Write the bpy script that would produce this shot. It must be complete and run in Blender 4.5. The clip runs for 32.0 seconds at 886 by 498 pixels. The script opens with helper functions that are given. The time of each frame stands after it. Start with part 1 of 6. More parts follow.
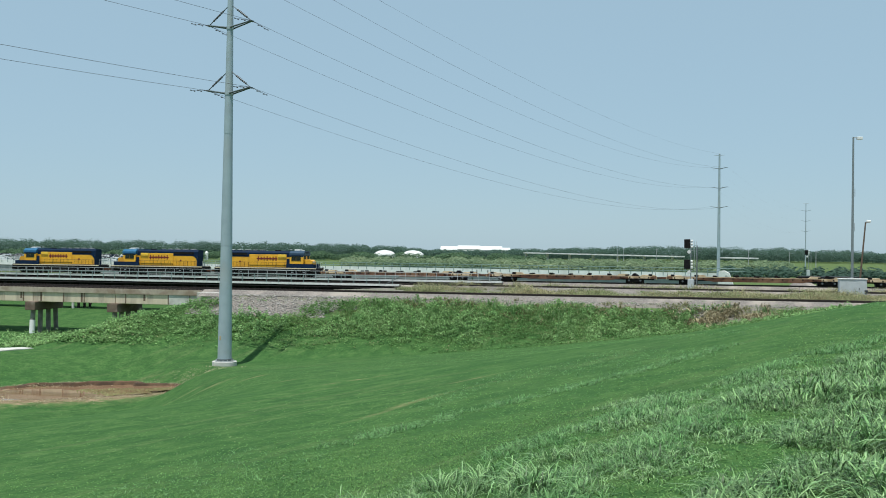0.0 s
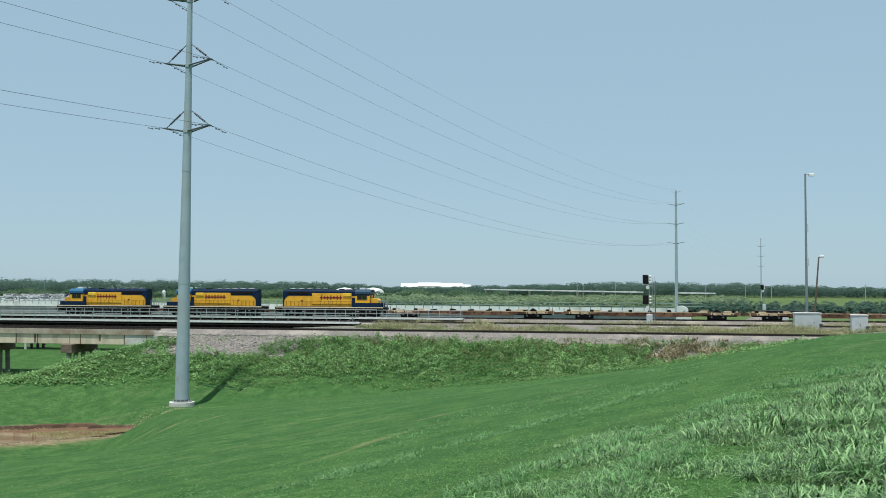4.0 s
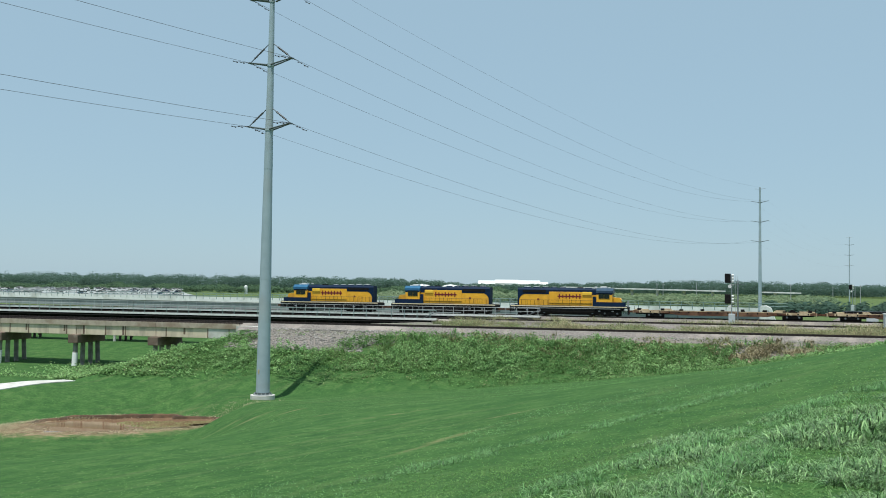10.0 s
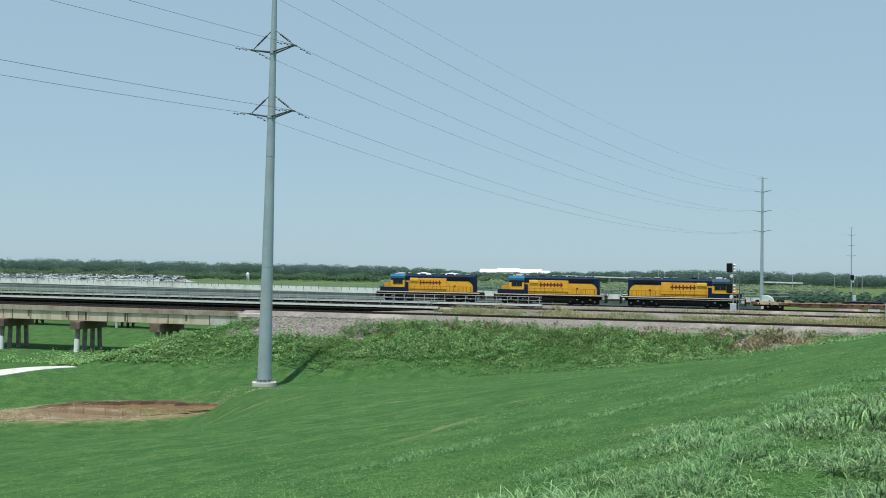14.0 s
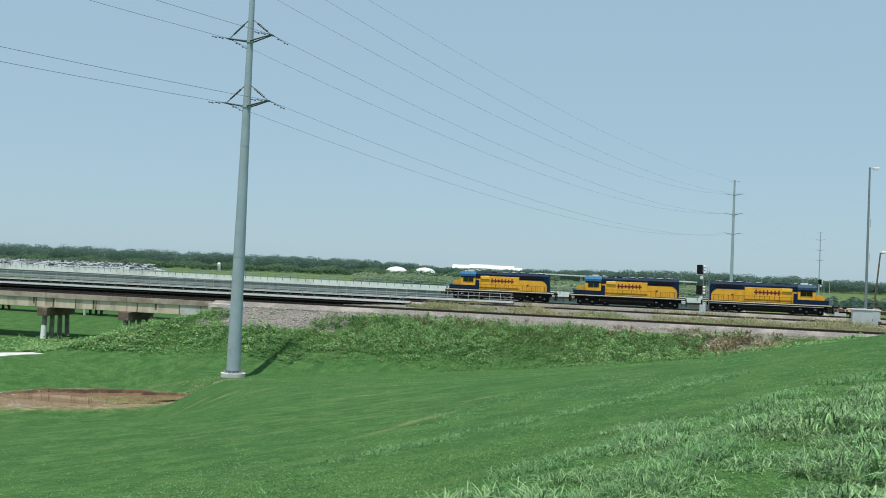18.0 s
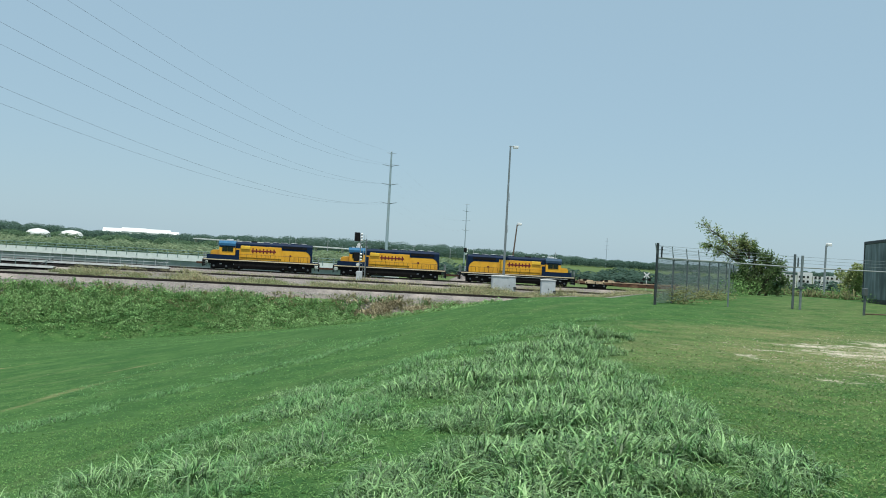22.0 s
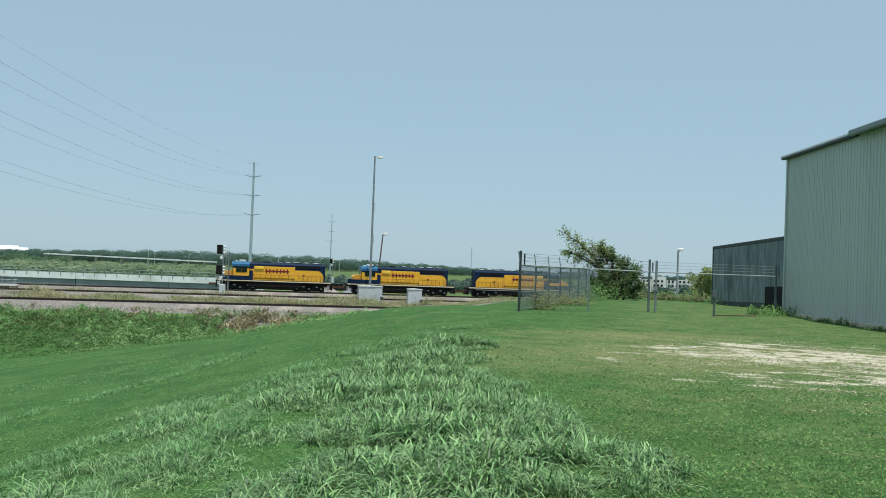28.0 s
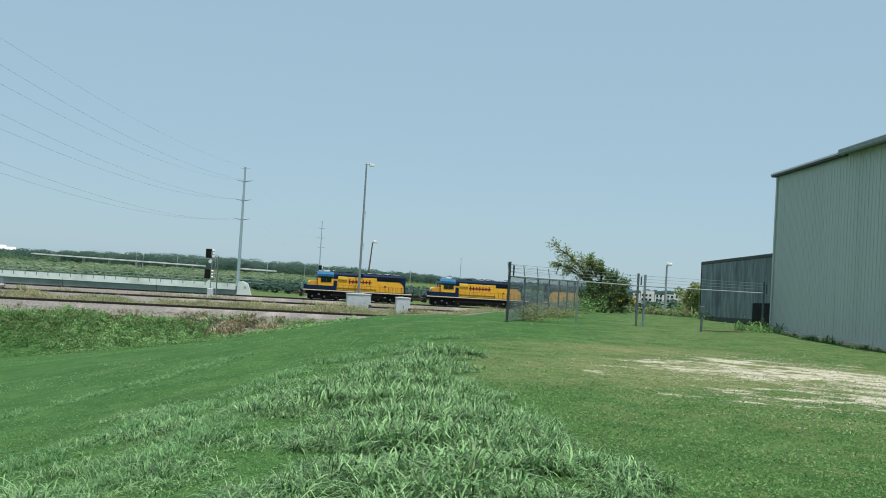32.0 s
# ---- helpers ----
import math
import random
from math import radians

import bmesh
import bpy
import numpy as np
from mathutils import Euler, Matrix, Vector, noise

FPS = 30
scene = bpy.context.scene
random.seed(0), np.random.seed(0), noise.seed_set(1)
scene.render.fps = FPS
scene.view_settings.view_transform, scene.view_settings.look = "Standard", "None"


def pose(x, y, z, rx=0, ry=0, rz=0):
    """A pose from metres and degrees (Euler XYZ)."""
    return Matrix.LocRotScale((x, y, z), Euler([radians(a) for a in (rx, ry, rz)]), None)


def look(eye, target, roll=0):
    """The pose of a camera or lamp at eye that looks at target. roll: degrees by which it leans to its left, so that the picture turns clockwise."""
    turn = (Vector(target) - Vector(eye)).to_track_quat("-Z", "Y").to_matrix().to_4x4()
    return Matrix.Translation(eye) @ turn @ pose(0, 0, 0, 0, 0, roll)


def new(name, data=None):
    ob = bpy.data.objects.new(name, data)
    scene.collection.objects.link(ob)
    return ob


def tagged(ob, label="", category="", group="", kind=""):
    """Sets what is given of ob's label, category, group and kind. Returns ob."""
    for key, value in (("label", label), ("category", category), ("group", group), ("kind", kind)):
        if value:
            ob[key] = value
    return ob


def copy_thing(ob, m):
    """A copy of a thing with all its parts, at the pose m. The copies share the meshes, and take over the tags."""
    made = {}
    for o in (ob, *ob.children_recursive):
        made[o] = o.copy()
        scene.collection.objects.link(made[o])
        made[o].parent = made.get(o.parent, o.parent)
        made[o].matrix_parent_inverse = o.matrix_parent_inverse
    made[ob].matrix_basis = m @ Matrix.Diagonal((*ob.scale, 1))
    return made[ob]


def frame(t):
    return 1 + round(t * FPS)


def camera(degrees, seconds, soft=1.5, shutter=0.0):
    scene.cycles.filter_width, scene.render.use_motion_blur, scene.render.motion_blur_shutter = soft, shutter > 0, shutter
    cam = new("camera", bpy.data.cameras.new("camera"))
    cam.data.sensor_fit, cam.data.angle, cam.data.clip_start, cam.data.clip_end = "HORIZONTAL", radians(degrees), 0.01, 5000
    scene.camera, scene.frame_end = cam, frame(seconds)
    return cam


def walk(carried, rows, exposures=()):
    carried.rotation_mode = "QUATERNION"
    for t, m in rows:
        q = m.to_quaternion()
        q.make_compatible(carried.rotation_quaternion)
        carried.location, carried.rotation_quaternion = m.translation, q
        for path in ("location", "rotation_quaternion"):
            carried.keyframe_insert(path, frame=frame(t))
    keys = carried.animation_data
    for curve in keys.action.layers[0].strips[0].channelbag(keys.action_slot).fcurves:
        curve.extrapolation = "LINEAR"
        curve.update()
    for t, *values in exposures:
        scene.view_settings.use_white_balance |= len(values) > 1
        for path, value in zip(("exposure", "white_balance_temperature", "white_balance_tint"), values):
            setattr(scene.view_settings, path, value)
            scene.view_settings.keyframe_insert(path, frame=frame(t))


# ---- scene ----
EYE = (0.0, 0.0, 1.65)
cam = camera(49.92, 32.0, soft=0.95)
# seconds, yaw, pitch, roll of a camera held by hand at one spot
PATH = (
    (0.0, -0.00, 0.12, -0.59),
    (0.5, -0.47, 0.98, -0.44),
    (1.0, -0.90, 1.26, -0.26),
    (1.5, -0.32, 0.65, 0.09),
    (2.0, 1.32, 0.13, 0.86),
    (2.5, 1.62, 0.76, 1.35),
    (3.0, 1.05, 1.18, 0.41),
    (3.5, -1.13, 1.82, 0.21),
    (5.5, -3.34, 3.20, -0.52),
    (6.0, -2.68, 3.37, -0.53),
    (6.5, -2.09, 3.31, -0.68),
    (7.0, -1.70, 3.10, -0.66),
    (7.5, -1.38, 2.70, -0.39),
    (8.0, -1.15, 2.42, 0.04),
    (8.5, -0.20, 2.26, 0.06),
    (9.0, 1.28, 2.08, -0.26),
    (9.5, 1.97, 2.22, -0.62),
    (10.0, 2.26, 2.15, -0.67),
    (10.5, 2.21, 2.08, -0.74),
    (11.0, 2.06, 2.05, -0.57),
    (11.5, 2.09, 2.06, -0.63),
    (12.0, 2.15, 2.02, -0.75),
    (12.5, 2.21, 1.87, -0.74),
    (13.0, 2.28, 1.62, -0.85),
    (13.5, 2.39, 1.52, -0.92),
    (15.5, 1.82, 1.25, -1.31),
    (16.0, 1.26, 1.39, -1.34),
    (16.5, 0.80, 1.44, -1.47),
    (17.0, 0.68, 1.43, -1.67),
    (17.5, 0.49, 1.41, -1.84),
    (18.0, 0.71, 1.19, -2.32),
    (18.5, 1.07, 0.24, -2.28),
    (19.0, -0.12, -1.15, -1.53),
    (19.5, -3.01, -0.98, -1.13),
    (20.0, -7.52, -2.01, -1.81),
    (20.5, -12.25, -0.57, -2.34),
    (21.0, -15.58, -0.46, -2.37),
    (21.5, -17.16, -0.12, -3.31),
    (22.0, -19.56, 0.12, -3.15),
    (22.5, -21.32, 0.17, -2.35),
    (23.0, -22.02, 0.10, -2.49),
    (23.5, -23.01, 0.29, -1.93),
    (24.0, -23.84, -0.05, -1.12),
    (24.5, -24.31, -0.32, -0.70),
    (25.0, -24.87, -0.42, -0.42),
    (25.5, -25.32, -0.01, -0.66),
    (27.5, -27.43, 1.02, -1.90),
    (28.0, -27.61, 1.10, -2.13),
    (28.5, -27.77, 0.96, -2.25),
    (29.0, -28.00, 0.98, -2.41),
    (29.5, -27.90, 1.00, -2.67),
    (30.0, -28.04, 1.11, -2.78),
    (30.5, -28.13, 1.32, -3.00),
    (31.0, -28.21, 1.48, -3.26),
    (31.5, -28.37, 1.65, -3.32),
    (32.0, -28.27, 1.69, -3.44),
)
walk(cam, [(t, pose(*EYE, 90 + p, r, y)) for t, y, p, r in PATH])
# ---- light ----
SUN_AZ, SUN_EL = 197.0, 74.0
world = bpy.data.worlds.new("world")
scene.world = world
world.use_nodes = True
_nt = world.node_tree
_sky = _nt.nodes.new("ShaderNodeTexSky")
_sky.sky_type, _sky.sun_disc = "NISHITA", False
_sky.sun_elevation, _sky.sun_rotation = radians(SUN_EL), radians(SUN_AZ)
_sky.air_density, _sky.dust_density, _sky.ozone_density, _sky.altitude = 1.0, 0.6, 2.0, 200
# summer haze: the clear sky is veiled by an even pale blue
_haze = _nt.nodes.new("ShaderNodeMix")
_haze.data_type = "RGBA"
_haze.inputs[0].default_value = 0.82
_haze.inputs[7].default_value = (3.0, 4.1, 4.85, 1)
_nt.links.new(_sky.outputs[0], _haze.inputs[6])
_nt.links.new(_haze.outputs[2], _nt.nodes["Background"].inputs[0])
_nt.nodes["Background"].inputs[1].default_value = 0.12
_sun = bpy.data.lights.new("sun", "SUN")
_sun.energy, _sun.angle, _sun.color = 4.2, radians(0.5), (1.0, 0.95, 0.87)
_so = new("sun", _sun)
_ca = math.cos(radians(SUN_EL))
_so.matrix_world = look((_ca * math.sin(radians(SUN_AZ)) * 50, _ca * math.cos(radians(SUN_AZ)) * 50, math.sin(radians(SUN_EL)) * 50), (0, 0, 0))
scene.view_settings.exposure = 0.12
scene.view_settings.use_white_balance = True
scene.view_settings.white_balance_temperature, scene.view_settings.white_balance_tint = 6250, 6

# ---- materials ----
def mat(name, c1, c2=None, scale=4.0, rough=0.7, metal=0.0, bump=0.0, spec=0.4, c3=None, scale2=None, stretch=None, rnd=0.0, trans=0.0):
    """Noise-mixed surface: c1/c2 at a fine scale, c3 as broad stains."""
    m = bpy.data.materials.new(name)
    m.use_nodes = True
    nt = m.node_tree
    b = nt.nodes["Principled BSDF"]
    b.inputs["Roughness"].default_value, b.inputs["Metallic"].default_value = rough, metal
    b.inputs["Specular IOR Level"].default_value = spec
    if trans:
        b.inputs["Transmission Weight"].default_value = trans
    c2 = c2 or tuple(v * 0.8 for v in c1)
    tc = nt.nodes.new("ShaderNodeTexCoord")
    mp = nt.nodes.new("ShaderNodeMapping")
    nt.links.new(tc.outputs["Object"], mp.inputs[0])
    if stretch:
        mp.inputs["Scale"].default_value = stretch
    n1 = nt.nodes.new("ShaderNodeTexNoise")
    n1.inputs["Scale"].default_value, n1.inputs["Detail"].default_value = scale, 6
    nt.links.new(mp.outputs[0], n1.inputs["Vector"])
    r = nt.nodes.new("ShaderNodeValToRGB")
    r.color_ramp.elements[0].position, r.color_ramp.elements[1].position = 0.35, 0.65
    r.color_ramp.elements[0].color, r.color_ramp.elements[1].color = (*c1, 1), (*c2, 1)
    nt.links.new(n1.outputs[0], r.inputs[0])
    out = r.outputs[0]
    if c3:
        n2 = nt.nodes.new("ShaderNodeTexNoise")
        n2.inputs["Scale"].default_value, n2.inputs["Detail"].default_value = scale2 or scale * 0.15, 5
        nt.links.new(mp.outputs[0], n2.inputs["Vector"])
        r2 = nt.nodes.new("ShaderNodeValToRGB")
        r2.color_ramp.elements[0].position, r2.color_ramp.elements[1].position = 0.5, 0.68
        r2.color_ramp.elements[0].color, r2.color_ramp.elements[1].color = (0, 0, 0, 1), (0.85, 0.85, 0.85, 1)
        nt.links.new(n2.outputs[0], r2.inputs[0])
        mx = nt.nodes.new("ShaderNodeMix")
        mx.data_type = "RGBA"
        nt.links.new(r2.outputs[0], mx.inputs[0])
        nt.links.new(out, mx.inputs[6])
        mx.inputs[7].default_value = (*c3, 1)
        out = mx.outputs[2]
    if rnd:
        oi = nt.nodes.new("ShaderNodeNewGeometry")
        hsv = nt.nodes.new("ShaderNodeHueSaturation")
        mr = nt.nodes.new("ShaderNodeMapRange")
        mr.inputs[3].default_value, mr.inputs[4].default_value = 1 - rnd, 1 + rnd
        nt.links.new(oi.outputs["Random Per Island"], mr.inputs[0])
        nt.links.new(mr.outputs[0], hsv.inputs["Value"])
        nt.links.new(out, hsv.inputs["Color"])
        out = hsv.outputs[0]
    nt.links.new(out, b.inputs["Base Color"])
    if bump:
        bp = nt.nodes.new("ShaderNodeBump")
        bp.inputs["Strength"].default_value, bp.inputs["Distance"].default_value = bump, 0.02
        nt.links.new(n1.outputs[0], bp.inputs["Height"])
        nt.links.new(bp.outputs[0], b.inputs["Normal"])
    return m


def leafy(name, c1, c2, scale, rnd, through_part=0.4, rough=0.45, spec=0.3):
    """Thin leaf: half diffuse, half let through."""
    m = mat(name, c1, c2, scale, rough, rnd=rnd, spec=spec)
    nt = m.node_tree
    b, out = nt.nodes["Principled BSDF"], nt.nodes["Material Output"]
    tr, mx = nt.nodes.new("ShaderNodeBsdfTranslucent"), nt.nodes.new("ShaderNodeMixShader")
    src = b.inputs["Base Color"].links[0].from_socket
    nt.links.new(src, tr.inputs[0])
    mx.inputs[0].default_value = through_part
    nt.links.new(b.outputs[0], mx.inputs[1])
    nt.links.new(tr.outputs[0], mx.inputs[2])
    nt.links.new(mx.outputs[0], out.inputs[0])
    return m


YELLOW = mat("yellow_paint", (0.78, 0.39, 0.025), (0.84, 0.44, 0.035), 1.2, 0.4, c3=(0.55, 0.27, 0.04), scale2=0.5)
YELLOWLIT = mat("sunlit_yellow_paint", (0.88, 0.56, 0.06), (0.84, 0.50, 0.05), 1.2, 0.35)
SILL = mat("cream_stripe_paint", (0.80, 0.68, 0.46), (0.66, 0.55, 0.36), 2.0, 0.5)
BLUE = mat("blue_paint", (0.005, 0.017, 0.045), (0.008, 0.023, 0.058), 1.5, 0.6, spec=0.12)
SKYBLUE = mat("light_blue_paint", (0.03, 0.12, 0.23), (0.04, 0.145, 0.27), 2, 0.35, spec=0.3)
NAVY = mat("faded_navy_paint", (0.03, 0.06, 0.10), (0.04, 0.075, 0.12), 2, 0.4, spec=0.3)
BLACK = mat("black_grime", (0.006, 0.006, 0.007), (0.015, 0.014, 0.013), 3, 0.75, spec=0.15)
WHITE = mat("white_paint", (0.75, 0.75, 0.73), (0.62, 0.62, 0.6), 3, 0.5)
REDP = mat("dark_red_paint", (0.17, 0.015, 0.02), (0.13, 0.012, 0.016), 5, 0.5)
GLASSD = mat("dark_glass", (0.01, 0.012, 0.015), (0.015, 0.018, 0.02), 2, 0.08, spec=0.8)
RUST = mat("rusty_steel", (0.13, 0.062, 0.038), (0.06, 0.036, 0.028), 1.6, 0.9, c3=(0.22, 0.13, 0.08), scale2=0.5, spec=0.15)
RAILTOP = mat("rail_steel", (0.05, 0.035, 0.03), (0.03, 0.023, 0.02), 4, 0.7)
STEELW = mat("galvanised_steel", (0.42, 0.44, 0.45), (0.33, 0.35, 0.36), 2, 0.5, metal=0.15, c3=(0.28, 0.3, 0.31))
POLEM = mat("weathered_steel_pole", (0.36, 0.44, 0.48), (0.31, 0.385, 0.43), 0.8, 0.6, metal=0.0, c3=(0.36, 0.38, 0.38), scale2=0.2)
STAIN = mat("rust_stain", (0.13, 0.085, 0.06), (0.19, 0.13, 0.095), 2, 0.9)
TEAL = mat("teal_railing", (0.16, 0.24, 0.23), (0.2, 0.28, 0.27), 2, 0.6)
WIRE = mat("wire", (0.10, 0.10, 0.11), (0.06, 0.06, 0.07), 3, 0.6)
INSUL = mat("insulator", (0.12, 0.12, 0.13), (0.09, 0.09, 0.1), 5, 0.35)
KERBM = mat("brown_kerb_concrete", (0.46, 0.385, 0.31), (0.36, 0.30, 0.24), 1.5, 0.9, c3=(0.26, 0.19, 0.14), scale2=0.5)
CONC = mat("concrete", (0.68, 0.575, 0.44), (0.58, 0.485, 0.365), 1.5, 0.9, bump=0.3, c3=(0.33, 0.27, 0.21), scale2=0.6, stretch=(1, 1, 0.3))
CONCW = mat("pale_concrete", (0.62, 0.60, 0.56), (0.5, 0.48, 0.45), 1.2, 0.9, bump=0.2, c3=(0.4, 0.37, 0.33), scale2=0.3)
CONCG = mat("grey_concrete", (0.40, 0.42, 0.42), (0.33, 0.35, 0.35), 0.8, 0.9, c3=(0.27, 0.28, 0.28), scale2=0.15)
GIRD = mat("blue_grey_girder", (0.34, 0.35, 0.36), (0.28, 0.29, 0.30), 0.4, 0.8, c3=(0.22, 0.23, 0.24), scale2=0.15)
PARAPET = mat("whitish_parapet", (0.84, 0.84, 0.83), (0.74, 0.745, 0.74), 0.5, 0.9, c3=(0.55, 0.55, 0.52), scale2=0.1)
CAPM = mat("brown_stained_concrete", (0.18, 0.13, 0.10), (0.12, 0.085, 0.065), 1.0, 0.95, c3=(0.33, 0.27, 0.22), scale2=0.5)
POSTM = mat("weathered_post", (0.30, 0.285, 0.255), (0.19, 0.175, 0.155), 1.5, 0.95)
TIMBER = mat("creosoted_timber", (0.05, 0.04, 0.035), (0.08, 0.06, 0.05), 5, 0.9)
BALLAST = mat("ballast", (0.27, 0.24, 0.22), (0.13, 0.113, 0.103), 7, 0.95, bump=0.8, c3=(0.36, 0.31, 0.27), scale2=0.3)
STONE = mat("pale_rubble", (0.36, 0.335, 0.31), (0.22, 0.20, 0.185), 3, 0.95, bump=0.5, rnd=0.3)
CABW = mat("pale_metal_cabinet", (0.55, 0.58, 0.60), (0.48, 0.51, 0.53), 1.5, 0.5, metal=0.1, c3=(0.42, 0.45, 0.46))
SHEDM = mat("shed_cladding", (0.455, 0.495, 0.46), (0.42, 0.46, 0.425), 0.9, 0.5, metal=0.0, c3=(0.385, 0.425, 0.395), scale2=0.35, stretch=(1, 1, 0.1))
SHEDR = mat("shed_roof", (0.55, 0.57, 0.58), (0.45, 0.47, 0.48), 2, 0.45, metal=0.3)
DARKM = mat("dark_trim", (0.03, 0.035, 0.04), (0.05, 0.055, 0.06), 3, 0.6)
TRAILM = mat("weathered_aluminium", (0.23, 0.27, 0.285), (0.115, 0.145, 0.155), 2.6, 0.65, metal=0.0, c3=(0.05, 0.065, 0.072), scale2=1.0, stretch=(1, 1, 0.28))
TRAILD = mat("dull_aluminium", (0.17, 0.205, 0.22), (0.09, 0.115, 0.125), 3.2, 0.7, c3=(0.24, 0.275, 0.285), scale2=1.4, stretch=(1, 1, 0.2))
FENCEM = mat("fence_pipe", (0.24, 0.275, 0.285), (0.18, 0.21, 0.22), 6, 0.5, metal=0.1)
FENCED = mat("dark_fence_post", (0.10, 0.12, 0.13), (0.14, 0.16, 0.17), 6, 0.6, metal=0.3)
WOOD = mat("wooden_pole", (0.16, 0.11, 0.08), (0.1, 0.075, 0.055), 4, 0.9)
LAMPG = mat("lamp_glass", (0.8, 0.8, 0.78), (0.75, 0.75, 0.73), 3, 0.2)
WATER = mat("muddy_water", (0.25, 0.155, 0.095), (0.20, 0.12, 0.072), 0.5, 0.02, spec=0.5)
WATER.node_tree.nodes["Principled BSDF"].inputs["IOR"].default_value = 1.33
MUD = mat("mud", (0.13, 0.075, 0.042), (0.06, 0.036, 0.022), 1.4, 0.9, bump=0.5)
LEAF = leafy("bush_leaves", (0.11, 0.175, 0.07), (0.17, 0.25, 0.10), 1.5, 0.5, 0.5)
LEAFM = leafy("mid_leaves", (0.17, 0.25, 0.09), (0.24, 0.32, 0.125), 1.5, 0.5, 0.5)
LEAFL = leafy("pale_leaves", (0.27, 0.34, 0.135), (0.38, 0.41, 0.18), 1.5, 0.5, 0.5)
BARK = mat("bark", (0.09, 0.07, 0.055), (0.05, 0.04, 0.03), 6, 0.95)
BLADE = leafy("weed_blades", (0.27, 0.41, 0.18), (0.095, 0.205, 0.068), 5.0, 0.7, 0.15)
CHIPS = mat("pale_gravel_chips", (0.60, 0.54, 0.44), (0.46, 0.41, 0.33), 9, 0.95, rnd=0.2)
LAWNB = leafy("lawn_blades", (0.195, 0.305, 0.11), (0.12, 0.22, 0.068), 0.8, 0.5, rough=0.8, spec=0.06)
SLOPEB = leafy("slope_blades", (0.165, 0.295, 0.10), (0.11, 0.225, 0.072), 0.8, 0.4, rough=0.8, spec=0.06)
STRAW = leafy("straw_blades", (0.31, 0.325, 0.16), (0.20, 0.255, 0.10), 0.8, 0.35)
ROWB = leafy("low_weed_blades", (0.24, 0.41, 0.17), (0.11, 0.25, 0.08), 4.0, 0.6)
TURF = leafy("turf_blades", (0.20, 0.335, 0.122), (0.135, 0.255, 0.085), 0.6, 0.4, rough=0.8, spec=0.06)
BANKW = leafy("bank_weeds", (0.10, 0.205, 0.068), (0.19, 0.32, 0.115), 0.22, 0.45, rough=0.8, spec=0.06)
TALLW = leafy("tall_weed_leaves", (0.18, 0.325, 0.12), (0.29, 0.435, 0.185), 0.4, 0.5, rough=0.8, spec=0.06)
PITW = leafy("dead_brush", (0.40, 0.35, 0.22), (0.25, 0.22, 0.13), 0.5, 0.4, 0.2)
PALESTRAW = leafy("washed_up_straw", (0.52, 0.45, 0.31), (0.36, 0.32, 0.20), 0.5, 0.35, 0.2, 0.8, 0.06)
STALK = leafy("stalk_blades", (0.15, 0.30, 0.10), (0.21, 0.33, 0.13), 0.5, 0.4)
BANKG = leafy("bank_grass_blades", (0.15, 0.265, 0.085), (0.11, 0.22, 0.07), 0.3, 0.4, rough=0.8, spec=0.06)
DRYW = leafy("dry_weeds", (0.37, 0.34, 0.205), (0.23, 0.255, 0.13), 0.12, 0.4, rough=0.8, spec=0.06)
BROWNW = leafy("brown_weeds", (0.27, 0.26, 0.14), (0.17, 0.195, 0.085), 0.4, 0.25, rough=0.8, spec=0.06)
BUFF = mat("buff_paint", (0.62, 0.50, 0.33), (0.46, 0.36, 0.22), 1.5, 0.8, c3=(0.24, 0.15, 0.09), scale2=0.9)
# leaf colour carries distance haze: paler and bluer than foliage close by
HAZYTREE = leafy("far_woods", (0.078, 0.135, 0.105), (0.095, 0.155, 0.12), 0.02, 0.06, 0.5, rough=0.8, spec=0.06)
MIDTREE = leafy("plain_tree_leaves", (0.085, 0.15, 0.09), (0.125, 0.195, 0.11), 0.02, 0.2, 0.45, rough=0.8, spec=0.06)
FARBUSH = leafy("far_scrub", (0.13, 0.20, 0.115), (0.27, 0.33, 0.20), 0.02, 0.2, 0.45, rough=0.8, spec=0.06)

# ---- geometry helpers ----
def bm_new():
    return bmesh.new()


def box(bm, x0, x1, y0, y1, z0, z1, m=None):
    vs = [bm.verts.new(Vector(p) if m is None else m @ Vector(p)) for p in
          ((x0, y0, z0), (x1, y0, z0), (x1, y1, z0), (x0, y1, z0), (x0, y0, z1), (x1, y0, z1), (x1, y1, z1), (x0, y1, z1))]
    for f in ((0, 3, 2, 1), (4, 5, 6, 7), (0, 1, 5, 4), (1, 2, 6, 5), (2, 3, 7, 6), (3, 0, 4, 7)):
        bm.faces.new([vs[i] for i in f])
    return bm


def tube(bm, p0, p1, r0, r1=None, n=8, caps=True):
    p0, p1 = Vector(p0), Vector(p1)
    r1 = r0 if r1 is None else r1
    q = (p1 - p0).to_track_quat("Z", "Y")
    a, b = [], []
    for i in range(n):
        d = q @ Vector((math.cos(2 * math.pi * i / n), math.sin(2 * math.pi * i / n), 0))
        a.append(bm.verts.new(p0 + d * r0))
        b.append(bm.verts.new(p1 + d * r1))
    for i in range(n):
        f = bm.faces.new((a[i], a[(i + 1) % n], b[(i + 1) % n], b[i]))
        f.smooth = n > 6
    if caps:
        bm.faces.new([bm.verts.new(v.co) for v in a[::-1]])
        bm.faces.new([bm.verts.new(v.co) for v in b])
    return bm


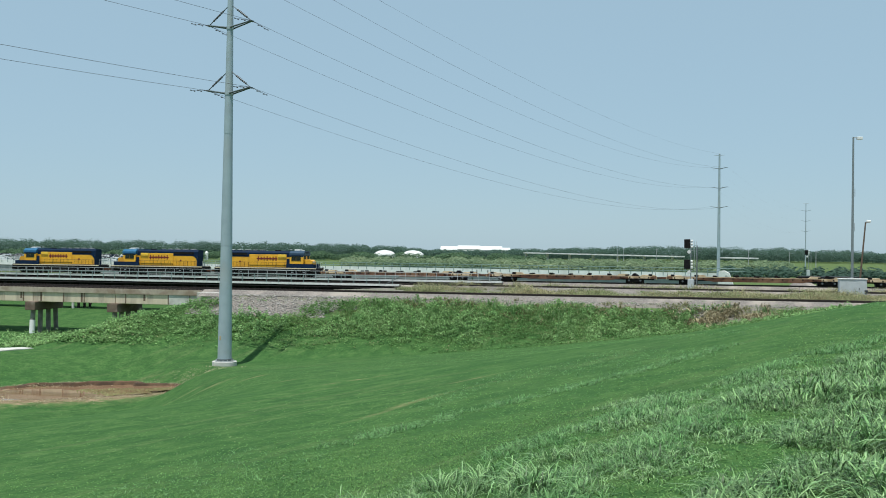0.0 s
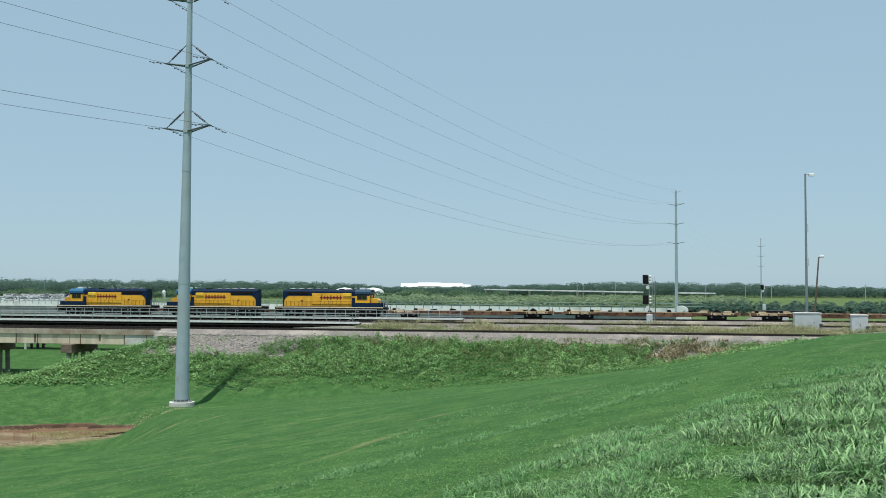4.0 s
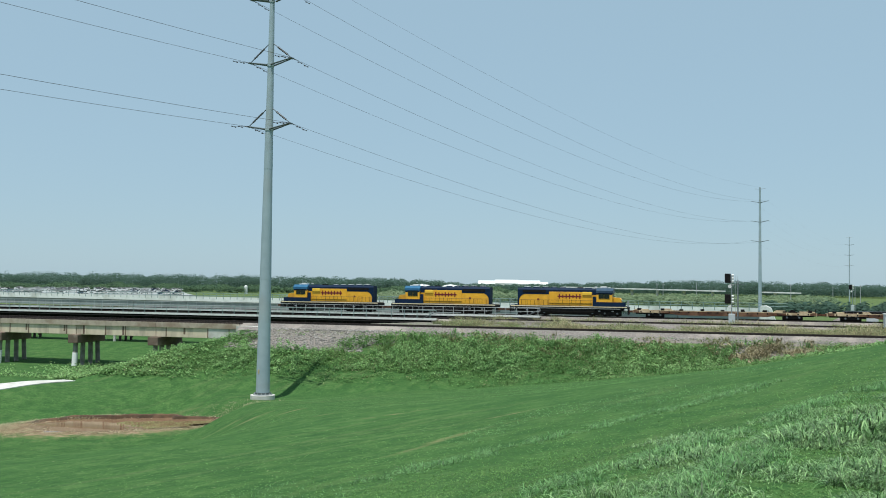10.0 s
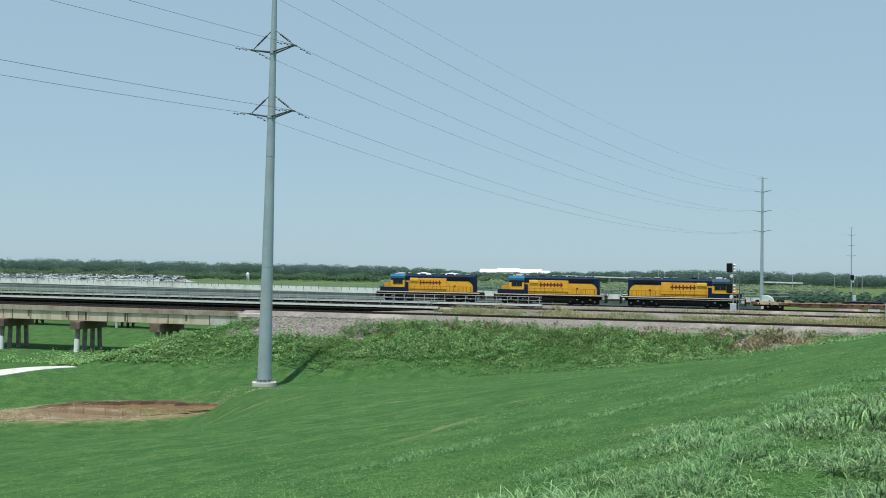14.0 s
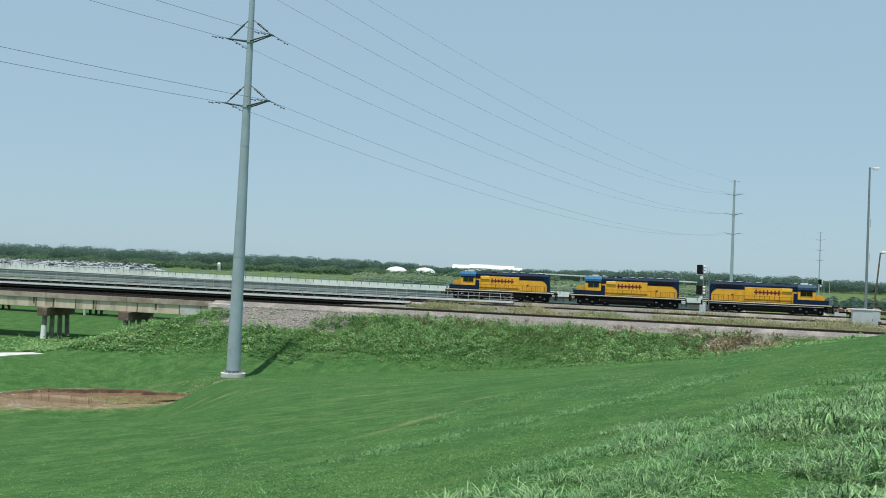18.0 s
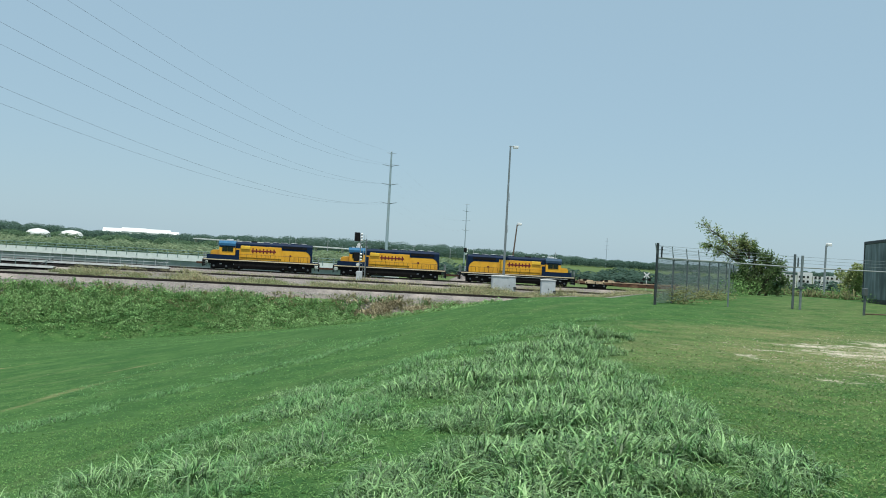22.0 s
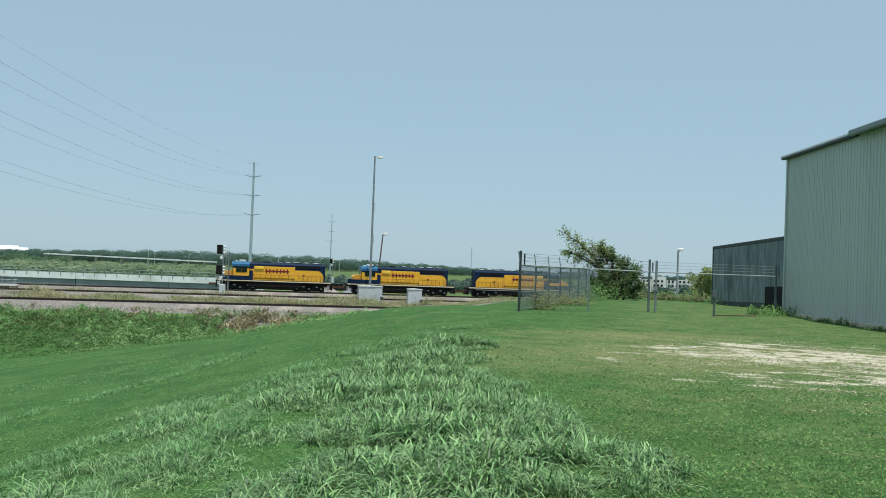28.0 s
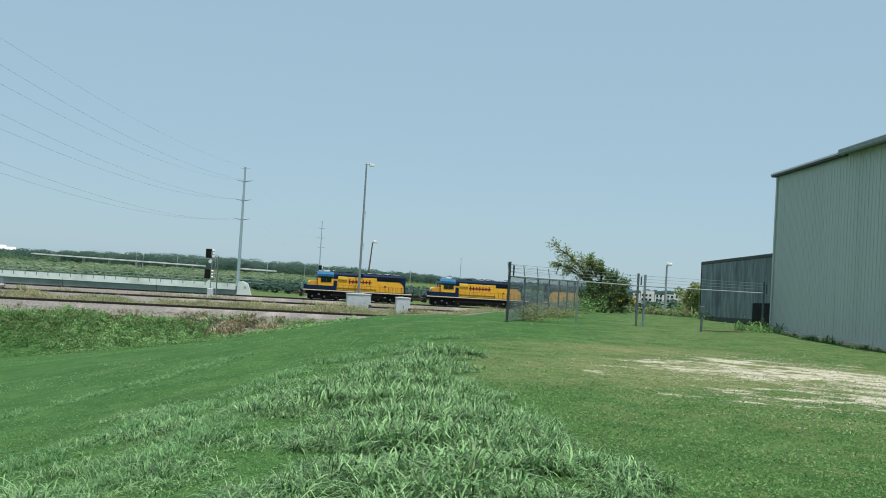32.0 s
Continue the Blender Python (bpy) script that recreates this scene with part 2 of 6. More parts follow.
def loft(bm, outline, axis_from, axis_to, axis="y"):
    """Extrude a closed outline of (a, z) pairs along one axis."""
    def put(a, b, z):
        return (a, b, z) if axis == "y" else (b, a, z)
    v0 = [bm.verts.new(put(a, axis_from, z)) for a, z in outline]
    v1 = [bm.verts.new(put(a, axis_to, z)) for a, z in outline]
    n = len(outline)
    for i in range(n):
        bm.faces.new((v0[i], v0[(i + 1) % n], v1[(i + 1) % n], v1[i]))
    bm.faces.new(v0[::-1])
    bm.faces.new(v1)
    bmesh.ops.recalc_face_normals(bm, faces=bm.faces)
    return bm


def bevel(bm, w=0.03, seg=2):
    bmesh.ops.bevel(bm, geom=bm.edges[:] + bm.verts[:], offset=w, segments=seg, affect="EDGES", profile=0.6)
    return bm


def data(name, bm, material):
    me = bpy.data.meshes.new(name)
    bm.to_mesh(me)
    bm.free()
    me.materials.append(material)
    return me


def part(name, bm, material, parent, label="", at=None):
    ob = new(name, data(name, bm, material) if isinstance(bm, bmesh.types.BMesh) else bm)
    ob.parent = parent
    if at is not None:
        ob.matrix_basis = at
    if label:
        ob["label"] = label
    return ob


def thing(name, label, category, m=None, group="", kind=""):
    ob = new(name)
    ob.empty_display_size = 0.2
    if m is not None:
        ob.matrix_basis = m
    return tagged(ob, label, category, group, kind)


def bx(*a, **k):
    return box(bm_new(), *a, **k)


def tb(*a, **k):
    return tube(bm_new(), *a, **k)


# track space: s along the rails to the right, d across them away from the camera
TRACK_AZ = 13.5
_c, _s = math.cos(radians(TRACK_AZ)), math.sin(radians(TRACK_AZ))


def at_track(s, d, z=0.0):
    return Vector((s * _c + d * _s, -s * _s + d * _c, z))


def track_pose(s, d, z=0.0, turn=0.0):
    p = at_track(s, d, z)
    return pose(p.x, p.y, p.z, 0, 0, -TRACK_AZ + turn)


def polar(az, r, z=0.0):
    return Vector((r * math.sin(radians(az)), r * math.cos(radians(az)), z))


# ---- ground ----
RAIL_Z, N_D, M_D, T_D = -3.30, 111.0, 138.0, 154.0
T_Z = -3.10
CREST = radians(27.0)
MOWN = 44.0
U_PTS = (-200, -1, 2, 7, 14, 22, 33, 44, 56, 80, 110, 300)
U_Z = (0, 0, 0.25, 1.35, 2.75, 4.15, 5.65, 6.9, 7.75, 8.2, 8.4, 8.6)


def ease(v, a, b):
    k = np.clip((v - a) / (b - a), 0, 1)
    return k * k * (3 - 2 * k)


PUD = (-32.7, 82.6, math.cos(radians(20)), math.sin(radians(20)), -10.95)


def ground_z(x, y):
    """Terrain height, numpy arrays or numbers."""
    x, y = np.asarray(x, float), np.asarray(y, float)
    u = -x * math.cos(CREST) + y * math.sin(CREST)
    v = x * math.sin(CREST) + y * math.cos(CREST)
    lot = -np.interp(u, U_PTS, U_Z) - 0.041 * np.clip(v - 42 - 23 * ease(-u, 3, 11), 0, None)
    lot = lot + 0.05 * np.sin(x * 0.21 + 1.3) * np.sin(y * 0.17) + 0.025 * np.sin(x * 0.8) * np.sin(y * 0.63 + x * 0.2)
    # drainage hollow that holds the puddle
    ha = radians(-21.5)
    rad, lat = x * math.sin(ha) + y * math.cos(ha), x * math.cos(ha) - y * math.sin(ha)
    lot = lot - 2.9 * ease(rad, 40, 78) * (1 - ease(rad, 94, 112)) * ease(lat, -32, -16) * (1 - ease(lat, 4, 12.8))
    px, py = x - PUD[0], y - PUD[1]
    e = np.sqrt(((px * PUD[2] + py * PUD[3]) / 13.2) ** 2 + ((py * PUD[2] - px * PUD[3]) / 8.0) ** 2)
    w = 1 - ease(e, 0.62, 1.08)
    lot = lot * (1 - w) + (PUD[4] - 0.12 * np.clip(1 - e, 0, 1)) * w
    lot = lot - 0.62 * np.exp(-((x + 21.1) ** 2 + (y - 92.6) ** 2) / 70.0)
    # low river bed under the viaduct
    dd, ss = x * _s + y * _c, x * _c - y * _s
    bed = -9.65 - 7.0 * ease(dd, 190, 225) * (1 - ease(dd, 400, 440)) * (1 - ease(ss, -75, -25))
    lot = np.maximum(lot - 9.0 * (bed < -9.66), np.where(e < 3.5, -11.5, bed))
    s = x * _c - y * _s
    d = x * _s + y * _c
    shelf = np.interp(d, (95, 101, 112, 128, 175, 200), (-12, -9.65, -9.65, -8.2, -8.3, -9.65))
    lot = np.where(s < -20, np.maximum(lot, shelf), lot)
    # railway fill, with rounded shoulders, ending at the bridges on the left
    s_end = np.interp(d, (90, 111, 125, 138, 165), (-51, -53, -47, -40, -42))
    out = np.maximum(np.maximum(105.5 - d, d - 166), (s_end - s) * 0.9)
    fill = RAIL_Z - 0.62 - np.where(out > 0, out * 0.36, 0) - np.clip(out, -2, 0) * 0
    # gravelled yard behind the main track
    yard = RAIL_Z - 0.62 - 0.033 * np.clip(d - 166, 0, None) - 0.36 * np.clip(d - 232, 0, None) - 0.5 * np.clip(-12 - s, 0, None) - 9.0 * (d < 150)
    return np.maximum(np.maximum(lot, fill), yard)


def gz(x, y):
    return float(ground_z(x, y))

# ---- ground sheet ----
def ground_material():
    m = bpy.data.materials.new("grass_ground")
    m.use_nodes = True
    nt = m.node_tree
    N, L = nt.nodes.new, nt.links.new
    b = nt.nodes["Principled BSDF"]
    b.inputs["Roughness"].default_value = 0.9
    b.inputs["Specular IOR Level"].default_value = 0.03
    tc = N("ShaderNodeTexCoord")

    def noise_tex(scale, detail=5, stretch=None, rough=0.5):
        n = N("ShaderNodeTexNoise")
        n.inputs["Scale"].default_value, n.inputs["Detail"].default_value = scale, detail
        n.inputs["Roughness"].default_value = rough
        if stretch:
            mp = N("ShaderNodeMapping")
            mp.inputs["Scale"].default_value = stretch
            turned = N("ShaderNodeMapping")
            turned.inputs["Rotation"].default_value = (0, 0, radians(MOWN))
            L(tc.outputs["Object"], turned.inputs[0])
            L(turned.outputs[0], mp.inputs[0])
            L(mp.outputs[0], n.inputs["Vector"])
        else:
            L(tc.outputs["Object"], n.inputs["Vector"])
        return n.outputs[0]

    def ramp(src, p0, c0, p1, c1):
        r = N("ShaderNodeValToRGB")
        r.color_ramp.elements[0].position, r.color_ramp.elements[1].position = p0, p1
        r.color_ramp.elements[0].color, r.color_ramp.elements[1].color = (*c0, 1), (*c1, 1)
        L(src, r.inputs[0])
        return r.outputs[0]

    def mix(fac, a, c):
        x = N("ShaderNodeMix")
        x.data_type = "RGBA"
        L(fac, x.inputs[0])
        L(a, x.inputs[6])
        if isinstance(c, tuple):
            x.inputs[7].default_value = (*c, 1)
        else:
            L(c, x.inputs[7])
        return x.outputs[2]

    def mask(name, tex, soft=0.25):
        """An attribute broken up by noise."""
        a = N("ShaderNodeAttribute")
        a.attribute_name = name
        ad = N("ShaderNodeMath")
        ad.operation = "ADD"
        L(a.outputs["Fac"], ad.inputs[0])
        L(tex, ad.inputs[1])
        r = N("ShaderNodeMapRange")
        r.inputs[1].default_value, r.inputs[2].default_value = 1.0 - soft, 1.0 + soft
        L(ad.outputs[0], r.inputs[0])
        return r.outputs[0]

    fine, mid, broad = noise_tex(14, 6), noise_tex(1.6, 5), noise_tex(0.09, 4)
    clump = noise_tex(4.5, 7)
    swath = noise_tex(0.42, 6, (2.4, 0.12, 1))
    patch = noise_tex(0.33, 6)
    green = ramp(fine, 0.3, (0.037, 0.098, 0.028), 0.7, (0.083, 0.164, 0.049))
    green = mix(ramp(mid, 0.45, (0, 0, 0), 0.75, (0.5, 0.5, 0.5)), green, (0.092, 0.157, 0.054))
    green = mix(ramp(broad, 0.45, (0, 0, 0), 0.7, (0.55, 0.55, 0.55)), green, (0.055, 0.129, 0.038))
    green = mix(ramp(swath, 0.55, (0, 0, 0), 0.72, (0.7, 0.7, 0.7)), green, (0.11, 0.157, 0.063))
    green = mix(ramp(clump, 0.5, (0, 0, 0), 0.64, (0.6, 0.6, 0.6)), green, (0.034, 0.085, 0.028))
    green = mix(ramp(clump, 0.28, (0.7, 0.7, 0.7), 0.42, (0, 0, 0)), green, (0.12, 0.20, 0.07))
    green = mix(ramp(patch, 0.5, (0, 0, 0), 0.72, (0.45, 0.45, 0.45)), green, (0.036, 0.090, 0.028))
    tuft = noise_tex(0.75, 9, None, 0.72)
    green = mix(ramp(tuft, 0.47, (0, 0, 0), 0.6, (0.6, 0.6, 0.6)), green, (0.030, 0.080, 0.026))
    green = mix(ramp(tuft, 0.36, (0.5, 0.5, 0.5), 0.45, (0, 0, 0)), green, (0.098, 0.168, 0.058))
    rows_dark = noise_tex(0.5, 8, (1.5, 0.16, 1), 0.68)
    green = mix(ramp(rows_dark, 0.53, (0, 0, 0), 0.66, (0.22, 0.22, 0.22)), green, (0.034, 0.085, 0.028))
    col = mix(mask("dry", noise_tex(1.2, 9, None, 0.68)), green, ramp(fine, 0.3, (0.14, 0.17, 0.07), 0.7, (0.25, 0.225, 0.115)))
    col = mix(mask("gravel", ramp(noise_tex(0.9, 10, (0.7, 1.1, 1), 0.76), 0.36, (0, 0, 0), 0.66, (1, 1, 1)), 0.12), col, ramp(fine, 0.3, (0.40, 0.35, 0.275), 0.7, (0.62, 0.565, 0.46)))
    col = mix(mask("mud", mid, 0.15), col, ramp(mid, 0.3, (0.15, 0.095, 0.06), 0.7, (0.31, 0.23, 0.15)))
    col = mix(mask("stony", mid, 0.15), col, ramp(fine, 0.3, (0.15, 0.13, 0.115), 0.7, (0.31, 0.275, 0.25)))
    L(col, b.inputs["Base Color"])
    bp = N("ShaderNodeBump")
    bp.inputs["Strength"].default_value, bp.inputs["Distance"].default_value = 0.8, 0.06
    L(clump, bp.inputs["Height"])
    L(bp.outputs[0], b.inputs["Normal"])
    return m


PUDDLE = Vector((PUD[0], PUD[1], 0))


def build_ground():
    az = np.concatenate([np.arange(-180, -45, 5.0), np.arange(-45, -33, 1.0), np.arange(-33, 62, 0.25), np.arange(62, 75, 1.0), np.arange(75, 180, 5.0)])
    r = [0.4]
    while r[-1] < 6000:
        r.append(r[-1] + max(0.12, min(r[-1] * 0.018, 1.2)) if r[-1] < 230 else r[-1] * 1.09)
    r = np.array(r)
    A, R = np.meshgrid(np.radians(az), r, indexing="ij")
    X, Y = R * np.sin(A), R * np.cos(A)
    Z = ground_z(X, Y)
    na, nr = X.shape
    verts = np.stack([X, Y, Z], -1).reshape(-1, 3)
    i = np.arange(na)[:, None] * nr + np.arange(nr - 1)[None]
    j = ((np.arange(na) + 1) % na)[:, None] * nr + np.arange(nr - 1)[None]
    faces = np.stack([i, i + 1, j + 1, j], -1).reshape(-1, 4)
    c = len(verts)
    verts = np.vstack([verts, [[0, 0, 0]]])
    k = np.arange(na) * nr
    tris = [(c, int(k[q]), int(k[(q + 1) % na])) for q in range(na)]
    me = bpy.data.meshes.new("ground")
    me.from_pydata(verts.tolist(), [], faces.tolist() + tris)
    me.materials.append(ground_material())
    x, y = verts[:, 0], verts[:, 1]
    s, d = x * _c - y * _s, x * _s + y * _c
    a, rr = np.degrees(np.arctan2(x, y)), np.hypot(x, y)

    def blob(cx, cy, turn, la, lb):
        t = math.radians(turn)
        p, q = (x - cx) * math.sin(t) + (y - cy) * math.cos(t), (x - cx) * math.cos(t) - (y - cy) * math.sin(t)
        return 1 - np.sqrt((p / la) ** 2 + (q / lb) ** 2)
    g1, g2 = polar(50.5, 22.5), polar(55.0, 18.5)
    gravel = np.maximum(np.maximum(blob(g1.x, g1.y, 100, 7.5, 4.6), blob(g2.x, g2.y, 110, 6, 3.4)) * 0.85, blob(polar(45, 24).x, polar(45, 24).y, 100, 5, 1.8) * 0.8) * 0.86
    dry = np.maximum(blob(g1.x - 2, g1.y + 0.5, 95, 14, 8.5) * 1.1, blob(polar(40, 26).x, polar(40, 26).y, 95, 9, 5)) * 0.68
    mud = blob(PUDDLE.x - 0.4, PUDDLE.y + 0.2, 70, 12.5, 6.8) * 1.5 + 0.15
    mud = np.maximum(mud, blob(*at_track(6.4, 101.0).xy, 90 + TRACK_AZ, 5.6, 3.2) * 1.4 + 0.2)
    stony = np.maximum(np.where((d > 104.3) & (d < 168) & (s > -54), 0.6, -1), blob(*at_track(-46, 102.5).xy, 90 + TRACK_AZ, 15, 4.5))
    stony = np.maximum(stony, np.where((d > 160) & (d < 234) & (s > -14), 0.66 - 0.003 * np.clip(d - 166, 0, None), -1))
    stony = np.maximum(stony, blob(*at_track(7, 102.5).xy, 104, 5, 3))
    dry = np.maximum(dry, blob(PUDDLE.x - 0.2, PUDDLE.y - 0.4, 70, 15, 8.6) * 1.1)
    dry = np.maximum(dry, np.where((d > 92) & (d < 106) & (s > -64) & (s < 30), 0.28 + 0.02 * (d - 98), -1))
    # sun-worn lawn of the lot
    dry = np.maximum(dry, np.where((a > 26) & (a < 75) & (rr < 64), np.clip((a - 26) / 14, 0, 1) * 0.36 * np.clip(rr / 14, 0.4, 1), -1))
    # the far plain is parched
    dry = np.maximum(dry, np.where(rr > 330, 0.42, -1))
    # faint tan wheel track across the slope
    dry = np.maximum(dry, 0.62 - np.abs((x + 3.4) * 0.80 - (y - 22.1) * 0.60 + 0.6 * np.sin(y * 0.5)) * 1.2 - np.abs(y - 26) * 0.06)
    # windrows of cut straw
    for sa, sr, st, la, lb in ((-15.6, 73, 62, 3.4, 0.6), (-13.4, 70, 66, 3.0, 0.5), (-17.4, 69, 70, 2.6, 0.5), (-11.0, 64, 60, 2.8, 0.5), (-8.6, 52, 58, 2.2, 0.35), (-19.5, 98, 72, 5.0, 0.9),
                               (-5.0, 44, 52, 2.4, 0.3), (-14.0, 84, 75, 3.5, 0.7), (2.0, 33, 50, 2.0, 0.25)):
        q = polar(sa, sr)
        dry = np.maximum(dry, blob(q.x, q.y, st, la, lb) * 0.5 + 0.32)
    for name, val in (("gravel", gravel), ("dry", dry), ("mud", mud), ("stony", stony)):
        at = me.attributes.new(name, "FLOAT", "POINT")
        at.data.foreach_set("value", np.clip(val, -1, 1).astype(np.float32))
    me.polygons.foreach_set("use_smooth", np.ones(len(me.polygons), bool))
    tagged(new("ground", me), "mown green grass sloping from a lot to a flood plain", "ground", kind="structure")


build_ground()

# ---- tracks ----
def track(name, d, s0, s1, label, ballast_from):
    t = thing(name, label, "railway track", track_pose(0, d, T_Z if d == T_D else RAIL_Z), kind="structure")
    for y in (-0.7525, 0.7525):
        b = bx(s0, s1, y - 0.075, y + 0.075, -0.18, -0.165)
        box(b, s0, s1, y - 0.01, y + 0.01, -0.165, -0.04)
        box(b, s0, s1, y - 0.036, y + 0.036, -0.04, 0)
        part("rail", b, RAILTOP, t)
    b = bm_new()
    k = s0
    while k < s1:
        box(b, k - 0.11, k + 0.11, -1.3, 1.3, -0.36, -0.181)
        k += 0.55
    tagged(part("tie", b, TIMBER, t), kind="stuff")
    b = loft(bm_new(), ((-3.4, -0.95), (-1.75, -0.186), (1.75, -0.186), (3.4, -0.95)), ballast_from, s1, axis="x")
    part("ballast", b, BALLAST, t)
    return t


track("near_track", N_D, -190, 190, "rusty empty railway track on pale ballast", -57)
track("middle_track", M_D, -190, 130, "rusty siding track among dry weeds", -40)
track("far_track", T_D, -260, 240, "railway track that carries the train", -42)


# ---- bridges ----
def concrete_trestle():
    t = thing("concrete_trestle", "weathered concrete railway trestle on driven piles", "bridge", track_pose(0, N_D, RAIL_Z))
    span, end = 12.0, -57.2
    k = 0
    caps = []
    while k < 11:
        x1 = end - k * span
        x0 = x1 - span
        for y0, y1 in ((-2.25, -0.02), (0.02, 2.25)):
            b = bx(x0 + 0.03, x1 - 0.03, y0, y1, -2.2, -0.75)
            part("beam", bevel(b, 0.04, 1), CONC, t)
        for y in (-2.4, 2.2):
            part("kerb", bx(x0 + 0.02, x1 - 0.02, y, y + 0.2, -0.95, -0.30), KERBM, t)
        if not k:
            part("new_facing", bx(x1 - 4.4, x1 - 0.05, -2.29, -2.26, -2.18, -0.98), CONCW, t, "paler renewed end of the beam")
        part("bed", bx(x0, x1, -2.2, 2.2, -0.75, -0.5), BALLAST, t)
        # stiffening ribs on the outer face
        for q in range(4):
            xx = x0 + 1.5 + q * 3.0
            part("rib", bx(xx - 0.06, xx + 0.06, -2.3, -2.25, -2.18, -0.96), CONC if (q + k) % 3 == 1 else STAIN, t)
            if (q * 3 + k) % 2:
                part("rust_streak", bx(xx - 0.5, xx - 0.22, -2.256, -2.252, -2.1 + 0.3 * (q % 2), -0.97), STAIN, t, "rust streak down the beam")
        if k:
            caps.append(x1)
        k += 1
    caps.append(x0)
    part("abutment", bevel(bx(end - 0.4, end + 3.6, -2.6, 2.6, -4.6, -0.5), 0.05, 1), CONCW, t, "pale new concrete abutment block")
    pm = data("post", tb((0, 0, -8.6), (0, 0, -3.2), 0.3, 0.3, 10), POSTM)
    pw = data("pile", tb((0, 0, -8.6), (0, 0, -4.6), 0.36, 0.36, 10), PARAPET)
    for x in caps:
        part("cap", bevel(bx(x - 0.75, x + 0.75, -3.0, 3.0, -3.3, -2.21), 0.05, 1), CAPM, t)
        for y in (-2.3, -0.8, 0.8, 2.3):
            part("support_post", pm, None, t, at=pose(x, y, -3.2, 4.0 * y / 2.3) @ pose(0, 0, 3.2))
        for y in (-2.3, 2.3):
            part("post_jacket", pw, None, t, "white concrete jacket on a post", at=pose(x, y, -3.2, 4.0 * y / 2.3) @ pose(0, 0, 3.2 if y < 0 else 1.4))
    return t


concrete_trestle()


_p = at_track(-73.5, 107.5)
_t = thing("broken_post", "broken pale post leaning in the grass below the trestle", "post", pose(_p.x, _p.y, gz(_p.x, _p.y) - 0.1, 0, 58, -TRACK_AZ))
part("shaft", bevel(bx(-0.13, 0.13, -0.12, 0.12, 0, 2.3), 0.03, 1), CONCW, _t)


def girder_bridge(name, d, end, length, label, walk_end, rail_paint, gap):
    t = thing(name, label, "bridge", track_pose(0, d, T_Z if d == T_D else RAIL_Z))
    n = int(length / 18)
    for k in range(n):
        x1, x0 = end - k * 18, end - (k + 1) * 18
        for y in (-1.0, 1.0):
            b = bx(x0 + 0.05, x1 - 0.05, y - 0.02, y + 0.02, -1.75, -0.42)
            box(b, x0 + 0.05, x1 - 0.05, y - 0.2, y + 0.2, -1.79, -1.75)
            box(b, x0 + 0.05, x1 - 0.05, y - 0.2, y + 0.2, -0.42, -0.38)
            part("girder", b, BLACK, t)
        part("bent_cap", bevel(bx(x0 - 0.4, x0 + 0.4, -2.6, 2.6, -2.4, -1.8), 0.04, 1), TIMBER, t)
        for y in (-2.3, -0.8, 0.8, 2.3):
            part("support_post", tb((x0, y, -5.4), (x0, y, -2.3), 0.22, 0.22, 8), CONCW if y == -2.3 else TIMBER, t)
        for e in (-1, 1):
            part("cross_brace", tb((x0 + 0.1, -2.4 * e, -2.6), (x0 + 3.4, 2.4 * e, -4.1), 0.13, 0.13, 6), TIMBER, t)
            part("strut", tb((x0, -2.2 * e, -3.9), (x0 + 4.0, -2.2 * e, -2.0), 0.12, 0.12, 6), TIMBER, t)
    part("deck", bx(end - n * 18, end, -1.5, 1.5, -0.385, -0.19), TIMBER, t)
    if walk_end:
        x0, end = end - n * 18, walk_end - 1.0
        part("walkway", bx(x0, end + 1.0, -3.1, -1.6, -0.22, -0.12), CONCW, t, "pale walkway along the track")
        part("walkway_edge", bx(x0, end + 1.0, -3.16, -3.1, -0.32, 0.0), WHITE, t)
        part("conduit", tb((x0, -3.2, -0.62), (end + 1.0, -3.2, -0.62), 0.09, 0.09, 6), BLACK, t)
        br = data("bracket", box(box(bm_new(), -0.12, 0.12, -3.08, -1.2, -1.0, -0.68), -0.05, 0.05, -1.6, -1.2, -1.5, -1.0), BLACK)
        po = data("railing_post", tb((0, -3.12, -0.1), (0, -3.12, 1.1), 0.05, 0.05, 6), rail_paint)
        k = x0
        while k < end + 1:
            part("bracket", br, None, t, at=pose(k, 0, 0))
            part("railing_post", po, None, t, at=pose(k, 0, 0))
            k += gap
        for z in (0.6, 1.15):
            part("handrail", tb((x0, -3.12, z), (end + 1, -3.12, z), 0.04, 0.04, 6), rail_paint, t)
        part("stair_brace", tb((end + 1, -3.12, 1.0), (end - 1.2, -3.12, -0.1), 0.05, 0.05, 6), FENCED, t)
    return t


girder_bridge("girder_bridge", M_D, -40, 144, "steel girder railway bridge with a walkway and handrail", -39.0, TEAL, 2.0)
girder_bridge("far_girder_bridge", T_D, -42, 144, "steel girder railway bridge under the train with a pale handrail", -26.4, STEELW, 1.75)


# ---- road viaduct ----
VIA_AZ, VIA_D = 24.0, 318.0


